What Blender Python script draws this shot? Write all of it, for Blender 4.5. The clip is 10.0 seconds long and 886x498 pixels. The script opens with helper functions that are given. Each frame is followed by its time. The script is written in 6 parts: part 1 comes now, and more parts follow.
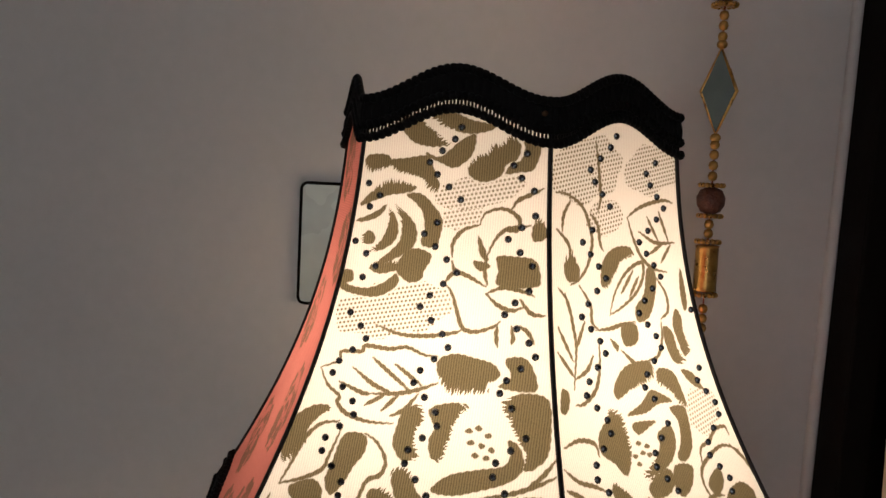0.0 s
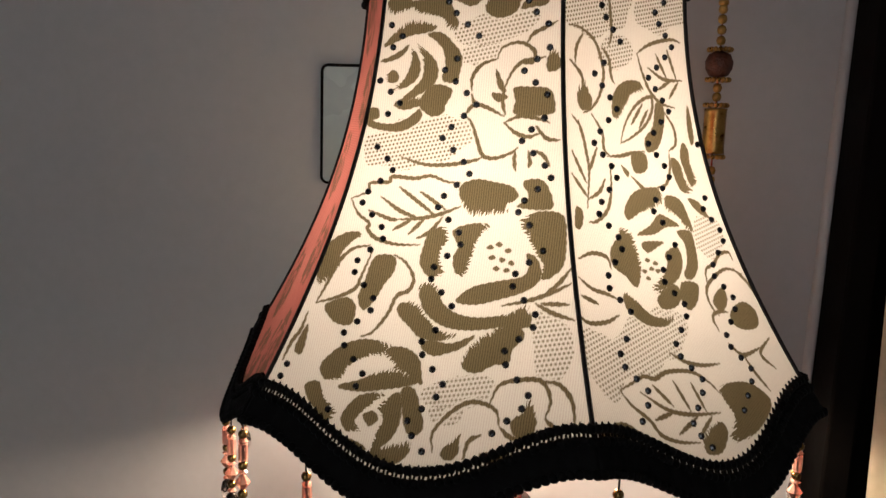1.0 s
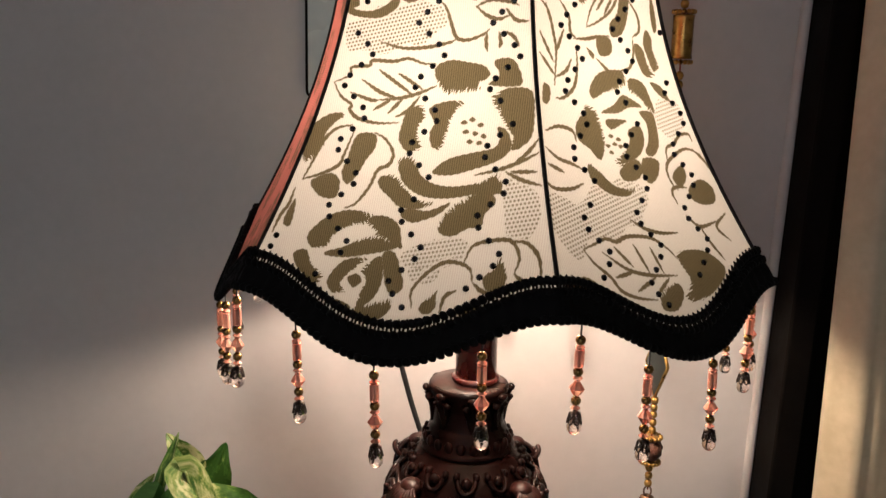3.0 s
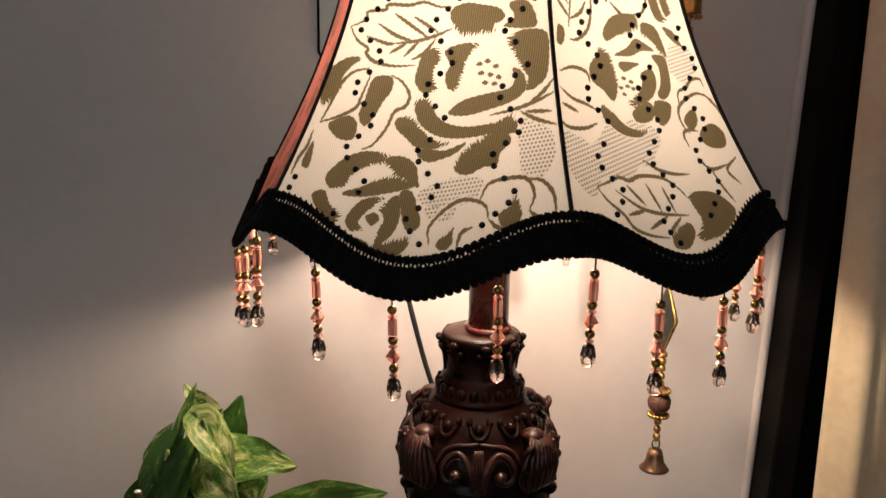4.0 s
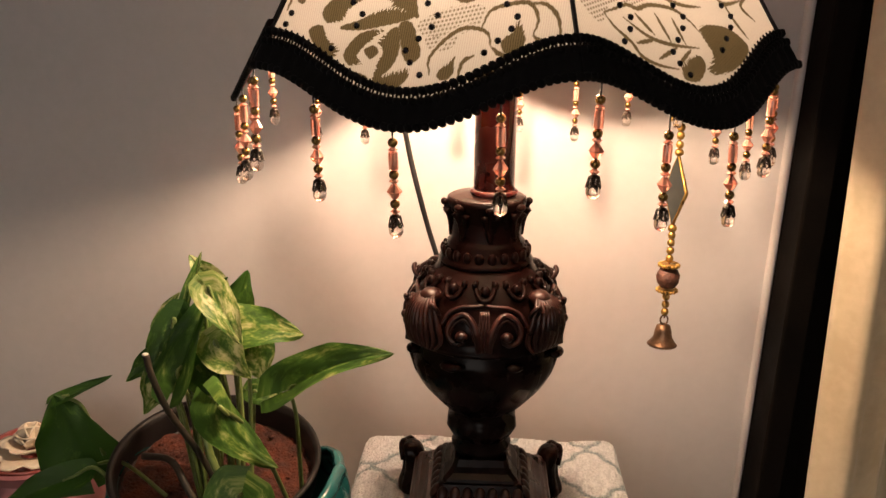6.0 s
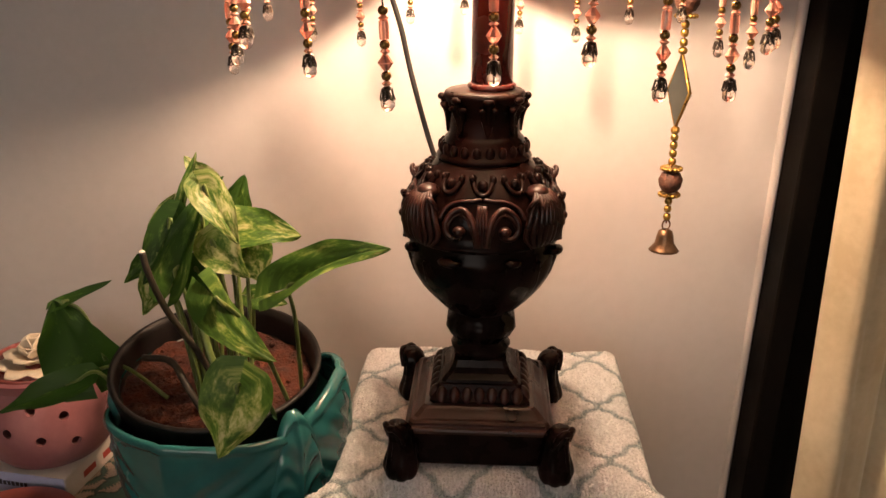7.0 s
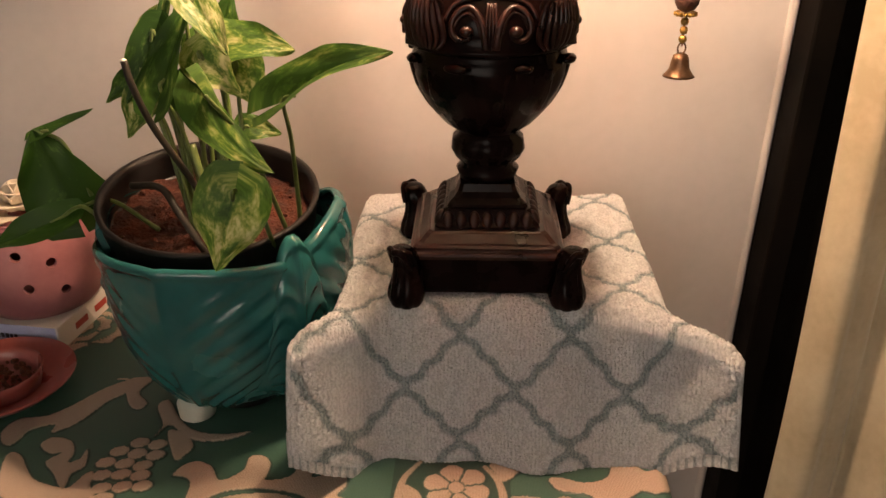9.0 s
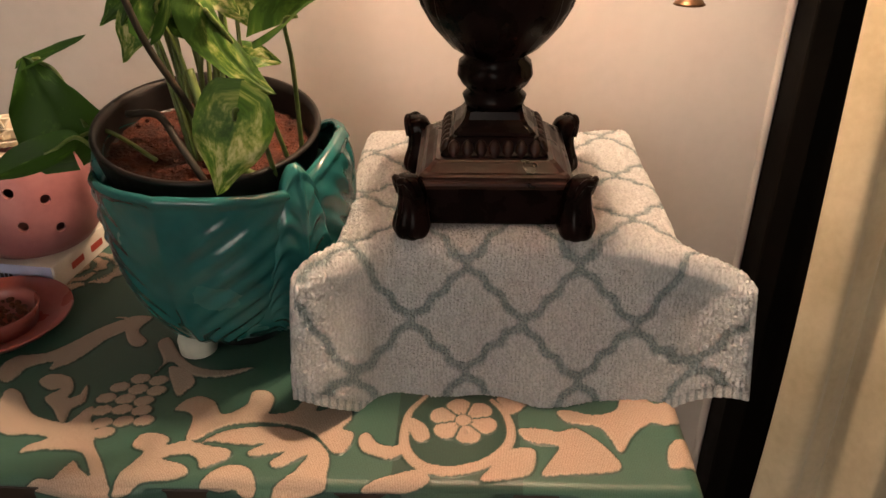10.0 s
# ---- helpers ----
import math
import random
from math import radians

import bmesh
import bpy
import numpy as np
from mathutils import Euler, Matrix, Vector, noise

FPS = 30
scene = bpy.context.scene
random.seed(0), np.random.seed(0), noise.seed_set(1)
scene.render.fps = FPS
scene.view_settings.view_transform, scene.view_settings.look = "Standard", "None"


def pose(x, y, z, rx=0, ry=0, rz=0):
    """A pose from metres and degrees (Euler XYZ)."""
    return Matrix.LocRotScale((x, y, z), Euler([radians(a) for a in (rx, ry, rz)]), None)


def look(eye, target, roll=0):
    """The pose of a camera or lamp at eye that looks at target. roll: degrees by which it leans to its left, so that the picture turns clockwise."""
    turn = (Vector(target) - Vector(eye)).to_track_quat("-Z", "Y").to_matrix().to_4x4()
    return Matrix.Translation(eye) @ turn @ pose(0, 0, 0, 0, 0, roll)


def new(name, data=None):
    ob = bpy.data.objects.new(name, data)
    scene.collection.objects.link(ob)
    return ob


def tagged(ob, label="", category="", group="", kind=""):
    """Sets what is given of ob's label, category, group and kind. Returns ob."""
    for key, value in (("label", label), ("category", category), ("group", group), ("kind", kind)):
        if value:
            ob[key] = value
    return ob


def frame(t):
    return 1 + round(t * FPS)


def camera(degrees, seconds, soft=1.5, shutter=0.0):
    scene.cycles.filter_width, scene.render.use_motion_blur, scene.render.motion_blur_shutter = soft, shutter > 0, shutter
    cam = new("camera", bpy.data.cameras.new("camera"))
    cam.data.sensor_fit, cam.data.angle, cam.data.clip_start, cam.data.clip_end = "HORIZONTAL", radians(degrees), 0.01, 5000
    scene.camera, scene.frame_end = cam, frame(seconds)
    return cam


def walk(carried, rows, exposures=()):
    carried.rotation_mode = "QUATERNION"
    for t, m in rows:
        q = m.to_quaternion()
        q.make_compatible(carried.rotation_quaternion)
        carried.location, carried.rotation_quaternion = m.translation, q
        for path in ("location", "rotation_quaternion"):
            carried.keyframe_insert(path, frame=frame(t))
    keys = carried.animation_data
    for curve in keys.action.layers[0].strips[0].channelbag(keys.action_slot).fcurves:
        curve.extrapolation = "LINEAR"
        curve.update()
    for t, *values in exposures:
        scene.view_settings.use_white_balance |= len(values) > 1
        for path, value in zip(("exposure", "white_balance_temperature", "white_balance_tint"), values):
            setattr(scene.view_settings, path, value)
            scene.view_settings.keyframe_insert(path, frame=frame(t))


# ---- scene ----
cam = camera(56.0, 10.0)
PATH = [
    (0, (-0.01, -0.001, 1.392), (-0.071, 1.992, 1.238), 2.8),
    (0.5, (-0.01, -0.013, 1.366), (-0.088, 1.972, 1.134), 2.2),
    (1, (-0.011, -0.033, 1.345), (-0.097, 1.943, 1.048), 1.7),
    (1.5, (-0.009, -0.046, 1.327), (-0.095, 1.923, 0.986), 1.4),
    (2, (-0.005, -0.053, 1.321), (-0.08, 1.913, 0.96), 1.4),
    (2.5, (-0.002, -0.06, 1.316), (-0.057, 1.903, 0.94), 1.4),
    (4, (-0.008, -0.081, 1.289), (-0.073, 1.872, 0.862), 1.2),
    (4.5, (-0.01, -0.082, 1.276), (-0.076, 1.865, 0.823), 1.1),
    (5, (-0.01, -0.084, 1.265), (-0.08, 1.857, 0.788), 1.0),
    (5.5, (-0.006, -0.084, 1.253), (-0.09, 1.846, 0.736), 0.7),
    (5.7, (-0.005, -0.084, 1.249), (-0.092, 1.839, 0.706), 0.6),
    (6.8, (0.005, -0.088, 1.211), (-0.099, 1.797, 0.552), 0.2),
    (7, (0.005, -0.089, 1.205), (-0.102, 1.785, 0.516), 0.0),
    (7.5, (-0.002, -0.095, 1.19), (-0.108, 1.761, 0.452), -0.0),
    (8, (-0.003, -0.094, 1.171), (-0.1, 1.741, 0.382), -0.1),
    (8.5, (-0.006, -0.088, 1.151), (-0.095, 1.723, 0.307), -0.3),
    (9, (-0.007, -0.085, 1.134), (-0.083, 1.711, 0.257), -0.4),
    (9.5, (-0.013, -0.084, 1.12), (-0.08, 1.695, 0.208), -0.4),
    (10, (-0.016, -0.084, 1.108), (-0.074, 1.674, 0.155), -0.3),
]
walk(cam, [(t, look(eye, target, roll)) for t, eye, target, roll in PATH],
     exposures=[(0, 0.42, 5850, 11), (1, 0.20, 5700, 10), (2.5, 0.20, 5700, 11), (4.5, 0.26, 6250, 15), (7, 0.68, 7300, 23), (8, 0.72, 7450, 25), (9, 0.85, 7400, 22), (10, 1.00, 7100, 18)])

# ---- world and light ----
# Even ambient fill; it enters only by the opening added in the rear wall.
world = bpy.data.worlds.new("ambient_fill")
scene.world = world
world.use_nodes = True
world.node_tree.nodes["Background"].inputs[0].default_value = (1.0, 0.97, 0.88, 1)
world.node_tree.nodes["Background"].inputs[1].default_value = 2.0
BULB_STRENGTH = 510.0
BULB_COLOUR = (1.0, 0.77, 0.53, 1)


# ---- materials ----
def ramp(nt, fac, stops):
    r = nt.nodes.new("ShaderNodeValToRGB")
    while len(r.color_ramp.elements) < len(stops):
        r.color_ramp.elements.new(0.5)
    for e, (p, c) in zip(r.color_ramp.elements, stops):
        e.position, e.color = p, (*c, 1)
    nt.links.new(fac, r.inputs[0])
    return r.outputs[0]


def texture(nt, kind, scale, coords, detail=4.0, **more):
    n = nt.nodes.new(kind)
    n.inputs["Scale"].default_value = scale
    if "Detail" in n.inputs:
        n.inputs["Detail"].default_value = detail
    for k, v in more.items():
        n.inputs[k.replace("_", " ")].default_value = v
    nt.links.new(coords, n.inputs["Vector"])
    return n


def surface(name, dark, light, rough=0.5, metal=0.0, scale=30.0, fine=400.0, bump=0.15, depth=0.0006, coat=0.0, rough_var=0.15,
            transmission=0.0, ior=1.45, sheen=0.0, spec=0.5):
    """A surface whose colour wanders between two tones at two scales, with fine relief."""
    m = bpy.data.materials.new(name)
    m.use_nodes = True
    nt = m.node_tree
    b = nt.nodes["Principled BSDF"]
    co = nt.nodes.new("ShaderNodeTexCoord").outputs["Object"]
    big = texture(nt, "ShaderNodeTexNoise", scale, co)
    small = texture(nt, "ShaderNodeTexNoise", fine, co, 6.0)
    mix = nt.nodes.new("ShaderNodeMath")
    mix.operation = "MULTIPLY_ADD"
    nt.links.new(small.outputs["Fac"], mix.inputs[0])
    mix.inputs[1].default_value = 0.35
    nt.links.new(big.outputs["Fac"], mix.inputs[2])
    colour = ramp(nt, mix.outputs[0], [(0.45, dark), (0.9, light)])
    nt.links.new(colour, b.inputs["Base Color"])
    rr = nt.nodes.new("ShaderNodeMapRange")
    nt.links.new(big.outputs["Fac"], rr.inputs["Value"])
    rr.inputs["From Min"].default_value, rr.inputs["From Max"].default_value = 0.3, 0.7
    rr.inputs["To Min"].default_value, rr.inputs["To Max"].default_value = max(0.02, rough - rough_var), min(1, rough + rough_var)
    nt.links.new(rr.outputs[0], b.inputs["Roughness"])
    b.inputs["Metallic"].default_value = metal
    b.inputs["Coat Weight"].default_value = coat
    b.inputs["Coat Roughness"].default_value = 0.08
    b.inputs["Transmission Weight"].default_value = transmission
    b.inputs["IOR"].default_value = ior
    b.inputs["Specular IOR Level"].default_value = spec
    b.inputs["Sheen Weight"].default_value = sheen
    if bump:
        bp = nt.nodes.new("ShaderNodeBump")
        bp.inputs["Strength"].default_value, bp.inputs["Distance"].default_value = bump, depth
        nt.links.new(small.outputs["Fac"], bp.inputs["Height"])
        nt.links.new(bp.outputs[0], b.inputs["Normal"])
    return m


def dyed_cloth(name, ground_a, ground_b, dye_a, dye_b, glow, dye_glow, scale=60.0, rib=1500.0, soft=0.0002, bump=0.3, ground_rough=0.8, dye_rough=0.85, distort=1.2,
               axis="X", rib_depth=0.0004, sheen=0.0, stitch=0.0, weave=0.35):
    """A woven cloth with a woven-in figure: the attribute 'figure' is positive, in metres, inside the figure."""
    m = bpy.data.materials.new(name)
    m.use_nodes = True
    nt = m.node_tree
    b = nt.nodes["Principled BSDF"]
    co = nt.nodes.new("ShaderNodeTexCoord").outputs["UV"]
    at = nt.nodes.new("ShaderNodeAttribute")
    at.attribute_name = "figure"
    mr = nt.nodes.new("ShaderNodeMapRange")
    mr.inputs["From Min"].default_value, mr.inputs["From Max"].default_value = -soft, soft
    nt.links.new(at.outputs["Fac"], mr.inputs["Value"])
    big = texture(nt, "ShaderNodeTexNoise", scale, co)
    fine = texture(nt, "ShaderNodeTexNoise", scale * 25, co, 3.0)
    wave = nt.nodes.new("ShaderNodeTexWave")
    wave.bands_direction = axis
    wave.inputs["Scale"].default_value = rib / 20
    wave.inputs["Distortion"].default_value = distort
    wave.inputs["Detail Scale"].default_value = 2.5 if distort > 2 else 1.0
    wave.inputs["Detail"].default_value = 1.0
    nt.links.new(co, wave.inputs["Vector"])
    add = nt.nodes.new("ShaderNodeMath")
    add.operation = "MULTIPLY_ADD"
    nt.links.new(wave.outputs["Fac"], add.inputs[0])
    add.inputs[1].default_value = weave
    nt.links.new(fine.outputs["Fac"], add.inputs[2])
    g = ramp(nt, add.outputs[0], [(0.3, ground_a), (0.85, ground_b)])
    d = ramp(nt, add.outputs[0], [(0.3, dye_a), (0.85, dye_b)])
    mix = nt.nodes.new("ShaderNodeMix")
    mix.data_type = "RGBA"
    nt.links.new(mr.outputs[0], mix.inputs["Factor"])
    nt.links.new(g, mix.inputs["A"])
    nt.links.new(d, mix.inputs["B"])
    colour = mix.outputs["Result"]
    if stitch:
        # a dark stitched outline round the figure
        near = nt.nodes.new("ShaderNodeMapRange")
        near.inputs["From Min"].default_value, near.inputs["From Max"].default_value = -stitch, -stitch * 0.6
        nt.links.new(at.outputs["Fac"], near.inputs["Value"])
        less = nt.nodes.new("ShaderNodeMath")
        less.operation = "SUBTRACT"
        nt.links.new(near.outputs[0], less.inputs[0])
        nt.links.new(mr.outputs[0], less.inputs[1])
        patchy = nt.nodes.new("ShaderNodeMath")
        patchy.operation = "MULTIPLY"
        nt.links.new(less.outputs[0], patchy.inputs[0])
        nt.links.new(fine.outputs["Fac"], patchy.inputs[1])
        dark = nt.nodes.new("ShaderNodeMix")
        dark.data_type = "RGBA"
        nt.links.new(patchy.outputs[0], dark.inputs["Factor"])
        nt.links.new(colour, dark.inputs["A"])
        dark.inputs["B"].default_value = (0.002, 0.006, 0.004, 1)
        colour = dark.outputs["Result"]
    nt.links.new(colour, b.inputs["Base Color"])
    rg = nt.nodes.new("ShaderNodeMapRange")
    nt.links.new(mr.outputs[0], rg.inputs["Value"])
    rg.inputs["To Min"].default_value, rg.inputs["To Max"].default_value = ground_rough, dye_rough
    nt.links.new(rg.outputs[0], b.inputs["Roughness"])
    b.inputs["Sheen Weight"].default_value = sheen
    bp = nt.nodes.new("ShaderNodeBump")
    bp.inputs["Strength"].default_value, bp.inputs["Distance"].default_value = bump, rib_depth
    nt.links.new(add.outputs[0], bp.inputs["Height"])
    nt.links.new(bp.outputs[0], b.inputs["Normal"])
    if glow:
        tr = nt.nodes.new("ShaderNodeBsdfTranslucent")
        tm = nt.nodes.new("ShaderNodeMix")
        tm.data_type = "RGBA"
        nt.links.new(mr.outputs[0], tm.inputs["Factor"])
        gl = ramp(nt, add.outputs[0], [(0.15 + 0.5 * weave, [c * 0.55 for c in glow]), (0.4 + weave, glow)])
        dg = ramp(nt, add.outputs[0], [(0.24 + 0.6 * weave, [c * 0.12 for c in dye_glow]), (0.36 + weave, [c * 2.4 for c in dye_glow])])
        nt.links.new(gl, tm.inputs["A"])
        nt.links.new(dg, tm.inputs["B"])
        nt.links.new(tm.outputs["Result"], tr.inputs["Color"])
        mx = nt.nodes.new("ShaderNodeMixShader")
        mx.inputs[0].default_value = 0.45
        nt.links.new(b.outputs[0], mx.inputs[1])
        nt.links.new(tr.outputs[0], mx.inputs[2])
        nt.links.new(mx.outputs[0], nt.nodes["Material Output"].inputs["Surface"])
    return m


def emitter(name, colour, strength):
    m = bpy.data.materials.new(name)
    m.use_nodes = True
    b = m.node_tree.nodes["Principled BSDF"]
    b.inputs["Emission Color"].default_value = colour
    b.inputs["Emission Strength"].default_value = strength
    return m


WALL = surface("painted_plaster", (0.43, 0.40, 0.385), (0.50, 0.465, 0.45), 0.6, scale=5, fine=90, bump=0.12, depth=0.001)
# Unseen walls, ceiling and floor: darkened so that less light bounces back.
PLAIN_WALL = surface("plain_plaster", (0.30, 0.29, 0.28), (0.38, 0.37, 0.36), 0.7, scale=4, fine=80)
FLOOR = surface("floor_tile", (0.14, 0.12, 0.10), (0.20, 0.17, 0.15), 0.4, scale=4, fine=60)
BLACK_WOOD = surface("black_lacquered_wood", (0.003, 0.0026, 0.0022), (0.007, 0.0052, 0.0042), 0.62, scale=12, fine=160, bump=0.25, spec=0.04)
DARK_WOOD = surface("dark_table_wood", (0.02, 0.012, 0.008), (0.05, 0.03, 0.02), 0.5, scale=12, fine=160)
# Colour and reflection lowered to hold the urn's shaded front near black.
RESIN = surface("bronzed_resin", (0.003, 0.0018, 0.0016), (0.012, 0.0042, 0.0034), 0.27, scale=45, fine=500, bump=0.2, depth=0.0003, spec=0.09)
# Redder, shinier resin for slab, gadroons, scrolls, masks and neck cap.
RESIN_WARM = surface("warm_resin", (0.006, 0.0026, 0.002), (0.036, 0.010, 0.007), 0.36, scale=40, fine=500, bump=0.2, depth=0.0003, spec=0.36)
ROD = surface("oxblood_rod", (0.05, 0.006, 0.005), (0.085, 0.012, 0.010), 0.25, scale=20, fine=300, bump=0.05, coat=0.4)
BRAID = surface("black_braid", (0.0025, 0.0022, 0.0022), (0.007, 0.006, 0.006), 0.8, scale=200, fine=1500, bump=0.5, spec=0.15)
SEAM = surface("black_seam", (0.006, 0.005, 0.005), (0.016, 0.013, 0.012), 0.8, scale=200, fine=1500, bump=0.4)
GOLD = surface("antique_gold", (0.24, 0.13, 0.03), (0.55, 0.34, 0.10), 0.36, metal=0.9, scale=150, fine=900, bump=0.3, depth=0.0003)
DARK_GOLD = surface("dark_gold", (0.10, 0.06, 0.015), (0.30, 0.19, 0.06), 0.25, metal=0.95, scale=250, fine=900, bump=0.1, depth=0.0002)
FILIGREE = surface("dark_filigree", (0.012, 0.009, 0.007), (0.05, 0.035, 0.025), 0.4, metal=0.8, scale=250, fine=900)
PINK_GLASS = surface("pink_glass", (0.98, 0.42, 0.30), (1.0, 0.55, 0.42), 0.08, scale=100, fine=700, bump=0, transmission=0.65, rough_var=0.04)
CLEAR_GLASS = surface("clear_glass", (0.96, 0.84, 0.78), (1.0, 0.92, 0.86), 0.05, scale=100, fine=700, bump=0, transmission=0.95, rough_var=0.02)
STONE = surface("jet_rhinestone", (0.004, 0.004, 0.007), (0.012, 0.012, 0.02), 0.12, scale=900, fine=2000, bump=0, coat=0.6, rough_var=0.06)
RUDRAKSHA = surface("brown_seed", (0.045, 0.016, 0.010), (0.13, 0.05, 0.03), 0.6, scale=150, fine=500, bump=0.8, depth=0.0012)
# Grey-green tint darkened to stand for the dark room mirrored in it.
MIRROR = surface("mirror_glass", (0.26, 0.29, 0.26), (0.36, 0.39, 0.35), 0.05, metal=1.0, scale=20, fine=100, bump=0, rough_var=0.02)
RED_THREAD = surface("red_thread", (0.16, 0.025, 0.015), (0.30, 0.06, 0.03), 0.7, scale=300, fine=1500, bump=0.5)
BRASS = surface("dull_brass", (0.11, 0.06, 0.035), (0.22, 0.13, 0.075), 0.42, metal=0.85, scale=120, fine=600)
CABLE = surface("black_cable", (0.008, 0.008, 0.008), (0.02, 0.02, 0.02), 0.45, scale=60, fine=500)
TEAL = surface("teal_glaze", (0.011, 0.095, 0.096), (0.019, 0.140, 0.134), 0.24, scale=22, fine=120, bump=0.05, coat=0.3, rough_var=0.06)
PALE_CERAMIC = surface("pale_ceramic", (0.5, 0.5, 0.42), (0.62, 0.62, 0.52), 0.4, scale=40, fine=200)
NURSERY = surface("black_plastic", (0.007, 0.006, 0.0055), (0.015, 0.012, 0.011), 0.42, scale=40, fine=300, bump=0.1, spec=0.25)
SOIL = surface("red_soil", (0.024, 0.006, 0.003), (0.105, 0.025, 0.011), 0.95, scale=70, fine=420, bump=1.0, depth=0.003)
STEM = surface("green_stem", (0.06, 0.10, 0.02), (0.16, 0.21, 0.06), 0.45, scale=60, fine=300)
WOODY = surface("woody_stem", (0.010, 0.008, 0.004), (0.030, 0.021, 0.010), 0.6, scale=80, fine=300, bump=0.4)
PINK_CLAY = surface("pink_ceramic", (0.27, 0.10, 0.105), (0.36, 0.14, 0.14), 0.42, scale=30, fine=200, bump=0.06)
SAUCER = surface("pink_glazed_saucer", (0.26, 0.065, 0.055), (0.36, 0.10, 0.085), 0.28, scale=30, fine=200, bump=0.05, coat=0.3)
POTPOURRI = surface("brown_potpourri", (0.05, 0.012, 0.006), (0.2, 0.06, 0.025), 0.85, scale=160, fine=500, bump=1.0, depth=0.003)
CREAM_ROSE = surface("cream_petals", (0.6, 0.5, 0.38), (0.75, 0.66, 0.52), 0.6, scale=80, fine=500)
CARD = surface("white_card", (0.62, 0.56, 0.5), (0.72, 0.66, 0.6), 0.6, scale=30, fine=300)
LAVENDER = surface("lavender_label", (0.36, 0.38, 0.58), (0.46, 0.48, 0.66), 0.5, scale=40, fine=300)
INK = surface("dark_ink", (0.02, 0.018, 0.03), (0.05, 0.04, 0.06), 0.6, scale=80, fine=300)
RED_INK = surface("red_ink", (0.30, 0.03, 0.02), (0.42, 0.06, 0.04), 0.6, scale=80, fine=300)
GREY_BOARD = surface("picture_grey", (0.24, 0.26, 0.25), (0.34, 0.36, 0.34), 0.3, scale=8, fine=60, bump=0.05)
GREEN_BOARD = surface("picture_green", (0.09, 0.16, 0.14), (0.16, 0.24, 0.20), 0.4, scale=30, fine=120, bump=0.05)
BULB_GLOW = emitter("bulb_glow", BULB_COLOUR, BULB_STRENGTH)


def leaf_material():
    m = bpy.data.materials.new("variegated_leaf")
    m.use_nodes = True
    nt = m.node_tree
    b = nt.nodes["Principled BSDF"]
    uv = nt.nodes.new("ShaderNodeTexCoord").outputs["UV"]
    info = nt.nodes.new("ShaderNodeObjectInfo")
    shift = nt.nodes.new("ShaderNodeVectorMath")
    shift.operation = "MULTIPLY_ADD"
    nt.links.new(uv, shift.inputs[0])
    shift.inputs[1].default_value = (4.2, 3.4, 1)
    comb = nt.nodes.new("ShaderNodeCombineXYZ")
    scl = nt.nodes.new("ShaderNodeMath")
    scl.operation = "MULTIPLY"
    scl.inputs[1].default_value = 37.0
    nt.links.new(info.outputs["Random"], scl.inputs[0])
    nt.links.new(scl.outputs[0], comb.inputs[2])
    nt.links.new(scl.outputs[0], comb.inputs[0])
    nt.links.new(comb.outputs[0], shift.inputs[2])
    marb = texture(nt, "ShaderNodeTexNoise", 1.0, shift.outputs[0], 6.0, Roughness=0.62, Distortion=0.5)
    spots = texture(nt, "ShaderNodeTexNoise", 5.0, shift.outputs[0], 4.0)
    mul = nt.nodes.new("ShaderNodeMath")
    mul.operation = "MULTIPLY_ADD"
    nt.links.new(spots.outputs["Fac"], mul.inputs[0])
    mul.inputs[1].default_value = 0.22
    at = nt.nodes.new("ShaderNodeAttribute")
    at.attribute_type = "OBJECT"
    at.attribute_name = "cream"
    plus = nt.nodes.new("ShaderNodeMath")
    nt.links.new(marb.outputs["Fac"], plus.inputs[0])
    nt.links.new(at.outputs["Fac"], plus.inputs[1])
    nt.links.new(plus.outputs[0], mul.inputs[2])
    col = ramp(nt, mul.outputs[0], [(0.54, (0.026, 0.080, 0.010)), (0.66, (0.065, 0.150, 0.020)), (0.74, (0.20, 0.28, 0.065)), (0.86, (0.50, 0.51, 0.25))])
    nt.links.new(col, b.inputs["Base Color"])
    b.inputs["Roughness"].default_value = 0.5
    b.inputs["Specular IOR Level"].default_value = 0.35
    wv = nt.nodes.new("ShaderNodeTexWave")
    wv.wave_type = "BANDS"
    wv.bands_direction = "DIAGONAL"
    wv.inputs["Scale"].default_value = 3.0
    wv.inputs["Distortion"].default_value = 2.0
    nt.links.new(uv, wv.inputs["Vector"])
    bp = nt.nodes.new("ShaderNodeBump")
    bp.inputs["Strength"].default_value, bp.inputs["Distance"].default_value = 0.12, 0.001
    nt.links.new(wv.outputs["Fac"], bp.inputs["Height"])
    nt.links.new(bp.outputs[0], b.inputs["Normal"])
    tr = nt.nodes.new("ShaderNodeBsdfTranslucent")
    nt.links.new(col, tr.inputs["Color"])
    mx = nt.nodes.new("ShaderNodeMixShader")
    mx.inputs[0].default_value = 0.38
    nt.links.new(b.outputs[0], mx.inputs[1])
    nt.links.new(tr.outputs[0], mx.inputs[2])
    nt.links.new(mx.outputs[0], nt.nodes["Material Output"].inputs["Surface"])
    return m


LEAF = leaf_material()
SHADE_CLOTH = dyed_cloth("shade_brocade", (0.66, 0.61, 0.53), (0.76, 0.72, 0.64), (0.10, 0.072, 0.028), (0.17, 0.125, 0.055),
                         (0.165, 0.156, 0.140), (0.0175, 0.0142, 0.0074), scale=60, rib=5600, axis="X", soft=0.00025, weave=0.6)
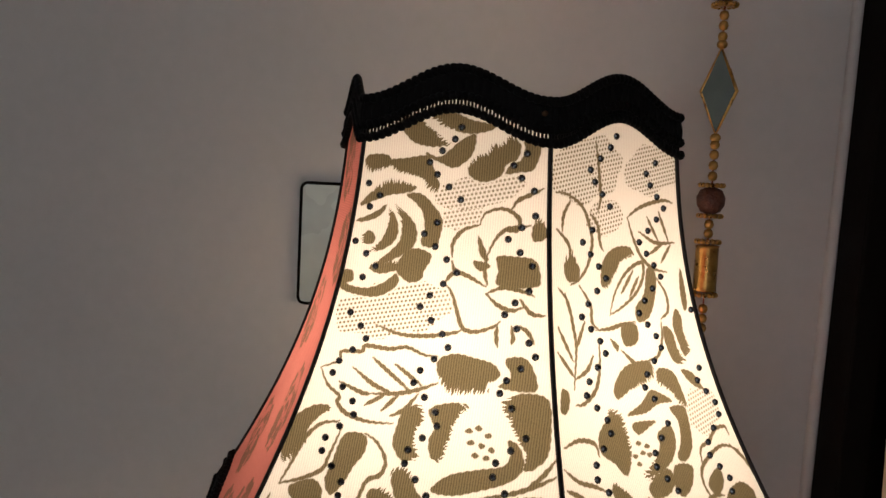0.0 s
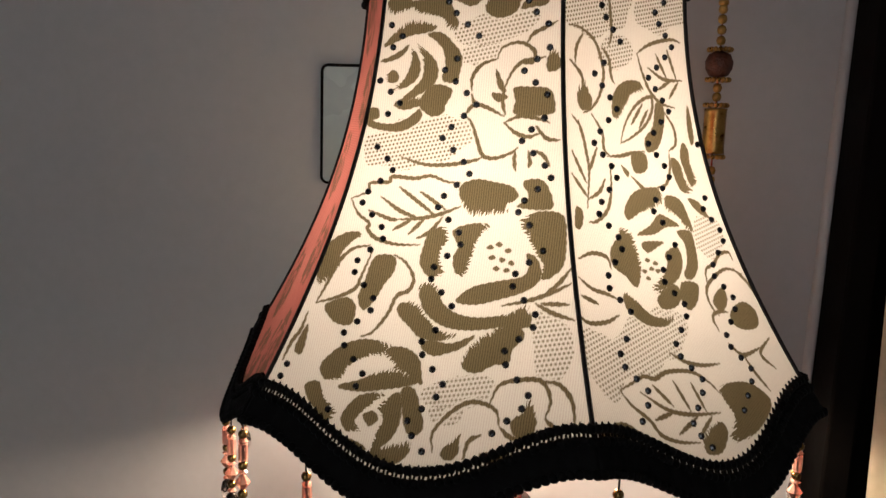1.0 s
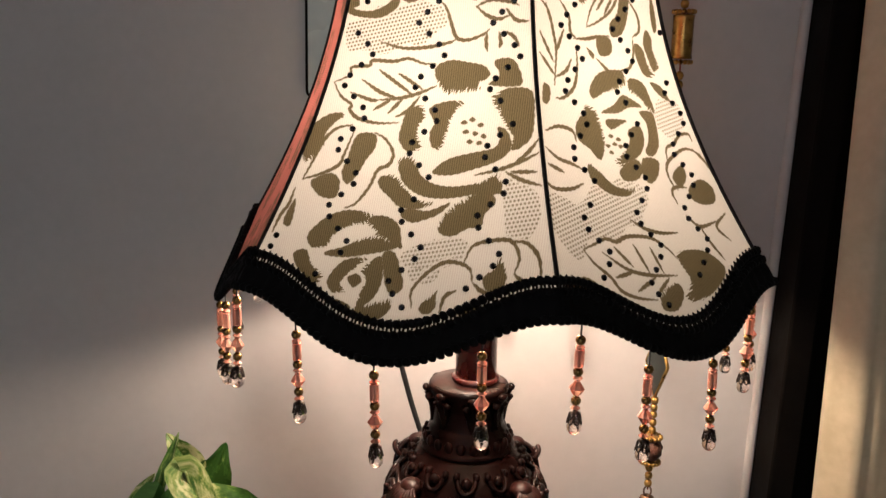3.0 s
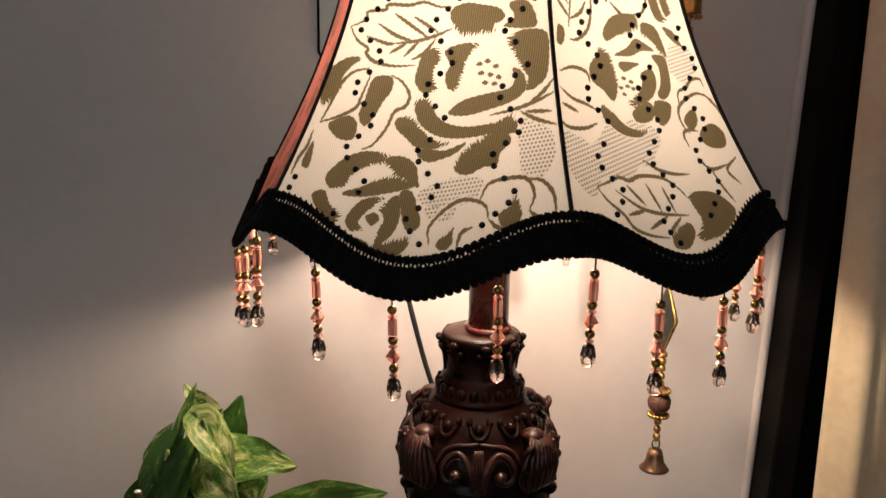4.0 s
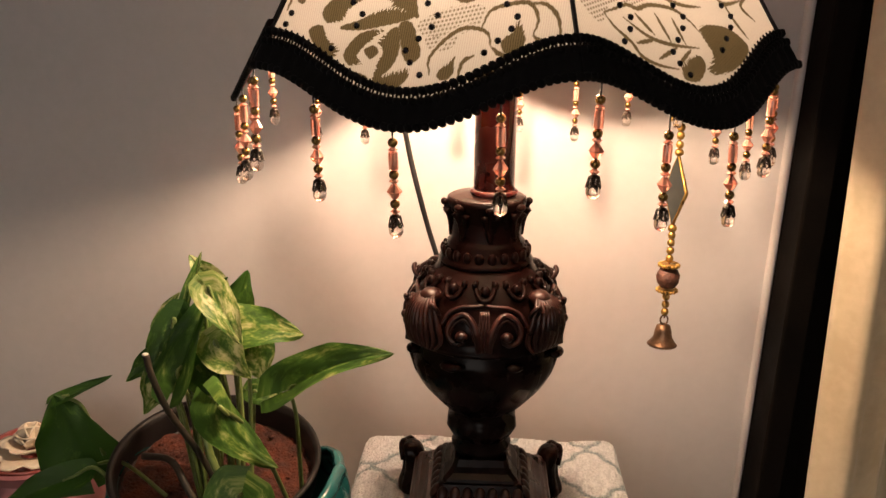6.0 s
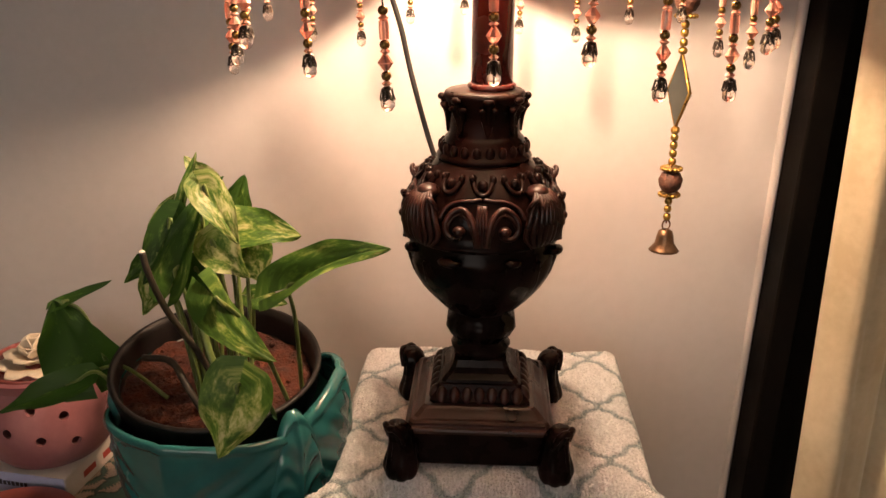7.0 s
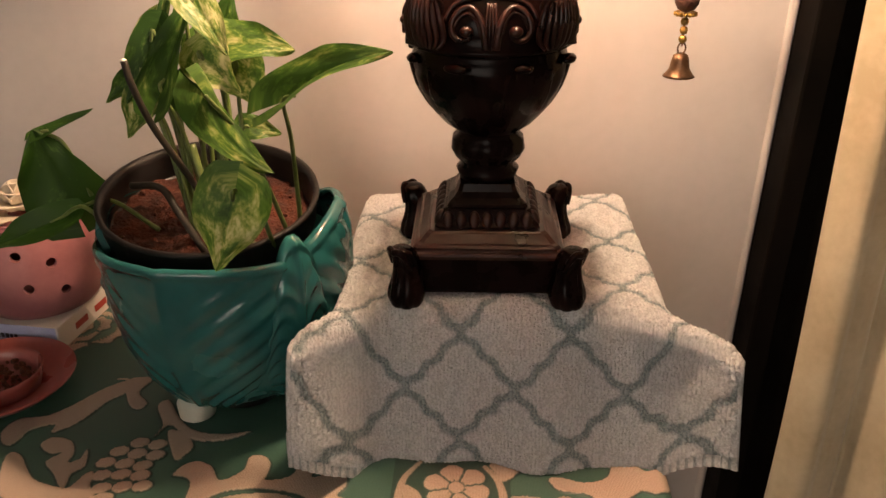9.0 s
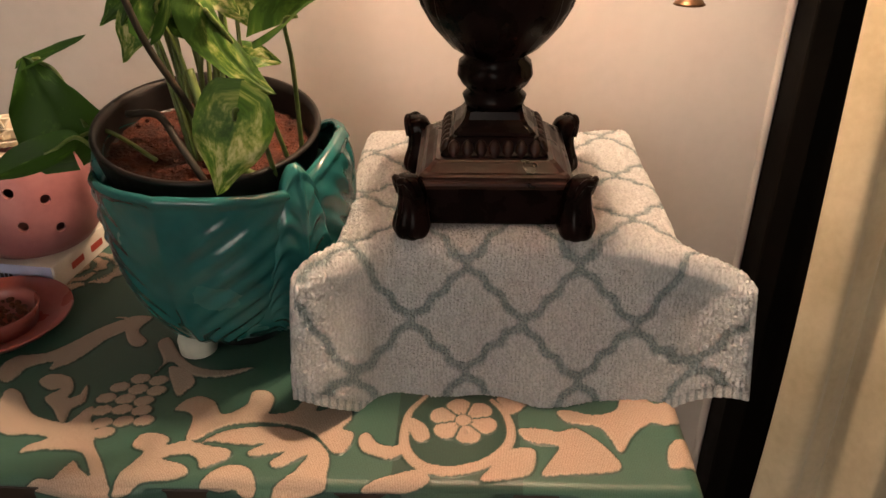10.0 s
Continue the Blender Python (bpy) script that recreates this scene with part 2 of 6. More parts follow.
PINK_CLOTH = dyed_cloth("pink_brocade", (0.34, 0.075, 0.06), (0.46, 0.12, 0.10), (0.14, 0.05, 0.03), (0.2, 0.08, 0.05),
                        (0.078, 0.026, 0.021), (0.018, 0.009, 0.006), scale=60, rib=5000, axis="Y", soft=0.0004, weave=0.6)
TABLE_CLOTH = dyed_cloth("green_damask", (0.028, 0.085, 0.062), (0.055, 0.135, 0.10), (0.25, 0.175, 0.13), (0.54, 0.41, 0.32),
                         None, None, scale=40, rib=6500, axis="X", soft=0.0004, ground_rough=0.42, dye_rough=0.75, bump=0.25, stitch=0.0016)
TOWEL = dyed_cloth("terry_towel", (0.60, 0.61, 0.62), (0.90, 0.91, 0.92), (0.13, 0.19, 0.21), (0.44, 0.53, 0.56),
                   None, None, scale=70, rib=2850, axis="X", soft=0.0012, bump=1.0, ground_rough=0.95, dye_rough=0.95, rib_depth=0.0035, sheen=0.2, distort=7.0)
CURTAIN = surface("raw_silk_curtain", (0.42, 0.34, 0.22), (0.60, 0.51, 0.36), 0.5, scale=12, fine=120, bump=0.3, sheen=0.3)


# ---- building helpers ----
def finish(bm, name, smooth=True):
    bmesh.ops.recalc_face_normals(bm, faces=bm.faces)
    me = bpy.data.meshes.new(name)
    bm.to_mesh(me)
    bm.free()
    if smooth:
        for p in me.polygons:
            p.use_smooth = True
    return me


def part(name, bm, material, parent=None, label="", smooth=True):
    me = bm if isinstance(bm, bpy.types.Mesh) else finish(bm, name, smooth)
    ob = new(name, me)
    if not me.materials:
        me.materials.append(material)
    if parent is not None:
        ob.parent = parent
    if label:
        ob["label"] = label
    return ob


def thing(name, label, category, group="", kind="", at=(0, 0, 0)):
    ob = new(name)
    ob.location = at
    ob.empty_display_size = 0.05
    return tagged(ob, label, category, group, kind)


def sharp(me, degrees=35):
    """Smooth shading, broken at edges steeper than this."""
    me.set_sharp_from_angle(angle=radians(degrees))
    return me


def sheet(f, nu, nv, bm=None, close_u=False):
    """A grid over u, v in 0..1."""
    bm = bm or bmesh.new()
    uv = bm.loops.layers.uv.verify()
    vs = [[bm.verts.new(f(i / nu, j / nv)) for j in range(nv + 1)] for i in range(nu + (0 if close_u else 1))]
    n = len(vs)
    for i in range(nu):
        for j in range(nv):
            a = (i + 1) % n
            fc = bm.faces.new((vs[i][j], vs[a][j], vs[a][j + 1], vs[i][j + 1]))
            for lp, (p, q) in zip(fc.loops, ((i, j), (i + 1, j), (i + 1, j + 1), (i, j + 1))):
                lp[uv].uv = (p / nu, q / nv)
    return bm


def lathe(profile, n=48, ripple=None, bm=None, cap=True, centre=(0, 0, 0)):
    """Turn (r, z) round the axis; ripple(angle, z, r) gives the radius."""
    bm = bm or bmesh.new()
    rings = []
    for r, z in profile:
        ring = []
        for i in range(n):
            a = 2 * math.pi * i / n
            q = ripple(a, z, r) if ripple else r
            ring.append(bm.verts.new((centre[0] + q * math.cos(a), centre[1] + q * math.sin(a), centre[2] + z)))
        rings.append(ring)
    for p, q in zip(rings, rings[1:]):
        for i in range(n):
            bm.faces.new((p[i], p[(i + 1) % n], q[(i + 1) % n], q[i]))
    if cap:
        bm.faces.new(rings[0])
        bm.faces.new(rings[-1])
    return bm


def spline(points, n):
    """Catmull-Rom through points, n steps a span."""
    p = [Vector(q) for q in points]
    p = [2 * p[0] - p[1]] + p + [2 * p[-1] - p[-2]]
    out = []
    for i in range(1, len(p) - 2):
        for k in range(n):
            t = k / n
            out.append(0.5 * (2 * p[i] + (p[i + 1] - p[i - 1]) * t + (2 * p[i - 1] - 5 * p[i] + 4 * p[i + 1] - p[i + 2]) * t * t
                              + (3 * p[i] - p[i - 1] - 3 * p[i + 1] + p[i + 2]) * t ** 3))
    return out + [p[-2]]


def tube(points, radius, n=8, bm=None, ends=True):
    """A round bar along points; radius: one number or a function of 0..1."""
    bm = bm or bmesh.new()
    pts = [Vector(p) for p in points]
    rings, side = [], None
    for i, p in enumerate(pts):
        d = (pts[min(i + 1, len(pts) - 1)] - pts[max(i - 1, 0)]).normalized()
        if side is None:
            side = d.orthogonal().normalized()
        side = (side - d * side.dot(d)).normalized()
        up = d.cross(side)
        r = radius(i / (len(pts) - 1)) if callable(radius) else radius
        rings.append([bm.verts.new(p + r * (math.cos(2 * math.pi * k / n) * side + math.sin(2 * math.pi * k / n) * up)) for k in range(n)])
    for a, b in zip(rings, rings[1:]):
        for k in range(n):
            bm.faces.new((a[k], a[(k + 1) % n], b[(k + 1) % n], b[k]))
    if ends:
        bm.faces.new(rings[0])
        bm.faces.new(rings[-1])
    return bm


def ball(centre, size, bm=None, u=12, v=8, turn=None):
    bm = bm or bmesh.new()
    m = Matrix.Translation(centre) @ (turn or Matrix()) @ Matrix.Diagonal((*size, 1))
    low, high = bm.verts.new(m @ Vector((0, 0, -1))), bm.verts.new(m @ Vector((0, 0, 1)))
    rings = []
    for j in range(1, v):
        b = -math.pi / 2 + math.pi * j / v
        rings.append([bm.verts.new(m @ Vector((math.cos(b) * math.cos(2 * math.pi * i / u), math.cos(b) * math.sin(2 * math.pi * i / u), math.sin(b)))) for i in range(u)])
    for i in range(u):
        k = (i + 1) % u
        bm.faces.new((low, rings[0][k], rings[0][i]))
        bm.faces.new((high, rings[-1][i], rings[-1][k]))
        for p, q in zip(rings, rings[1:]):
            bm.faces.new((p[i], p[k], q[k], q[i]))
    return bm


def block(lo, hi, bevel=0.0, bm=None, segments=2):
    bm = bm or bmesh.new()
    c, s = [(a + b) / 2 for a, b in zip(lo, hi)], [b - a for a, b in zip(lo, hi)]
    made = bmesh.ops.create_cube(bm, size=1, matrix=Matrix.Translation(c) @ Matrix.Diagonal((*s, 1)))
    if bevel:
        edges = list({e for v in made["verts"] for e in v.link_edges})
        bmesh.ops.bevel(bm, geom=edges, offset=bevel, segments=segments, affect="EDGES", profile=0.5)
    return bm


def dense(name, xyz, figure, uv):
    """A mesh from a grid of places, with the woven figure and flat cloth coordinates stored on it."""
    n, m = xyz.shape[:2]
    idx = np.arange(n * m).reshape(n, m)
    faces = np.stack([idx[:-1, :-1], idx[1:, :-1], idx[1:, 1:], idx[:-1, 1:]], -1).reshape(-1, 4)
    me = bpy.data.meshes.new(name)
    me.from_pydata(xyz.reshape(-1, 3), [], faces)
    at = me.attributes.new("figure", "FLOAT", "POINT")
    at.data.foreach_set("value", figure.astype(np.float32).ravel())
    layer = me.uv_layers.new(name="UVMap")
    layer.data.foreach_set("uv", uv.reshape(-1, 2)[faces.ravel()].astype(np.float32).ravel())
    me.polygons.foreach_set("use_smooth", np.ones(len(faces), dtype=bool))
    me.update()
    return me


# ---- woven figures: signed distances, positive inside ----
def turned(x, y, cx, cy, deg):
    a = radians(deg)
    dx, dy = x - cx, y - cy
    return dx * math.cos(a) + dy * math.sin(a), -dx * math.sin(a) + dy * math.cos(a)


def rose_figure(x, y, cx, cy, size, deg, squash=0.85, turns=((1.0, 0.66, 5), (0.70, 0.40, 4), (0.42, 0.17, 3))):
    """A full-blown rose: rings of solid petals with hatched inner rims and a spotted heart."""
    a, b = turned(x, y, cx, cy, deg)
    b = b / squash
    r = np.hypot(a, b) / size
    best = np.full_like(r, -1.0)
    for n, (ro, ri, petals) in enumerate(turns):
        da, db = a + 0.10 * n * size, b - 0.06 * n * size
        r, th = np.hypot(da, db) / size, np.arctan2(db, da)
        r = r * (1 + 0.08 * np.sin(2 * th + n))
        ph = ((th / (2 * math.pi) * petals + 0.37 * n) % 1.0) * 2 - 1
        which = np.floor(th / (2 * math.pi) * petals + 0.37 * n)
        ro2 = ro * (1.0 - 0.20 * ph ** 2 + 0.05 * np.sin(9 * ph + which)) * (1 + 0.06 * np.sin(which * 2.4))
        tooth = np.abs((ph * 6.5 + which * 0.3) % 1.0 - 0.5) * 2
        ri2 = ri + (ro - ri) * (0.02 + 0.52 * tooth ** 1.5 * (1 - 0.3 * ph ** 2))
        gap = (1 - np.abs(ph)) * r * math.pi / petals - 0.035
        best = np.maximum(best, np.minimum(np.minimum(ro2 - r, r - ri2), gap))
    dots = 0.05 - np.hypot((a / size * 9) % 1.0 - 0.5, (b / size * 6) % 1.0 - 0.5) / 6
    best = np.maximum(best, np.where(r < 0.20, dots, -1))
    return best * size


def stipple(x, y, cx, cy, rx, ry, deg=0, step=0.0024, dot=0.00055):
    a, b = turned(x, y, cx, cy, deg)
    row = np.floor(b / step)
    p = (a / step + 0.5 * (row % 2)) % 1.0 - 0.5
    q = (b / step) % 1.0 - 0.5
    inside = 1 - np.hypot(a / rx, b / ry) + 0.12 * np.sin(a * 300) * np.cos(b * 260)
    return np.where(inside > 0, dot - np.hypot(p, q) * step, -1)


def stroke(x, y, points, width):
    """A drawn line through points, tapering to its ends."""
    best = np.full_like(x, -1.0)
    pts = spline([(*p, 0) for p in points], 8)
    n = len(pts) - 1
    for i in range(n):
        p, q = pts[i], pts[i + 1]
        dx, dy = q.x - p.x, q.y - p.y
        t = np.clip(((x - p.x) * dx + (y - p.y) * dy) / (dx * dx + dy * dy + 1e-12), 0, 1)
        w = width * (0.35 + 0.65 * math.sin(math.pi * (i + 0.5) / n))
        best = np.maximum(best, w - np.hypot(x - p.x - t * dx, y - p.y - t * dy))
    return best


def inked(s, z, level=1.3):
    """Tools that draw on a cloth, in millimetres from its middle line and from the level: a solid petal with one frayed
    flank, a line, a dotted ground; and the figure that they add up to."""
    figure = np.full_like(s, -1.0)
    x, y = s * 1000 + 0.15 * np.sin(z * 1900 + s * 700), (z - level) * 1000 + 0.15 * np.sin(s * 2100 - z * 600)

    def window(pts, margin):
        lo, hi = np.min(pts, 0) - margin, np.max(pts, 0) + margin
        rows = np.where(((x > lo[0]) & (x < hi[0]) & (y > lo[1]) & (y < hi[1])).any(1))[0]
        return slice(rows[0], rows[-1] + 1) if len(rows) else None

    def petal(fray, *points):
        n = len(points)
        pts = np.array([q[:2] for q in spline([(*points[i % n], 0) for i in range(-1, n + 2)], 4)])[4:-4]
        part_of = window(pts, 1.5)
        if part_of is None:
            return
        X, Y = x[part_of], y[part_of]
        near, inside = np.full_like(X, 1e6), np.zeros(X.shape, dtype=bool)
        for (ax, ay), (bx, by) in zip(pts, np.roll(pts, -1, 0)):
            dx, dy = bx - ax, by - ay
            t = np.clip(((X - ax) * dx + (Y - ay) * dy) / (dx * dx + dy * dy + 1e-9), 0, 1)
            near = np.minimum(near, np.hypot(X - ax - t * dx, Y - ay - t * dy))
            if ay != by:
                inside ^= ((ay > Y) != (by > Y)) & (X < ax + (Y - ay) * dx / dy)
        d = np.where(inside, near, -near) + 0.15
        if fray is not None:
            c, q = math.cos(radians(fray)), math.sin(radians(fray))
            mx, my = pts.mean(0)
            along, across = (X - mx) * c + (Y - my) * q, -(X - mx) * q + (Y - my) * c
            reach = max((pts - pts.mean(0)) @ np.array([c, q]))
            tooth = np.abs((across / 1.35 + 0.25 * np.sin(across * 1.3) + along * 0.09) % 1.0 - 0.5) * 2
            d = d + 0.5 - np.clip(along / reach - 0.05, 0, 1) * (5.0 + 1.6 * np.sin(across * 0.9)) * tooth ** 2.0
        figure[part_of] = np.maximum(figure[part_of], d / 1000)

    def line(*points, width=1.0):
        part_of = window(np.array(points), 1 + width)
        if part_of is not None:
            figure[part_of] = np.maximum(figure[part_of], stroke(x[part_of], y[part_of], points, width) / 1000)

    def dots(cx, cz, rx, rz):
        free = np.minimum(stipple(s, z, cx, cz, rx * 1.08, rz * 1.08, 12, 0.0019, 0.00060), -figure - 0.0008)
        np.maximum(figure, free, out=figure)

    return petal, line, dots, figure


# ---- the room ----
WALL_Y = 0.645
back = part("wall_back", block((-1.6, WALL_Y, 0), (0.262, WALL_Y + 0.12, 2.6)), WALL, smooth=False)
tagged(back, "grey painted plaster wall behind the lamp", "wall", kind="structure")
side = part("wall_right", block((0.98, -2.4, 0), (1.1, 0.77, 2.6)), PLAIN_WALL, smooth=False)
tagged(side, "unseen side wall, plaster darkened against bounced light", "wall", kind="structure")
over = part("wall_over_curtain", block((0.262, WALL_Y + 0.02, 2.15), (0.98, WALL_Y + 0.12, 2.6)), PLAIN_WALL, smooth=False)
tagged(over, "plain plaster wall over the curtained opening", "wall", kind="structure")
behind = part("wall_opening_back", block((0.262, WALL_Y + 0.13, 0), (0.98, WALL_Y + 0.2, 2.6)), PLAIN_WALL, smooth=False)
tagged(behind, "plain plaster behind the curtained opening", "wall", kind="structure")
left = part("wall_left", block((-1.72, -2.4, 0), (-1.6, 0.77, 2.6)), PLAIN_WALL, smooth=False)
tagged(left, "unseen side wall, plaster darkened against bounced light", "wall", kind="structure")
# Unseen wall with an added opening that admits the world's fill light.
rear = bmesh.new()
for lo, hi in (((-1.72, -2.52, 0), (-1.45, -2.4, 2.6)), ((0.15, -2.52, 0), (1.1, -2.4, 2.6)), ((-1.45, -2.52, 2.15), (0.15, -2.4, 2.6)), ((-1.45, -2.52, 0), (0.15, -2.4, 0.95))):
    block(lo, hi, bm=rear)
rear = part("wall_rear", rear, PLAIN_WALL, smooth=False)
tagged(rear, "unseen plain rear wall with an added opening for fill light", "wall", kind="structure")
floor = part("floor", block((-1.72, -2.52, -0.06), (1.1, 0.85, 0)), FLOOR, smooth=False)
tagged(floor, "plain stone-coloured floor of the room", "floor", kind="structure")
ceil = part("ceiling", block((-1.72, -2.52, 2.6), (1.1, 0.85, 2.7)), PLAIN_WALL, smooth=False)
tagged(ceil, "unseen ceiling of darkened plain plaster", "ceiling", kind="structure")


def door_frame():
    """Black wooden jamb with a step, standing at the wall's end."""
    t = thing("door_frame_1", "black lacquered wooden door jamb at the wall's end", "door frame", kind="structure")
    part("jamb", block((0.262, 0.600, 0), (0.284, 0.77, 2.15), 0.002), BLACK_WOOD, t, smooth=False)
    part("stop", block((0.2842, 0.612, 0), (0.335, 0.77, 2.15), 0.002), BLACK_WOOD, t, smooth=False)
    part("plaster_edge", lathe([(0.004, 0), (0.0045, 0.5), (0.0038, 0.8), (0.0046, 1.2), (0.004, 2.15)], 8, centre=(0.2585, 0.6435, 0)), WALL, t)
    # the jamb is a little out of plumb
    for ob in t.children:
        for v in ob.data.vertices:
            v.co.x += 0.024 * (v.co.z - 1.0)
    return t


for v in back.data.vertices:
    if v.co.x > 0:
        v.co.x += 0.024 * (v.co.z - 1.0)
door_frame()


def curtain():
    def f(u, v):
        z = 0.02 + 2.1 * v
        x = 0.2845 + 0.004 * (z - 0.9) - 0.005 * math.sin(6.0 * z) + 0.62 * u
        fold = 0.022 * math.sin(52 * u + 0.8 * math.sin(2 * z) + 2.1) + 0.007 * math.sin(117 * u + 2 * z) + 0.002 * math.sin(260 * u + 9 * z)
        y = 0.565 - 0.16 * u + fold * min(1, 0.3 + 6 * u) + 0.004 * math.sin(9 * z + 9 * u)
        return (x, y, z)
    bm = sheet(f, 160, 90)
    ob = part("curtain", bm, CURTAIN)
    mod = ob.modifiers.new("thickness", "SOLIDIFY")
    mod.thickness = 0.002
    return tagged(ob, "beige raw silk curtain hanging in soft folds", "curtain")


curtain()


def picture():
    """Small framed glass panel with round corners, hung on the wall."""
    t = thing("wall_picture", "small grey picture in a thin dark frame", "picture", at=(-0.101, WALL_Y, 1.342))
    w, h, r = 0.039, 0.0465, 0.005
    ring = []
    for cx, cz, a0 in ((w - r, h - r, 0), (-w + r, h - r, 90), (-w + r, -h + r, 180), (w - r, -h + r, 270)):
        ring += [(cx + r * math.cos(radians(a0 + a)), cz + r * math.sin(radians(a0 + a))) for a in (0, 22, 45, 68, 90)]
    pts = [(x, -0.010, z) for x, z in ring]
    part("frame", tube(pts + pts[:2], 0.0012, 8), BLACK_WOOD, t, "thin dark frame")
    bm = bmesh.new()
    lo = [bm.verts.new((x, -0.002, z)) for x, z in ring]
    hi = [bm.verts.new((x, -0.010, z)) for x, z in ring]
    bm.faces.new(hi)
    bm.faces.new(lo)
    for i in range(len(ring)):
        j = (i + 1) % len(ring)
        bm.faces.new((lo[i], lo[j], hi[j], hi[i]))
    part("panel", bm, GREY_BOARD, t, smooth=False)
    part("print", ball((0.008, -0.0102, -0.004), (0.022, 0.0012, 0.028), u=20, v=8), GREEN_BOARD, t, "dark green print")
    return t


picture()

# ---- table, cloth, box and towel ----
TOP = 0.75


def table():
    t = thing("side_table", "dark wooden side table under a damask cloth", "table")
    part("tabletop", block((-0.80, 0.281, TOP - 0.030), (0.124, 0.640, TOP - 0.004), 0.003), DARK_WOOD, t, smooth=False)
    leg = finish(block((-0.02, -0.02, 0), (0.02, 0.02, TOP - 0.030), 0.003), "leg", False)
    for x in (-0.76, 0.09):
        for y in (0.33, 0.60):
            part("leg", leg, DARK_WOOD, t).location = (x, y, 0)
    part("apron", block((-0.76, 0.322, TOP - 0.10), (0.09, 0.338, TOP - 0.0305)), DARK_WOOD, t, smooth=False)
    return t


table()


def scroll_leaf(x, y, cx, cy, length, width, deg, bend, lobes=5, side=1):
    """An acanthus leaf: lobes curl off one flank of a bent spine."""
    a, b = turned(x, y, cx, cy, deg)
    t = np.clip(a / length, 0, 1)
    b = (b - bend * length * np.sin(math.pi * 0.9 * t)) * side
    w = width * np.sin(math.pi * np.clip(t, 0.004, 0.996) ** 0.7)
    ph = (t * lobes) % 1.0
    up = w * (0.12 + 1.15 * np.sqrt(np.clip(1 - (2 * ph - 1.15) ** 2, 0, 1)))
    ph2 = (t * lobes + 0.45) % 1.0
    lo = w * (0.10 + 0.62 * np.sqrt(np.clip(1 - (2 * ph2 - 1.15) ** 2, 0, 1)))
    d = np.minimum(np.minimum(up - b, b + lo), np.minimum(a, length - a))
    line = np.abs(b - 0.18 * w) - 0.0007
    return np.minimum(d, np.where((t > 0.1) & (t < 0.85), line, 1))


def curl(x, y, cx, cy, r, a0, a1, width, tip=1.7):
    """A curling stem with a round bud at its end."""
    dx, dy = x - cx, y - cy
    pts = [(cx + r * (1 - 0.35 * k / 10) * math.cos(radians(a0 + (a1 - a0) * k / 10)), cy + r * (1 - 0.35 * k / 10) * math.sin(radians(a0 + (a1 - a0) * k / 10)))
           for k in range(11)]
    d = stroke(x, y, pts[::2], width)
    return np.maximum(d, tip * width - np.hypot(x - pts[-1][0], y - pts[-1][1]))


def petal_flower(x, y, cx, cy, size, petals=6, deg=0):
    a, b = turned(x, y, cx, cy, deg)
    r, th = np.hypot(a, b), np.arctan2(b, a)
    ph = ((th / (2 * math.pi) * petals) % 1.0) * 2 - 1
    edge = size * (0.62 + 0.38 * np.sqrt(np.clip(1 - ph ** 2, 0, 1)))
    d = np.minimum(edge - r, (1 - np.abs(ph)) * r * math.pi / petals - 0.0008)
    d = np.minimum(d, np.where(np.abs(ph) < 0.07, np.where(r < 0.6 * size, -0.0004, 1), 1))
    d = np.minimum(d, r - 0.27 * size)
    return np.maximum(d, 0.23 * size - r)


def peony(x, y, cx, cy, size, deg=30):
    """A cluster of round petals with dark gaps."""
    a, b = turned(x, y, cx, cy, deg)
    b = b * 1.5
    best = np.full_like(x, -1.0)
    gap = np.full_like(x, 1.0)
    for n, (ring, count) in enumerate(((0.80, 9), (0.45, 6), (0.0, 1))):
        for k in range(count):
            t = 2 * math.pi * (k + 0.5 * n) / count
            d = 0.31 * size - np.hypot(a - ring * size * math.cos(t), b - ring * size * math.sin(t))
            gap = np.minimum(gap, np.abs(d + 0.0002))
            best = np.maximum(best, d)
    return np.minimum(best, gap - 0.0006)


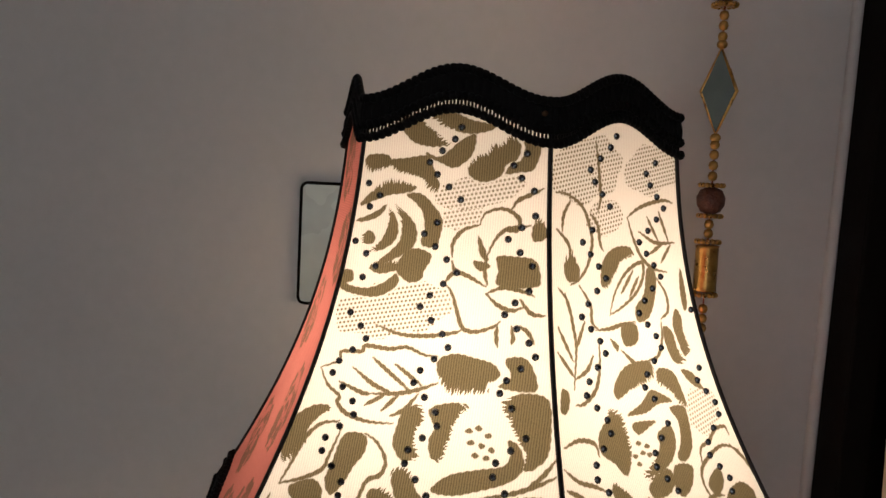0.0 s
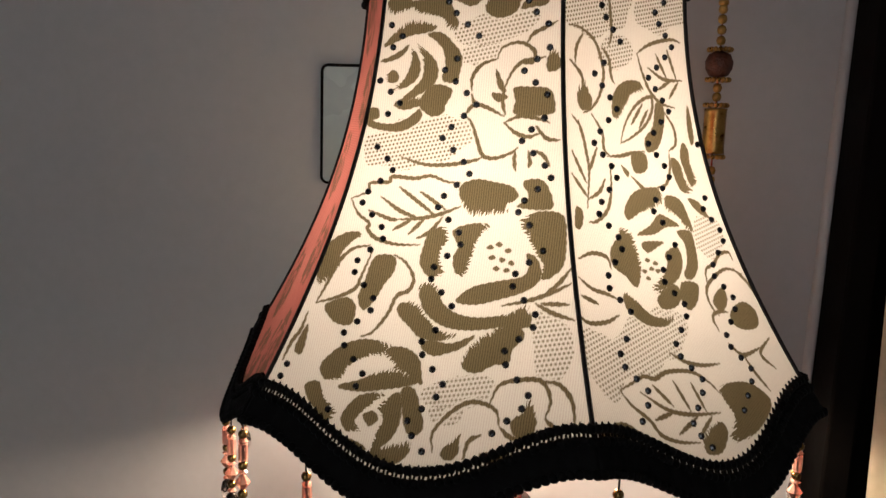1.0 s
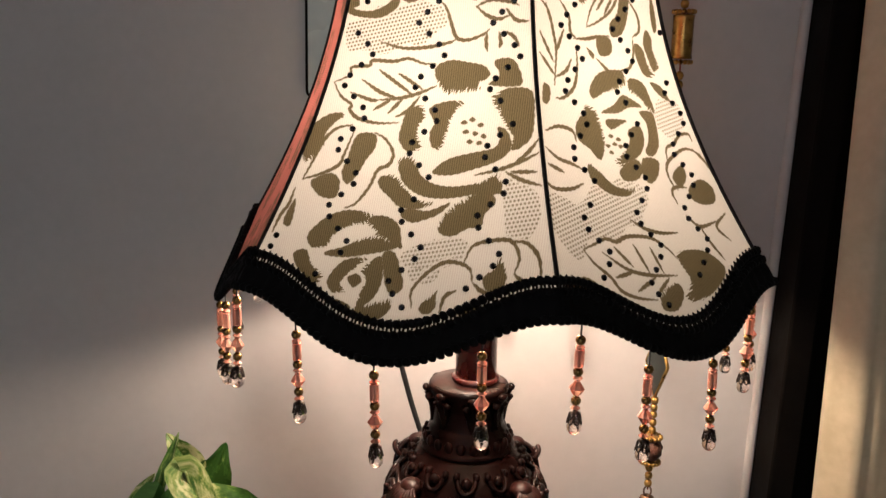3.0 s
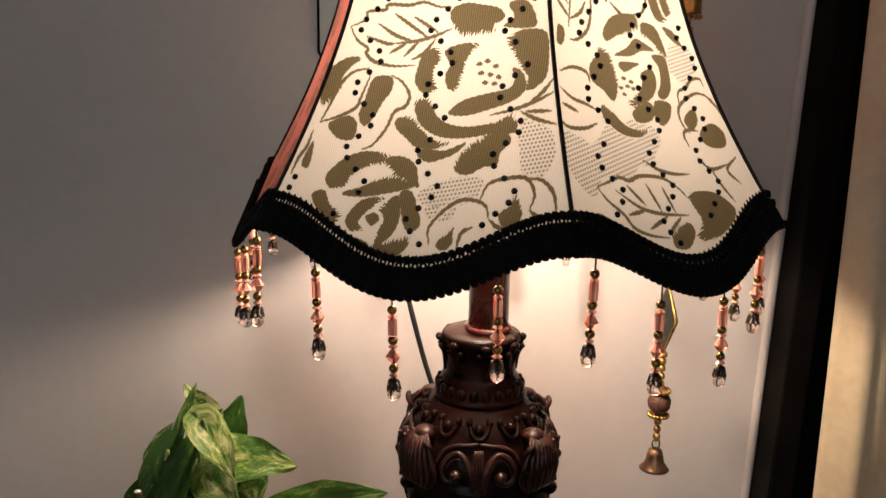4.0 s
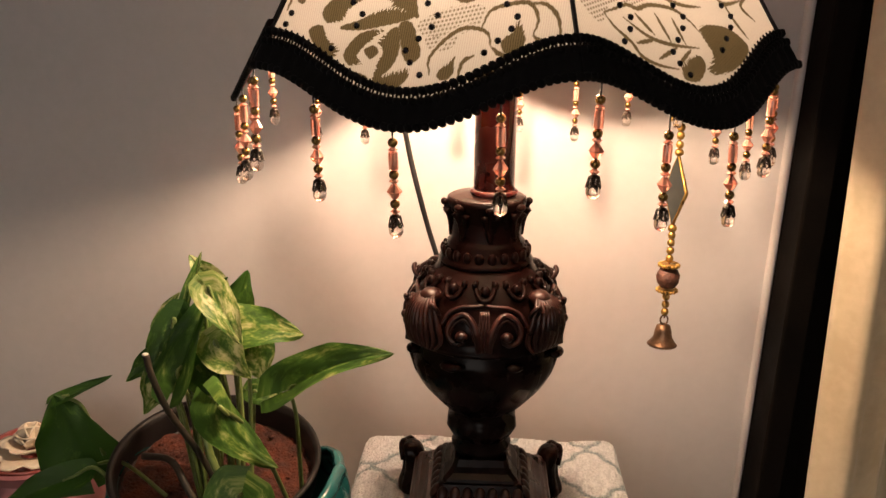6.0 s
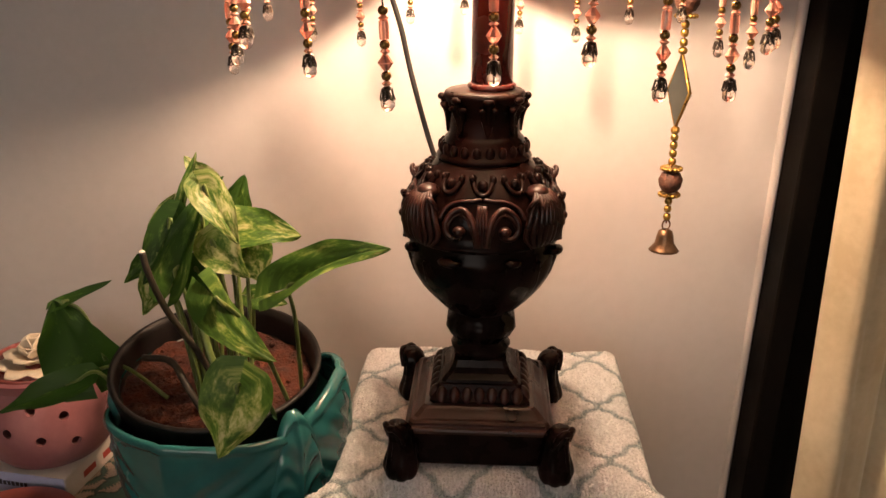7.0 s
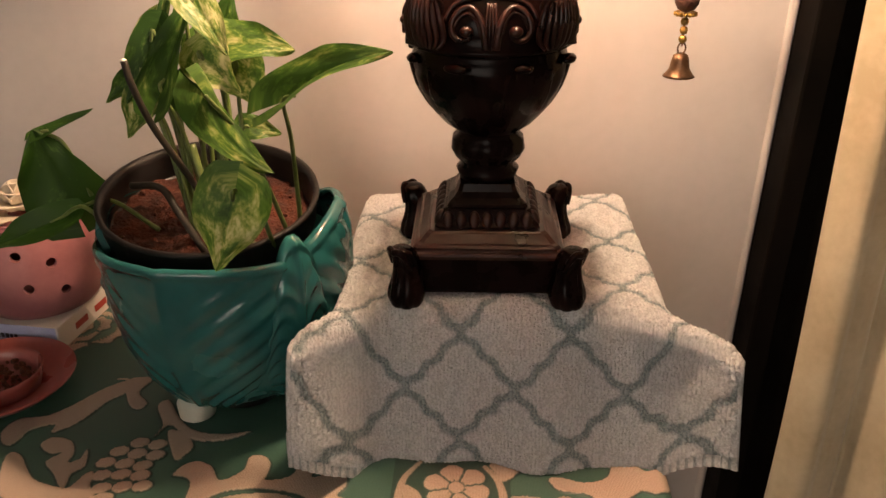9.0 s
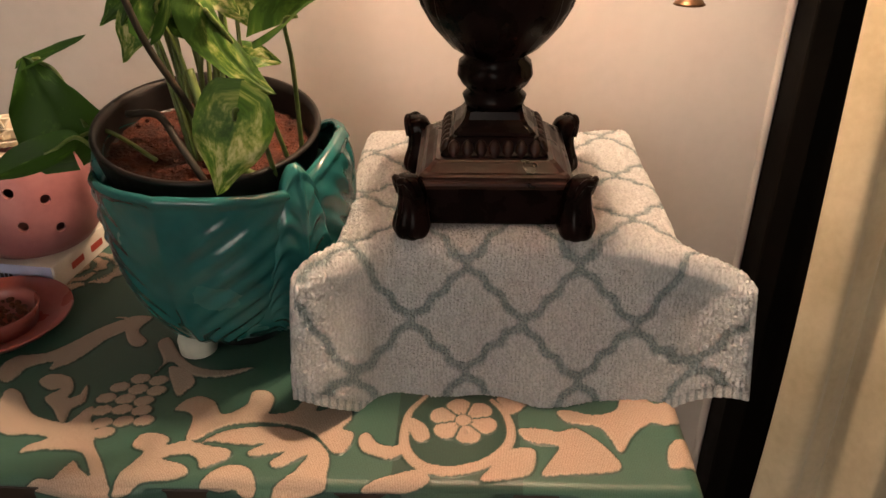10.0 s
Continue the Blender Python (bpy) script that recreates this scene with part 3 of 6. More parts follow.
def damask(x, y):
    """Scrolling leaves, blossoms and stems over the cloth."""
    f = np.full_like(x, -1.0)
    add = lambda d: np.maximum(f, d)
    for ox, oy, flip in ((0.0, 0.0, 1), (-0.30, 0.012, 1), (-0.62, -0.01, 1)):
        X, Y = x - ox, y - oy
        f = add(petal_flower(X, Y, -0.017, 0.342, 0.021, 6, 12))
        f = add(curl(X, Y, -0.020, 0.338, 0.034, 180, 375, 0.0065))
        f = add(stroke(X, Y, [(-0.05, 0.375), (-0.056, 0.345), (-0.050, 0.318), (-0.035, 0.295), (-0.03, 0.270)], 0.008))
        f = add(curl(X, Y, -0.070, 0.330, 0.016, 300, 130, 0.006))
        f = add(scroll_leaf(X, Y, -0.075, 0.296, 0.12, 0.030, 154, 0.12, 5, -1))
        f = add(scroll_leaf(X, Y, -0.085, 0.272, 0.11, 0.026, 165, 0.10, 4, -1))
        f = add(scroll_leaf(X, Y, 0.012, 0.278, 0.115, 0.030, 22, 0.10, 5, 1))
        f = add(scroll_leaf(X, Y, 0.055, 0.322, 0.085, 0.024, 28, -0.08, 4, 1))
        f = add(curl(X, Y, 0.118, 0.305, 0.014, 200, 380, 0.009))
        f = add(petal_flower(X, Y, 0.012, 0.388, 0.017, 7, 0))
        f = add(scroll_leaf(X, Y, 0.030, 0.372, 0.09, 0.022, 8, 0.1, 4, 1))
        f = add(peony(X, Y, -0.237, 0.356, 0.023, 40))
        f = add(stroke(X, Y, [(-0.262, 0.270), (-0.262, 0.300), (-0.268, 0.315), (-0.295, 0.322), (-0.335, 0.325)], 0.012))
        f = add(curl(X, Y, -0.262, 0.335, 0.017, 270, 80, 0.006))
        f = add(stroke(X, Y, [(-0.255, 0.312), (-0.246, 0.322), (-0.242, 0.336)], 0.006))
        f = add(scroll_leaf(X, Y, -0.37, 0.372, 0.16, 0.028, 28, 0.10, 5, 1))
        f = add(scroll_leaf(X, Y, -0.15, 0.385, 0.10, 0.022, 150, 0.12, 4, 1))
        f = add(curl(X, Y, -0.190, 0.392, 0.022, 190, 330, 0.006))
        f = add(scroll_leaf(X, Y, -0.10, 0.47, 0.16, 0.030, 165, 0.1, 5, -1))
        f = add(rose_figure(X, Y, -0.05, 0.52, 0.04, 10))
        f = add(scroll_leaf(X, Y, -0.02, 0.56, 0.14, 0.026, 35, 0.12, 5, 1))
        f = add(peony(X, Y, -0.25, 0.54, 0.026, 0))
        f = add(scroll_leaf(X, Y, -0.16, 0.60, 0.13, 0.024, 190, 0.1, 4, 1))
    f = np.where((y > 0.455) | (x < -0.36), f, -1.0)
    petal, line, dots, figure = inked(x, y, 0.4)
    petal(None, (-209.3, -52.7), (-204.8, -42.6), (-196.2, -38.7), (-185, -44.5), (-176.5, -57.7), (-167.4, -53.4), (-161.7, -45.7), (-161.4, -33.6), (-153.2, -32.1), (-145.8, -39.3), (-145.2, -51.1), (-146.1, -55.8), (-136.8, -55.6), (-128.3, -50.7), (-124.7, -38.8), (-120, -32.5), (-114.7, -41.5), (-114.8, -52.1), (-104.3, -47.2), (-99.6, -39.9), (-92.9, -46.9), (-90.7, -58.4), (-95.6, -68.5), (-87.9, -72.2), (-88.3, -82.8), (-92.6, -90.7), (-97.9, -90.8), (-104.3, -83.2), (-113.2, -72.8), (-127.2, -66.6), (-146, -64.8), (-160.6, -65.8), (-174.2, -70.5), (-185.7, -81.6), (-192.5, -82.8), (-193.7, -66.6), (-196.2, -58.2), (-203.1, -54.3))
    petal(None, (-183.4, -86.8), (-172.7, -75.9), (-155.9, -70.1), (-134.1, -69), (-116.4, -75.6), (-105.9, -84.8), (-100.1, -94.9), (-99.4, -108.1), (-101.6, -122.2), (-129.9, -123), (-119.2, -108.6), (-113.2, -93.7), (-121.1, -98.9), (-130.2, -105.5), (-135.3, -100.8), (-127.8, -91.6), (-139.5, -94.4), (-147.9, -96.1), (-150.6, -92.1), (-141.8, -84.2), (-152.1, -86), (-166.7, -84.8), (-177.9, -83.5))
    petal(None, (-224.7, -88.9), (-223.1, -78.3), (-212.6, -76.9), (-203.6, -82), (-203.4, -88.3), (-192.2, -83.9), (-178.5, -87.7), (-163.4, -90.9), (-161.7, -97.5), (-167.3, -102.6), (-176.3, -107.7), (-180.2, -100.4), (-188.6, -95.6), (-203.3, -99.5), (-187.4, -105.5), (-183.4, -112.7), (-192.5, -116.7), (-209.1, -118.1), (-217.2, -123.8), (-225.5, -124), (-224.4, -113.7), (-218.4, -101.4), (-215.8, -93.8))
    petal(None, (-173.9, -121.8), (-169.8, -112.3), (-159.8, -104.8), (-147.1, -106.9), (-140.4, -120.9), (-146.2, -124.7), (-153.8, -121.3), (-163.1, -124.3))
    petal(None, (-329.3, -49.8), (-331, -34.6), (-321.7, -37.5), (-312.1, -49.4), (-301, -60.8), (-285.4, -66.1), (-275.4, -67.5), (-269.6, -54.2), (-265.2, -51.2), (-261.2, -65.5), (-253.1, -76.3), (-250.7, -86.9), (-238.4, -104.4), (-227.3, -125.5), (-235, -125.7), (-244, -109.4), (-254.7, -94.8), (-268.1, -92.6), (-282.3, -92.9), (-293.5, -95.8), (-291.1, -89.5), (-281.7, -82.4), (-292.5, -78.9), (-315.1, -77.9))
    petal(None, (-313.9, -24.7), (-307.4, -16.8), (-293.4, -21), (-286.1, -33.5), (-286.1, -42.8), (-279.6, -39.6), (-278.1, -29), (-273.3, -45.5), (-279.1, -54.5), (-277.9, -65.9), (-281.6, -66), (-290.4, -54.8), (-301.5, -43.1), (-293.9, -33.7), (-303.7, -34))
    petal(None, (-349.8, -9.2), (-344.3, 4.7), (-325.1, 8.7), (-310.4, 23.5), (-296.6, 42.8), (-279, 55.1), (-272.6, 43.4), (-286.3, 27.8), (-297.2, 2.4), (-311.8, -11.6), (-314.2, -1.5), (-329.5, -8.7), (-333.7, -25.2), (-342.6, -23.5))
    petal(None, (-281.3, 55), (-262.1, 57.9), (-266.8, 39.6), (-255.2, 24.8), (-261.1, 17.4), (-271.4, 28.2))
    petal(None, (-245.5, 21.4), (-239.4, 28.9), (-224.2, 7.6), (-207.8, -5.7), (-186.7, -8.6), (-167.3, -4.7), (-185, -15.1), (-204.9, -15.6), (-219.9, -6), (-230.2, 0.5), (-236, -13.1), (-234.3, 0.4))
    petal(None, (-228.1, -6.2), (-214.9, -9.2), (-205, -22.1), (-208.1, -31.6), (-212, -37.9), (-219.8, -25.6))
    petal(None, (-260.6, -109.8), (-256.8, -102.4), (-250.2, -109.6), (-240.4, -116.5), (-233.4, -125.6), (-276.8, -126.7), (-274.4, -117.4), (-264.2, -117.1))
    line((-42.5, -33.7), (-52.9, -51.7), (-55, -74), (-52.2, -89.6), (-42.7, -101.8), (-27.1, -106.3), (-6.6, -100.9), (7.5, -88.1), (13.4, -72.3), (10.5, -53), (1.5, -38.6), width=4.2)
    petal(None, (-83.6, -77.4), (-78.8, -71.9), (-70.5, -82.4), (-59.6, -84.7), (-53.1, -76.6), (-53.9, -89.7), (-62.2, -95.9), (-73, -92.7), (-80.6, -87.8))
    petal(None, (-54.4, -57.5), (-43, -62.8), (-38.7, -76.3), (-47.5, -79.2))
    petal(None, (5.4, -35.5), (21.1, -26), (30.6, -28.8), (26.1, -41), (14.2, -52.9), (8.9, -44.4))
    petal(None, (44.2, -49.3), (53.6, -47.9), (68, -51.6), (83.8, -45.4), (89.8, -30.4), (101.9, -27.1), (111.1, -38.9), (128.1, -29.5), (131.8, -38.4), (126.7, -53), (114.3, -60), (103.8, -58), (90.7, -70.4), (81.1, -86.2), (76, -73.4), (70.3, -62.7), (56, -60.3), (48.9, -57.7))
    petal(None, (19.1, -66.8), (33.6, -66.4), (44.2, -68.8), (55.5, -64.7), (66.8, -75.2), (75.6, -87.9), (79.1, -98.7), (71.6, -103.7), (44.1, -106.8), (30.5, -108.1), (36.7, -94.9), (43, -82.1), (29.1, -79.8), (20.5, -74.8))
    petal(None, (111.9, -80.3), (122.5, -72.2), (133.7, -77.2), (130.4, -95), (116.5, -99.2), (108.2, -98))
    petal(None, (-57.6, -109.4), (-44.2, -105.3), (-37, -113.6), (-50, -120.9), (-76.6, -121.6), (-70.7, -114.5))
    petal(None, (3.9, -90.7), (21.7, -84.2), (27.8, -88.6), (23.1, -107.4), (3.3, -113.5), (-6.7, -112.9), (0.2, -102.2))
    figure = np.maximum(figure, petal_flower(x, y, -0.0173, 0.3405, 0.0225, 6, 12))
    # a full peony of overlapping round petals
    for row, (py, first, count) in enumerate(((-20, -244, 2), (-31, -255, 3), (-43, -260, 3), (-54.5, -258, 3), (-65.5, -253, 3), (-74.5, -248, 1))):
        for k in range(count):
            a, b = turned(x, y, (first + 13.3 * k) / 1000, (400 + py + 1.5 * math.sin(5 * k + row)) / 1000, 18)
            figure = np.maximum(figure, 0.0056 - np.hypot(a * 0.84, b * 1.08))
    return np.maximum(f, np.where(figure > -0.004, figure, -0.004))


def tablecloth():
    """One sheet over the top, rolled over the front and right edges."""
    nx, ny = 760, 420
    s = np.linspace(-0.80, 0.21, nx)[:, None] * np.ones((1, ny))
    l = np.linspace(0.17, 0.638, ny)[None, :] * np.ones((nx, 1))
    edge_y, edge_x, r = 0.278, 0.126, 0.010
    fig = damask(s, l)
    x, y, z = s.copy(), l.copy(), np.full_like(s, TOP)
    over = np.clip(edge_y + r - l, 0, None)
    ang = np.clip(over / r, 0, math.pi / 2)
    roll = over > 0
    y = np.where(roll, edge_y + r - r * np.sin(ang), y)
    z = np.where(roll, z - r * (1 - np.cos(ang)) - np.clip(over - r * math.pi / 2, 0, None), z)
    ox = np.clip(s - edge_x + r, 0, None)
    ang = np.clip(ox / r, 0, math.pi / 2)
    x = np.where(ox > 0, edge_x - r + r * np.sin(ang), x)
    z = z - np.where(ox > 0, r * (1 - np.cos(ang)) + np.clip(ox - r * math.pi / 2, 0, None), 0)
    y = y + np.where(over > r, 0.004 * np.sin(s * 60), 0)
    z = z + 0.0012 * (fig > 0) * (1 - np.clip(over / r, 0, 1)) + 0.0006 * np.sin(s * 37 + 2 * np.sin(l * 25))
    me = dense("tablecloth", np.stack([x, y, z], -1), fig, np.stack([s, l], -1))
    ob = part("tablecloth", me, TABLE_CLOTH)
    return tagged(ob, "green damask tablecloth with raised peach-beige scrolling leaves and flowers", "tablecloth")


tablecloth()

BOX_TOP = 0.849


def box():
    ob = part("box", block((-0.098, 0.402, TOP + 0.001), (0.118, 0.590, BOX_TOP), 0.004), CARD, smooth=False)
    return tagged(ob, "plain square box hidden under the towel", "box")


box()


def towel():
    """Terry towel over the box: a flat top and a stiff front flap that flares sideways."""
    nx, nl = 400, 460
    u = np.linspace(-1, 1, nx)[:, None] * np.ones((1, nl))
    l = np.linspace(-0.012, 0.312, nl)[None, :] * np.ones((nx, 1))
    r = 0.016
    rim = np.clip((np.abs(u) - 0.60) / 0.40, 0, 1)
    fold = 0.200 + 0.046 * rim * rim * (3 - 2 * rim)
    over = np.clip(l - fold + r, 0, None)
    ease = np.clip((l - 0.186) / 0.060, 0, 1)
    flare = ease * ease * (3 - 2 * ease)
    xl = -0.103 - 0.002 * np.sin(l * 30) - 0.020 * flare
    xr = 0.124 + 0.036 * flare
    x = (xl + xr) / 2 + u * (xr - xl) / 2
    y = 0.596 - l
    ang = np.clip(over / r, 0, 1.25)
    past = np.clip(over - r * 1.25, 0, None)
    fy = 0.596 - (fold - r) - r * np.sin(ang) - past * math.cos(1.25)
    y = np.where(over > 0, fy, y)
    z = np.full_like(x, BOX_TOP + 0.004) - r * (1 - np.cos(ang)) - past * math.sin(1.25)
    z = z + np.where(l < 0, (l) * 0.6, 0)
    side = np.clip(np.abs(u) - 0.90, 0, None) / 0.10
    z = z - 0.006 * side ** 2 * (flare < 0.5) * (1 - flare)
    wing = np.clip(np.abs(u) - 0.80, 0, None) / 0.20
    y = y - flare * (0.006 * np.sin(u * 5.5 + 0.6) * np.clip(past / 0.06, 0, 1) + 0.003 * np.sin(u * 13))
    z = z + flare * 0.004 * np.cos(u * 4.2) * np.clip(past / 0.08, 0, 1) - flare * 0.004 * wing
    z = z + 0.0012 * np.sin(u * 9 + l * 40) * (1 - flare)
    px, py = (x + 0.016) / 0.0745, (l - 0.248) / 0.078
    p = np.abs((px + 0.5) % 1.0 - 0.5)
    q = np.abs((py + 0.5) % 1.0 - 0.5)
    kink = -0.024 * np.sin((p - q) * 2 * math.pi * 3)
    d = np.abs(p + q - 0.5 + kink) / 1.41
    fig = (np.where(over > 0.012, 0.045, 0.036) - d) * 0.074
    hem = (l > 0.303) | (np.abs(u) > 0.975)
    fig = np.where(hem, -0.0015 + 0.002 * (np.sin(x * 1500) > 0), fig)
    rng = np.random.RandomState(4)
    rib = 0.5 + 0.5 * np.sin(x * 2 * math.pi / 0.0026 + 1.6 * np.sin(l * 210) + 0.9 * np.sin(x * 330 + l * 90))
    tuft = (rng.rand(nx, nl) * 0.0010 + rib * 0.0019 * rng.rand(nx, nl) ** 0.5) * (~hem) - 0.0007 * (fig > 0)
    y = y - tuft * np.where(over > r, 1, 0.2)
    z = z + tuft * np.where(over > r, 0.2, 1)
    me = dense("towel", np.stack([x, y, z], -1), fig, np.stack([x, l], -1))
    ob = part("towel", me, TOWEL)
    mod = ob.modifiers.new("thickness", "SOLIDIFY")
    mod.thickness, mod.offset = 0.003, 0.0
    return tagged(ob, "white terry towel with pale blue trellis pattern draped over a box", "towel")


towel()
TOWEL_TOP = BOX_TOP + 0.0058


# ---- the lamp ----
LX, LY = 0.0012, 0.459


def square_ring(profile, turn=0.0, bm=None):
    """A square turning: (half width, z) rows with small bevelled corners."""
    bm = bm or bmesh.new()
    rings = []
    for h, z in profile:
        c = min(0.003, h * 0.15)
        pts = [(h - c, -h), (h, -h + c), (h, h - c), (h - c, h), (-h + c, h), (-h, h - c), (-h, -h + c), (-h + c, -h)]
        rings.append([bm.verts.new((x, y, z)) for x, y in pts])
    for p, q in zip(rings, rings[1:]):
        for i in range(8):
            bm.faces.new((p[i], p[(i + 1) % 8], q[(i + 1) % 8], q[i]))
    bm.faces.new(rings[0])
    bm.faces.new(rings[-1])
    return bm


def paw():
    """A clawed foot: grooved toes that swell over the ground and a leaf that curls outwards over the slab's corner."""
    rows = ((0.0, 0.0080, 0.003), (0.002, 0.0108, 0.003), (0.007, 0.0126, 0.0026), (0.013, 0.0122, 0.0018), (0.020, 0.0104, 0.0012), (0.028, 0.0092, 0.0014), (0.035, 0.0090, 0.0028),
            (0.0395, 0.0084, 0.0044), (0.0430, 0.0062, 0.0054), (0.0445, 0.0022, 0.0052))
    fine = spline([(r, z, dx) for z, r, dx in rows], 3)
    bm, rings = bmesh.new(), []
    for r, z, dx in fine:
        ring = []
        for i in range(40):
            a = 2 * math.pi * i / 40
            groove = 1 - 0.13 * abs(math.sin(3.5 * a)) ** 6 * min(1, max(0.0, (0.044 - z) / 0.01))
            ring.append(bm.verts.new((dx + r * groove * math.cos(a), 1.06 * r * groove * math.sin(a), z)))
        rings.append(ring)
    for p, q in zip(rings, rings[1:]):
        for i in range(40):
            bm.faces.new((p[i], p[(i + 1) % 40], q[(i + 1) % 40], q[i]))
    bm.faces.new(rings[0])
    bm.faces.new(rings[-1])
    for s in (-1, 1):
        tube(spline([(0.006, s * 0.0085, 0.030), (0.009, s * 0.0075, 0.038), (0.0115, s * 0.0045, 0.0425), (0.0125, 0, 0.0415)], 5), lambda w: 0.0019 + 0.0008 * w, 7, bm)
    tube(spline([(0.0145, 0, 0.010), (0.0125, 0, 0.022), (0.0110, 0, 0.033), (0.0125, 0, 0.0400)], 5), lambda w: 0.0016, 7, bm)
    return finish(bm, "paw_foot")


URN = [(0.0195, 0.072), (0.0215, 0.078), (0.0175, 0.082), (0.0215, 0.087), (0.0245, 0.093), (0.0235, 0.100), (0.0195, 0.1045), (0.0220, 0.1065),
       (0.0275, 0.1105), (0.0335, 0.1170), (0.0415, 0.1265), (0.0480, 0.1380), (0.0508, 0.147), (0.0512, 0.154), (0.0500, 0.1590), (0.0485, 0.1620), (0.0485, 0.1640)]
SHOULDER = [(0.0485, 0.1640), (0.0530, 0.1646), (0.0548, 0.1658), (0.0545, 0.1680), (0.0530, 0.1695), (0.0532, 0.1760), (0.0528, 0.1840), (0.0505, 0.1900), (0.0470, 0.1960),
            (0.0425, 0.2030), (0.0370, 0.2095), (0.0330, 0.2135), (0.0310, 0.216)]


def shoulder_at(a, z, out=0.0):
    r = float(np.interp(z, [p[1] for p in SHOULDER], [p[0] for p in SHOULDER])) + out
    return Vector((r * math.cos(a), r * math.sin(a), z))


def table_lamp():
    t = thing("table_lamp", "dark bronzed resin table lamp with carved urn body, switched on", "table lamp", at=(LX, LY, TOWEL_TOP))
    part("base_block", square_ring([(0.0455, 0.003), (0.0475, 0.005), (0.0475, 0.0285), (0.0485, 0.0300)]), RESIN, t, smooth=False)
    slab = square_ring([(0.0485, 0.0301), (0.0515, 0.0308), (0.0520, 0.0330), (0.0512, 0.0345), (0.0495, 0.0352), (0.0488, 0.0362), (0.0490, 0.0378), (0.0475, 0.0392),
                        (0.0455, 0.0398), (0.0425, 0.0425), (0.0405, 0.0445), (0.0395, 0.0450), (0.0385, 0.0458)])
    part("base_slab", slab, RESIN_WARM, t, smooth=False)
    part("plinth", square_ring([(0.0350, 0.0458), (0.0350, 0.0475), (0.0335, 0.0490), (0.0300, 0.0555), (0.0290, 0.0575), (0.0280, 0.0580)]), RESIN, t, smooth=False)
    gadroon = finish(ball((0, 0, 0), (0.0040, 0.0030, 0.0060), u=10, v=8), "gadroon")
    for q in range(4):
        m = Matrix.Rotation(q * math.pi / 2, 4, "Z")
        for k in range(-3, 4):
            part("gadroon", gadroon, RESIN_WARM, t).matrix_basis = Matrix.Translation(m @ Vector((k * 0.0088, -0.0322, 0.0512))) @ m @ Matrix.Rotation(radians(-26), 4, "X")
    part("pedestal", square_ring([(0.0272, 0.0581), (0.0262, 0.0600), (0.0225, 0.0630), (0.0200, 0.0665), (0.0185, 0.0716)]), RESIN, t, smooth=False)
    mesh = paw()
    for sx, sy in ((1, -1), (-1, -1), (1, 1), (-1, 1)):
        ob = part("paw_foot", mesh, RESIN, t)
        ob.matrix_basis = Matrix.Translation((sx * 0.0520, sy * 0.0520, -0.0015)) @ Matrix.Rotation(math.atan2(sy, sx), 4, "Z")
    part("urn", lathe(URN, 72, lambda a, z, r: r * (1 + (0.018 * abs(math.sin(9 * a)) if 0.110 < z < 0.15 else 0.05 * abs(math.sin(5 * a)) if 0.085 < z < 0.103 else 0))), RESIN, t)
    for k in range(12):
        a = 2 * math.pi * k / 12 + 0.26

        def flat_leaf(u, v, a=a):
            s = 2 * u - 1
            r, z = (float(np.interp(v, np.linspace(0, 1, 6), [p[i] for p in URN[8:14]])) for i in (0, 1))
            wide = (0.0035 + 0.0055 * math.sin(math.pi * min(1, 0.15 + 0.9 * v)) + 0.0010 * abs(math.sin(9 * v))) * s / r
            r += 0.0016 * (1 - abs(s) ** 3) - 0.0009 * abs(math.sin(2.5 * math.pi * s)) ** 4 + 0.0014 * max(0, v - 0.8) * 5 * (1 - s * s) - 0.0006
            return (r * math.cos(a + wide), r * math.sin(a + wide), z)
        part("acanthus_leaf", sheet(flat_leaf, 12, 18), RESIN, t)
    part("shoulder", lathe(SHOULDER, 72), RESIN, t)
    for k in range(8):
        a = 2 * math.pi * (k + 0.5) / 8
        r = 0.0535 if k % 2 else 0.0520
        stud = ball((r * math.cos(a), r * math.sin(a), 0.1575), (0.0045, 0.0085 if k % 2 else 0.0065, 0.0030), u=12, v=8, turn=Matrix.Rotation(a, 4, "Z") @ Matrix.Rotation(radians(12), 4, "Y"))
        part("rim_stud", stud, RESIN, t)
    # paired scrolls with a ribbed stem, between the masks
    for q in range(4):
        a0 = -math.pi / 2 + q * math.pi / 2
        bm = bmesh.new()
        at = lambda across, z, out: shoulder_at(a0 + across / 0.053, z, out)
        for s in (-1, 1):
            bow = ((0.0030, 0.1700), (0.0042, 0.1800), (0.0075, 0.1885), (0.0135, 0.1930), (0.0200, 0.1905), (0.0235, 0.1840), (0.0222, 0.1772), (0.0170, 0.1745), (0.0125, 0.1768), (0.0128, 0.1805))
            path = spline([(p, z, 0) for p, z in bow], 5)
            tube([at(s * p.x, p.y, 0.0012) for p in path], lambda w: 0.0023 * (1 - 0.25 * w), 8, bm)
            inner = spline([(p * 0.86 + 0.0020, z - 0.0030, 0) for p, z in bow[1:6]], 5)
            tube([at(s * p.x, p.y, 0.0008) for p in inner], lambda w: 0.0011, 6, bm)
            ball(at(s * 0.0142, 0.1800, 0.0015), (0.0042, 0.0042, 0.0034), bm, 10, 8)
            tube([at(s * p.x, p.y, 0.0010) for p in spline([(0.0005, 0.1990, 0), (0.0080, 0.1980, 0), (0.0170, 0.1970, 0), (0.0250, 0.1930, 0), (0.0285, 0.1850, 0)], 5)], 0.0014, 6, bm)
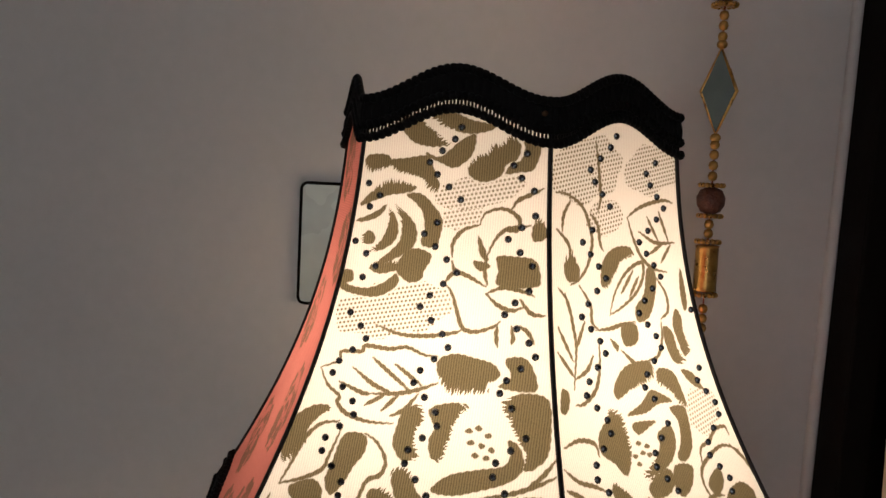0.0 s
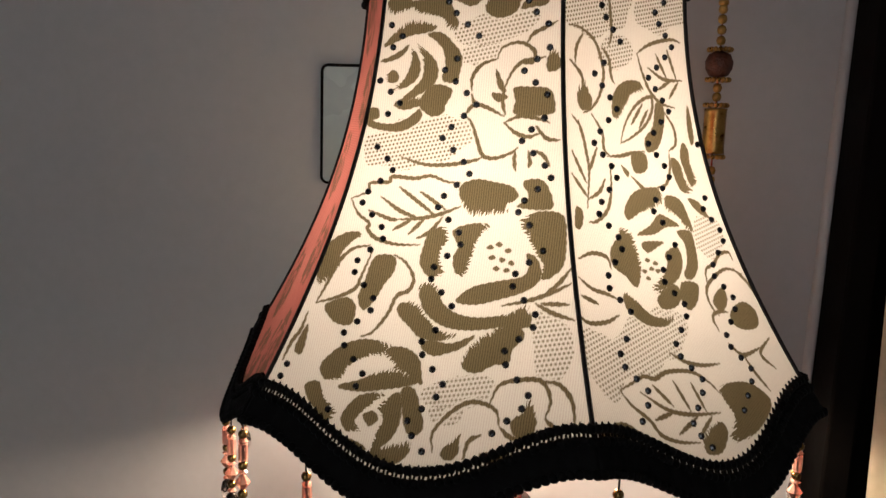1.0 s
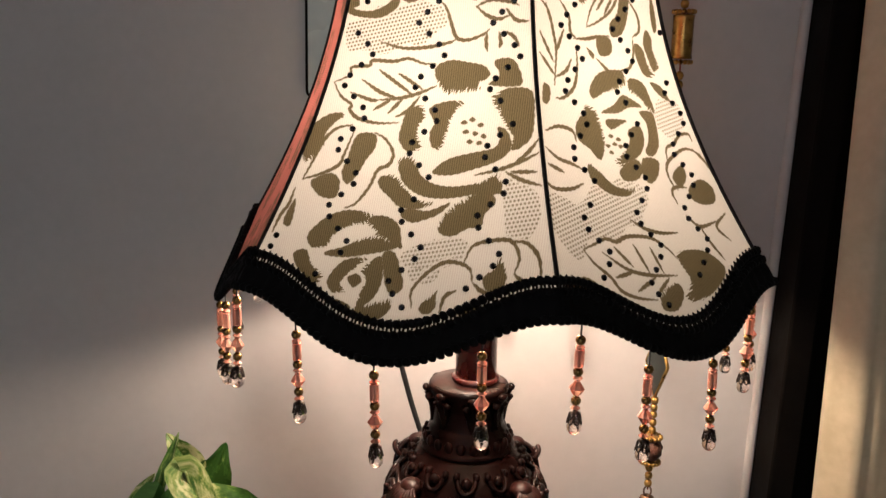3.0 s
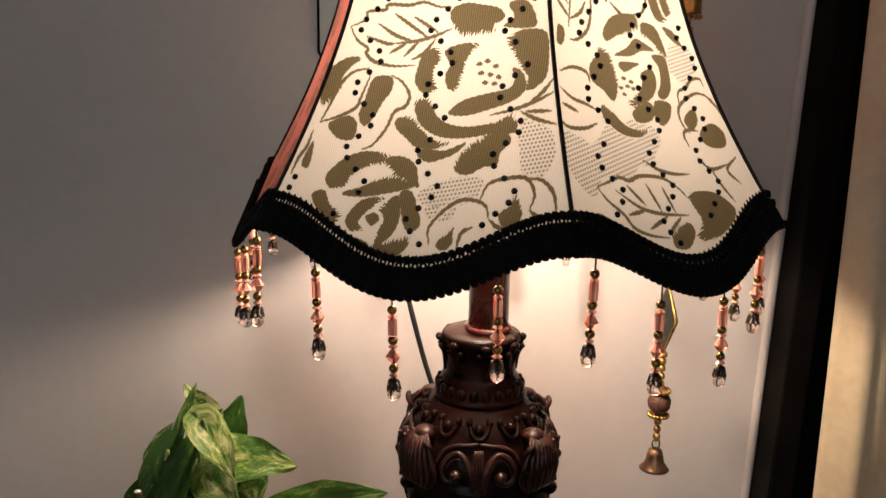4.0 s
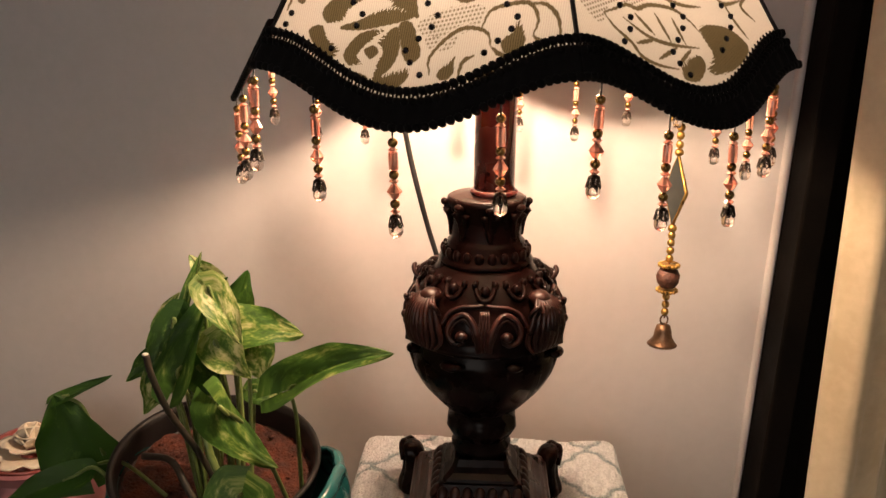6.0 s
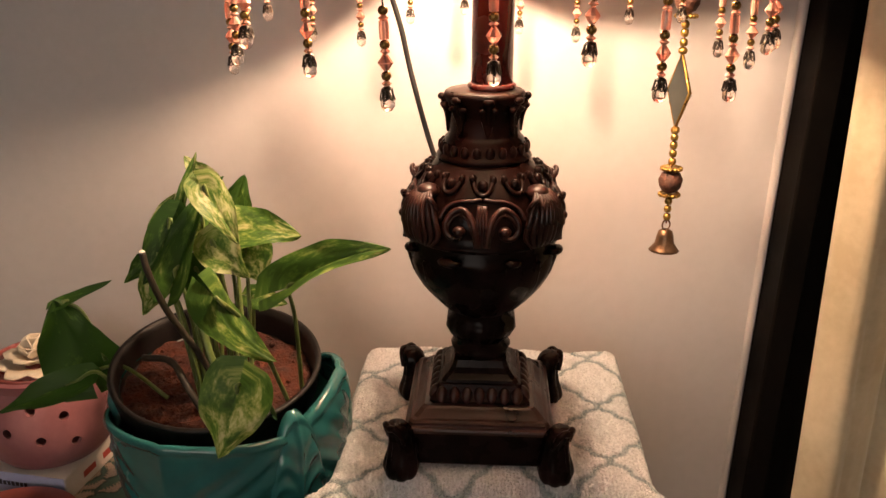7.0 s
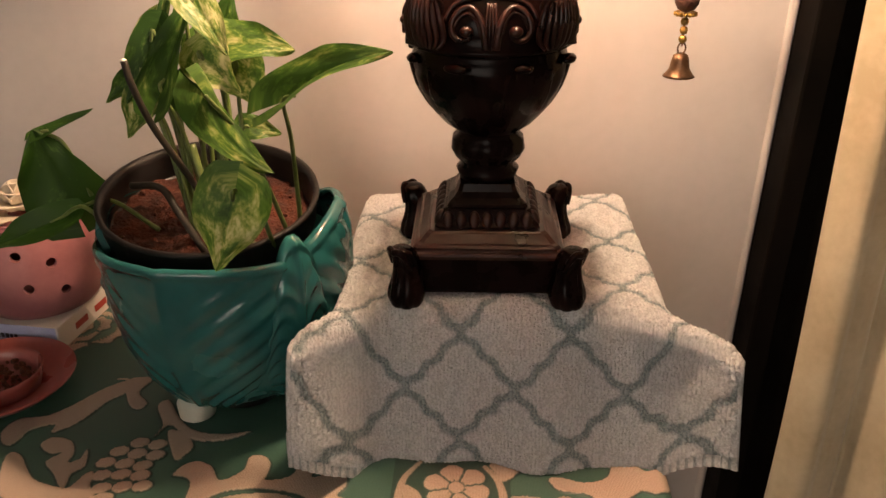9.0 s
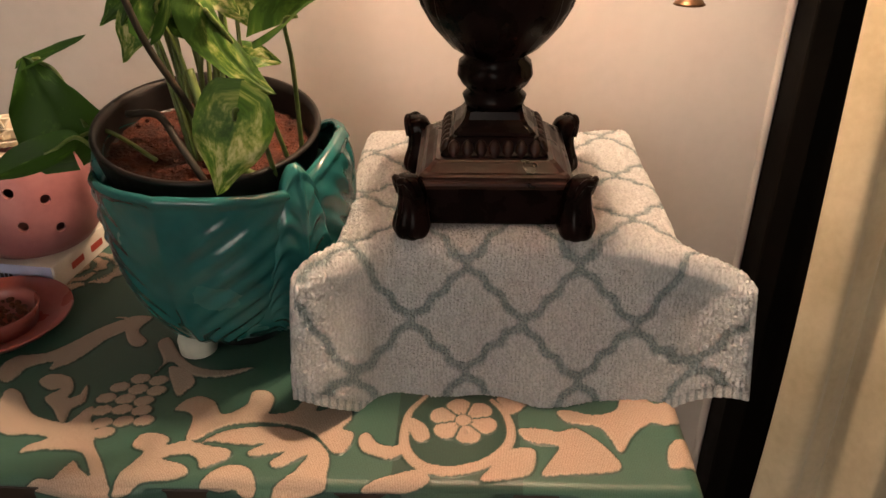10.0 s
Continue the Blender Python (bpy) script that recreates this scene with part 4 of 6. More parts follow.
        for s in (-1.5, -0.5, 0.5, 1.5):
            tube([at(s * (0.0015 + 0.0010 * (1 - w)), 0.1695 + 0.026 * w, 0.0010) for w in np.linspace(0, 1, 10)], 0.0010, 6, bm)
        part("scroll_relief", bm, RESIN_WARM, t)
        for s in (-0.52, 0, 0.52):
            bm = bmesh.new()
            pts = [shoulder_at(a0 + s + 0.16 * math.sin(math.pi * w - math.pi / 2), 0.2115 - 0.0105 * math.sin(math.pi * w), 0.0012) for w in np.linspace(0, 1, 12)]
            tube(pts, 0.0017, 6, bm)
            for e in (-0.17, 0.17):
                p = shoulder_at(a0 + s + e, 0.2095, 0.002)
                ball(p, (0.0022, 0.0022, 0.0030), bm, 8, 6)
            p = shoulder_at(a0 + s, 0.2062, 0.0008)
            ball(p, (0.0036, 0.0036, 0.0040), bm, 8, 6)
            part("swag_relief", bm, RESIN, t)
    # a maned mask at each corner of the shoulder
    for q in range(4):
        a0 = -math.pi / 4 + q * math.pi / 2
        bm = bmesh.new()
        m = Matrix.Translation((0.003 * math.cos(a0), 0.003 * math.sin(a0), 0.003)) @ Matrix.Rotation(a0, 4, "Z")
        ball(m @ Vector((0.0510, 0, 0.186)), (0.0080, 0.0100, 0.0130), bm, 14, 10)
        ball(m @ Vector((0.0585, 0, 0.1805)), (0.0050, 0.0052, 0.0060), bm)
        ball(m @ Vector((0.0465, 0, 0.1985)), (0.0075, 0.0080, 0.0050), bm)
        for k in range(-5, 6):
            y0 = 0.0020 * k
            pts = [m @ Vector(p) for p in spline([(0.050, y0 * 0.6, 0.200), (0.0585 - 0.0002 * k * k, y0 * 1.1, 0.194), (0.0615 - 0.0003 * k * k, y0 * 1.5, 0.183),
                                                  (0.0600 - 0.0003 * k * k, y0 * 1.6, 0.172), (0.0560, y0 * 1.35, 0.166)], 4)]
            tube(pts, lambda w: 0.0019 * (0.5 + math.sin(math.pi * w) * 0.6), 6, bm)
        for s in (-1, 1):
            pts = [m @ Vector((0.054 + 0.003 * math.cos(th), s * (0.0115 + 0.0042 * math.sin(th) * (1 - th / 9)), 0.193 + 0.0045 * math.cos(th))) for th in np.linspace(0, 5.5, 14)]
            tube(pts, 0.0017, 6, bm)
        part("corner_mask", bm, RESIN_WARM, t)
    neck = [(0.0310, 0.2161), (0.0322, 0.2175), (0.0305, 0.2195), (0.0290, 0.2215), (0.0280, 0.2255), (0.0262, 0.2285), (0.0262, 0.2300), (0.0245, 0.2312), (0.0238, 0.2335), (0.0236, 0.243),
            (0.0240, 0.2500), (0.0262, 0.2555), (0.0268, 0.2580), (0.0262, 0.2598), (0.0250, 0.2602)]
    part("neck", lathe(neck, 72, lambda a, z, r: r * (1 + (0.022 * abs(math.sin(14 * a)) ** 0.6 if 0.2185 < z < 0.2275 else 0))), RESIN, t)
    flute = finish(ball((0.0290, 0, 0.2237), (0.0020, 0.0032, 0.0042), u=8, v=6), "flute")
    for k in range(22):
        part("flute", flute, RESIN, t).matrix_basis = Matrix.Rotation(2 * math.pi * k / 22, 4, "Z")
    for k in range(8):
        a = 2 * math.pi * k / 8 + 0.1
        leaf = bmesh.new()
        for s, h, lean in ((0, 0.023, 0.0), (-1, 0.019, 0.16), (1, 0.019, 0.16)):
            pts = [Vector(((0.0240 + 0.0035 * w ** 4) * math.cos(a + s * lean * w), (0.0240 + 0.0035 * w ** 4) * math.sin(a + s * lean * w), 0.2335 + h * w)) for w in np.linspace(0, 1, 8)]
            tube(pts, lambda w: 0.0013 + 0.0016 * w, 6, leaf)
        ball((0.0285 * math.cos(a), 0.0285 * math.sin(a), 0.2565), (0.0026, 0.0042, 0.0024), leaf, 8, 6, Matrix.Rotation(a, 4, "Z"))
        part("collar_leaf", leaf, RESIN, t)
    part("neck_cap", lathe([(0.0255, 0.2596), (0.0248, 0.2606), (0.015, 0.2612)], 48), RESIN_WARM, t)
    ox = 0.0045
    part("rod_collar", lathe([(0.0150, 0.2612), (0.0160, 0.2625), (0.0158, 0.2645), (0.0140, 0.2655)], 40, centre=(ox, 0, 0)), ROD, t)
    part("rod", lathe([(0.0136, 0.2655), (0.0136, 0.385), (0.0120, 0.387)], 32, centre=(ox, 0, 0)), ROD, t, "oxblood painted metal rod")
    part("socket", lathe([(0.0100, 0.387), (0.0125, 0.389), (0.0125, 0.402), (0.0105, 0.404)], 24, centre=(ox, 0, 0)), BLACK_WOOD, t)
    part("bulb", lathe([(0.008, 0.404), (0.010, 0.407), (0.016, 0.412), (0.0200, 0.420), (0.0215, 0.430), (0.0200, 0.440), (0.015, 0.447), (0.007, 0.4515), (0.002, 0.4525)], 24, centre=(ox, 0, 0)), BULB_GLOW, t, "glowing warm light bulb")
    for s in (-1, 1):
        part("harp", tube(spline([(ox + s * 0.013, 0, 0.392), (ox + s * 0.042, 0, 0.415), (ox + s * 0.050, 0, 0.46), (ox + s * 0.035, 0, 0.52), (ox, 0, 0.560)], 8), 0.0014, 6), BRASS, t)
    part("cord", tube(spline([(-0.010, 0.010, 0.356), (-0.070, 0.070, 0.345), (-0.062, 0.085, 0.285), (-0.052, 0.086, 0.240), (-0.038, 0.088, 0.19), (-0.012, 0.086, 0.12), (0.002, 0.090, 0.03), (0.004, 0.105, -0.003)], 8), 0.0021, 8), CABLE, t, "black electric cord")
    return t


table_lamp()

# ---- the lampshade ----
CX, CY, TURN0 = 0.0027, 0.4356, -108.5
BELL = np.polyfit([1.17, 1.20, 1.23, 1.26, 1.30, 1.35, 1.40, 1.45], [0.1841, 0.1657, 0.1474, 0.1303, 0.1112, 0.0946, 0.0859, 0.0825], 5)

# the six ribs of the frame, slightly uneven as the wire has been bent: reach and direction
CORNERS = [(g * math.cos(radians(a)), g * math.sin(radians(a))) for g, a in ((0.964, -76.0), (1.059, -21.1), (1.07, 41.5), (1.05, 101.5), (1.025, 161.5), (0.988, 222.1))]


def edge_top(u):
    return 1.4365 + 0.0070 * np.cos(math.pi * u)


def edge_low(u):
    return 1.1945 - 0.0125 * np.cos(math.pi * u)


def on_shade(k, u, z, out=0.0):
    """The place on panel k at u in -1..1 and height z."""
    r = np.polyval(BELL, z) + out / 0.866
    (ax, ay), (bx, by) = CORNERS[(k - 1) % 6], CORNERS[k % 6]
    p, q = (1 - u) / 2, (1 + u) / 2
    return np.stack([CX + r * (ax * p + bx * q), CY + r * (ay * p + by * q), z + 0 * r + 0 * u], -1)


def figure_front(s, z):
    """The brocade of the wide panel: roses, an open bloom, leaves and stippled ground."""
    petal, line, dots, figure = inked(s, z)
    petal(35, (-24.9, 120.1), (-19.1, 121.3), (-12.1, 117.2), (-3.8, 111.2), (-1.1, 109.3), (-10.2, 109), (-18.3, 110.7), (-23.2, 115.1))
    petal(215, (-12.7, 124.7), (-2.1, 123.7), (7.2, 120.2), (17.5, 118), (10, 115.5), (2.3, 115.8), (-5.6, 118.1), (-11.1, 121.5))
    petal(None, (-12.6, 105.9), (-5.9, 104.1), (2.7, 111.4), (8.8, 114.5), (9.8, 111.6), (8.3, 105.4), (3.5, 100.8), (-0.3, 99.6), (-4.3, 101.2), (-11.1, 103.9))
    petal(120, (25.2, 114.5), (29.2, 111), (28.4, 104.9), (23.6, 102.3), (21.6, 97.3), (15.5, 94.6), (10.3, 95.6), (7.5, 99.2), (9.6, 104.2), (15.8, 106.9), (16.8, 109.9), (21.7, 110.8))
    petal(None, (31.5, 112.3), (38.5, 110.6), (36.1, 100.4), (30.1, 98.9), (24, 97.9), (26.2, 101.9), (30.2, 103.8), (31.8, 108.7))
    petal(270, (-40.2, 102.9), (-31.2, 103.7), (-29.5, 100.2), (-33.4, 97.5), (-39.7, 96.7))
    petal(250, (-28.8, 101.5), (-21.6, 102.5), (-12.4, 103.9), (-9.4, 99.7), (-7.7, 94.8), (-5.3, 91.2), (-7.2, 88.6), (-10.4, 89.7), (-12.4, 93.9), (-17, 95.7), (-23.8, 96.6), (-28.1, 99))
    petal(100, (-37.8, 85.8), (-31.5, 92), (-24.8, 92.8), (-16.5, 90.1), (-21.7, 87.9), (-28.3, 86.8), (-34.9, 84.2), (-41.5, 81.3))
    petal(None, (-20.2, 86.7), (-13.6, 87.5), (-7.1, 82.4), (-2.6, 76.4), (-3.1, 68.9), (-4.7, 64.4), (-11.4, 65.4), (-10.3, 72.2), (-12.1, 79.6), (-15.9, 83.6))
    petal(None, (-43.5, 74), (-38.2, 76.3), (-33, 79.2), (-29.2, 81.9), (-32.2, 76.7), (-39.3, 73.7))
    petal(150, (-25.2, 82.1), (-19.4, 77.9), (-14.7, 71.9), (-14.6, 65.7), (-18.1, 61.7), (-25.1, 57.5), (-32.8, 54.4), (-25.5, 60.4), (-20.8, 66.5), (-21.1, 74))
    petal(160, (-27.7, 80), (-23.8, 73.9), (-23.6, 67.6), (-28.4, 62.7), (-36.3, 60.4), (-30.8, 64.6), (-27.9, 69.8), (-27.1, 74.9))
    petal(None, (-18.8, 60.4), (-13.8, 63.3), (-7, 61.7), (-6.2, 58.8), (-8.7, 53.7), (-9.5, 50), (-14.6, 48.3), (-18.8, 50.5), (-22, 54))
    petal(None, (-48.3, 46.9), (-42.5, 44.8), (-34.1, 44.3), (-26.5, 47.4), (-21.6, 51.5), (-19.8, 47.9), (-23.3, 43.9), (-29.6, 40.9), (-37.8, 41), (-46.3, 42.8))
    petal(100, (-34.2, 54.3), (-25, 57), (-18.1, 55.5), (-23.2, 53.1), (-29.7, 51.6))
    petal(None, (-47.5, 50.7), (-42.9, 51.6), (-41.5, 47.4), (-46.8, 45.7))
    petal(200, (-39.8, 66.5), (-36, 69.3), (-33.7, 65.7), (-38.1, 63.6))
    line((3.5, 60.8), (3.3, 66.9), (7.3, 72.6), (14.7, 75.5))
    line((14.6, 76.2), (16.7, 80.5), (22.8, 82.8), (27.9, 81.8), (31.9, 78.4), (31, 74.1), (26.1, 73.7), (22.7, 70.6), (20.2, 65.6), (19.1, 61.9))
    line((27.8, 82.6), (30.6, 86.8), (35.8, 89.5), (40.9, 92.2))
    line((3.7, 59.1), (5.4, 55.3), (12, 52.9), (20, 49.2))
    line((1.4, 49.6), (5.3, 45.1), (8.3, 38.2), (11.7, 31.4), (17.4, 30.1), (24.5, 32.6), (27.8, 35.3))
    line((1.4, 49.6), (4.3, 53.5), (7.2, 55))
    line((19.1, 61.9), (18.7, 55.8), (20.4, 50))
    line((24.9, 73.2), (27.3, 74.5), (36.9, 76.3))
    petal(None, (23.5, 62.2), (30.9, 62.8), (39.5, 62.2), (42.4, 57.7), (43, 51.8), (38.3, 50.3), (31.1, 49.7), (24.3, 51), (24.7, 56.3))
    line((20.3, 46.4), (27.4, 49.4), (34.8, 48.8), (41.1, 47))
    line((20.3, 46.4), (25.8, 42.1), (32.1, 40.3), (36.8, 41.9))
    line((35.2, 45.3), (40.6, 39.9), (46.7, 39.3))
    petal(None, (14.2, 70.6), (17.1, 66.4), (19.8, 60.3), (16, 62.4))
    petal(None, (13.3, 59.8), (21, 58.4), (16.2, 55.7))
    petal(90, (39, 80.1), (42.1, 77.9), (43.4, 72), (38.7, 70.5), (38.2, 76.4))
    line((26.8, 34), (26.9, 29.3), (27.9, 24.8))
    line((32.9, 33.9), (34.2, 28.9), (33.8, 26.6))
    line((36.5, 34.2), (40.4, 31.8), (43.3, 27.5))
    dots(-0.0221, 1.3359, 0.0270, 0.0105)
    dots(0.0133, 1.3901, 0.0194, 0.0068)
    dots(0.0063, 1.3782, 0.0101, 0.0054)
    line((-27.7, 28.8), (-15.3, 25.9), (-2.4, 26.5), (7.5, 28.6), (11.8, 30.2))
    line((-50.4, 8.4), (-42.3, 12.1), (-41.7, 16), (-32.4, 17), (-30.7, 19.6), (-19.5, 19.3), (-11.8, 20.8), (-3.7, 18.5), (2.7, 18.3))
    line((-50.4, 8.4), (-45.7, 1.7), (-39.4, -2.3), (-39.6, -5.1), (-35.3, -8.7), (-28.2, -10.6), (-21.6, -11.1), (-12.6, -10.5))
    line((-25.2, 0.1), (-13.7, 1.4), (-3.9, 4.1), (4.4, 7.8))
    line((-26.7, 15), (-17.8, 9.5), (-7.6, 3.3))
    line((-35.1, 10), (-24.6, 4.1), (-14.9, 1.3))
    line((-15.8, 13.3), (-2.9, 6.1))
    line((-3.5, 2.4), (-8.7, -4.4), (-14.5, -7.8))
    line((-12.3, 0.9), (-18.7, -6))
    line((-40.6, 3.5), (-29.2, 0.1), (-25.2, 0.1))
    line((-18.6, 0.2), (-26.8, -4.7))
    petal(-40, (-58.1, -13.9), (-49.9, -8), (-42.2, -7.7), (-47.6, -12), (-51.1, -17.7), (-51.3, -24.5), (-59, -31.7), (-60.8, -23.6))
    line((-58.7, -39.8), (-54.7, -30.1), (-51.8, -21.8), (-45.5, -14.7), (-36.8, -12.4))
    line((-58.7, -39.8), (-48.7, -36.5), (-40.5, -32), (-38.6, -26.6), (-35, -14.2))
    petal(None, (-34.2, -18.3), (-28.7, -15.9), (-23.1, -17.2), (-22.9, -23.1), (-26.3, -28.6), (-29.4, -35.4), (-34.1, -40.9), (-38.2, -35.9), (-36.6, -29.1))
    petal(None, (-52.6, -39.4), (-44.2, -36.2), (-39.1, -38.6), (-38, -43.8), (-40.1, -47.9), (-47.8, -47.1), (-53.5, -42.1))
    line((-24.2, -15.7), (-17.8, -18.8), (-12.8, -25.2), (-14.1, -30.6), (-19.4, -33.5), (-22.2, -41.5), (-27.8, -49.6), (-33.1, -52.1))
    petal(270, (3.1, 15.5), (9.7, 19.7), (18.3, 19), (26.9, 17.4), (30.1, 13.5), (25.1, 9.4), (26.8, 6.8), (18.7, 5.2), (8.8, 4.9))
    petal(None, (32.1, 20.1), (40.1, 21.6), (44.8, 16.5), (46.9, 10), (43, 8.6), (36.3, 8.4), (30.6, 9.5), (35.6, 13.6))
    petal(200, (34, 4.4), (41.8, 7.2), (51.4, 6.2), (54, -4), (54, -14.2), (49.4, -19.5), (45.7, -20.9), (46.1, -14.6), (41.4, -9.6), (38, -4.6), (33, 1.7))
    petal(0, (-8.4, -5.1), (-1.6, -2.1), (0.6, -7.4), (-2.6, -14.2), (1, -21.9), (-5.3, -23.5), (-10.5, -18.5), (-10.2, -11.8))
    petal(-20, (2.9, -3.3), (12.3, 0.2), (19.4, -0.1), (14.6, -5.5), (13, -13.5), (11.4, -21.4), (7.2, -21.6), (4.8, -15.1), (6.7, -9.8))
    petal(None, (8.7, -33.2), (15.2, -26.9), (27, -23.2), (37, -20.6), (39.6, -16.1), (37.5, -11.1), (41.7, -11.7), (45.1, -17.1), (44.5, -22.3), (38.5, -26.9), (28.2, -30.8), (17.8, -33.9))
    petal(80, (-8.9, -27.7), (-1.7, -27.3), (2.5, -34.8), (10.3, -38.9), (21.5, -39.5), (34.6, -36.2), (41.8, -31.2), (38.8, -37.2), (30, -41.5), (16.8, -44.1), (5.5, -43.6), (-3.8, -39.1), (-7.9, -32.8))
    petal(60, (-17.2, -37.3), (-10.3, -35.6), (-3.3, -41.6), (3.2, -46.3), (11.8, -46.9), (5.3, -49.4), (-4.7, -49.3), (-11.3, -44.7), (-16.4, -41.1))
    petal(None, (-0.2, -50.3), (9.7, -50.8), (20, -46.4), (15.4, -51.7), (9.1, -54.6), (2.4, -56.4), (-3.9, -53.1))
    petal(130, (16.4, -56.6), (20.4, -48.9), (30.1, -42), (36.9, -34), (42.4, -35), (43.2, -39.9), (39.4, -41.4), (41.4, -44.9), (36.9, -50.2), (36.4, -55.1), (30, -56.8), (24, -60.4), (18.4, -60.1))
    line((30, -33.2), (41.7, -30), (51.7, -25.7), (59, -21.5))
    line((44.5, -31.1), (52.9, -34.3), (62.3, -36.2))
    line((47.9, -27.1), (53.7, -21.8), (58.1, -15.3))
    line((47.1, -30.9), (58.9, -30.2))
    petal(None, (20.6, -8.2), (22.4, -9.1), (20.9, -10.2), (19.3, -9.3))
    petal(None, (24.5, -6.7), (26.3, -7.7), (24.8, -8.8), (23.3, -7.8))
    petal(None, (29, -9.1), (30.8, -10.1), (29.3, -11.2), (27.8, -10.2))
    petal(None, (22.1, -12.5), (23.9, -13.5), (22.4, -14.6), (20.8, -13.6))
    petal(None, (26.9, -13.1), (28.6, -14.1), (27.2, -15.2), (25.6, -14.2))
    petal(None, (31.1, -14.2), (32.9, -15.2), (31.4, -16.3), (29.9, -15.3))
    petal(None, (24.7, -17.1), (26.5, -18), (25, -19.1), (23.5, -18.2))
    petal(None, (29.4, -17.4), (31.2, -18.3), (29.7, -19.4), (28.2, -18.5))
    petal(-50, (-48.2, -64), (-40.9, -57), (-32.7, -53.8), (-26.9, -53.4), (-18, -54.1), (-20, -58), (-28.4, -59.9), (-36.2, -64.3), (-37.9, -69.5), (-45, -70.9), (-48.7, -67.9))
    petal(230, (-20.3, -56.8), (-12.1, -54.9), (-4.2, -58.1), (-1.3, -65.3), (-0.8, -67.8), (-7.1, -64.6), (-13, -63.8), (-15, -61.4))
    petal(90, (-38.4, -73.3), (-28.9, -70.1), (-21.2, -65.7), (-10.2, -63.6), (-1, -66.6), (-8.8, -69.7), (-16.9, -71.6), (-28, -73.7))
    petal(20, (-54.5, -74.7), (-48.9, -73), (-44.4, -78.9), (-37.3, -83.2), (-40.7, -87.2), (-46, -84), (-51.7, -79.5))
    petal(-30, (-33, -82.8), (-27.4, -76.2), (-16.4, -74), (-21.2, -78.1), (-25.9, -82.2), (-27.8, -86), (-24.1, -89.3), (-29.8, -89.8), (-33.5, -86.5))
    petal(170, (-18.1, -79), (-13.3, -74.9), (-9.4, -73.4), (-7.2, -82.9), (-9.7, -90.3), (-16.8, -95.8), (-15.8, -88.5), (-14.1, -83.5))
    petal(None, (-8.6, -70.9), (-3, -70.4), (1.3, -77.3), (4.2, -84.3), (1, -88.1), (-3.7, -86.2), (-6.9, -78.1))
    petal(100, (-19.3, -97.2), (-11.6, -94.1), (-1.2, -90.7), (-0.4, -94.2), (-3.7, -98), (-9.9, -101), (-17.3, -99.4))
    petal(None, (-32, -92.5), (-23, -94), (-19.6, -96.1), (-25.2, -96.6), (-29.8, -95.2))
    petal(None, (-24.2, -83.2), (-19.8, -81.1), (-16.9, -83.8), (-20.4, -87))
    line((10.3, -93.1), (8.8, -86.2), (14, -78.6), (21, -73.2), (27.6, -72.2), (34.6, -74.4), (37, -80))
    line((31.5, -71.8), (34.2, -64.9), (41.6, -61.9), (51.9, -61.1), (56.9, -67.8), (55.6, -74.9))
    line((53.2, -61), (59.8, -61.7), (65.7, -67), (68.4, -76))
    line((55.6, -74.9), (59.9, -77.9), (61.5, -80.1))
    petal(90, (14.3, -92.7), (18.6, -87.6), (20.7, -85.1), (20.9, -92), (17.4, -94.7))
    petal(90, (42, -78.4), (46.3, -73.4), (48, -68.5), (51.8, -75.2), (50.4, -82.3), (45.4, -82.7))
    petal(90, (31.3, -91), (38.8, -89.1), (46.6, -89.5), (42, -92.2), (33.1, -93.6))
    line((23.9, -94), (25.2, -87), (29.9, -84.2))
    line((37, -80), (41.5, -83.1), (45.6, -83.9))
    dots(0.0545, 1.2523, 0.0082, 0.0142)
    dots(0.0188, 1.2309, 0.0164, 0.0061)
    dots(0.0124, 1.2225, 0.0075, 0.0056)
    line((-69.2, -65.6), (-66.7, -57.6), (-63.5, -52.1), (-61.8, -44))
    petal(None, (-64.5, -60), (-60.5, -49.2), (-59.7, -57.1), (-60.8, -62.3))
    return figure


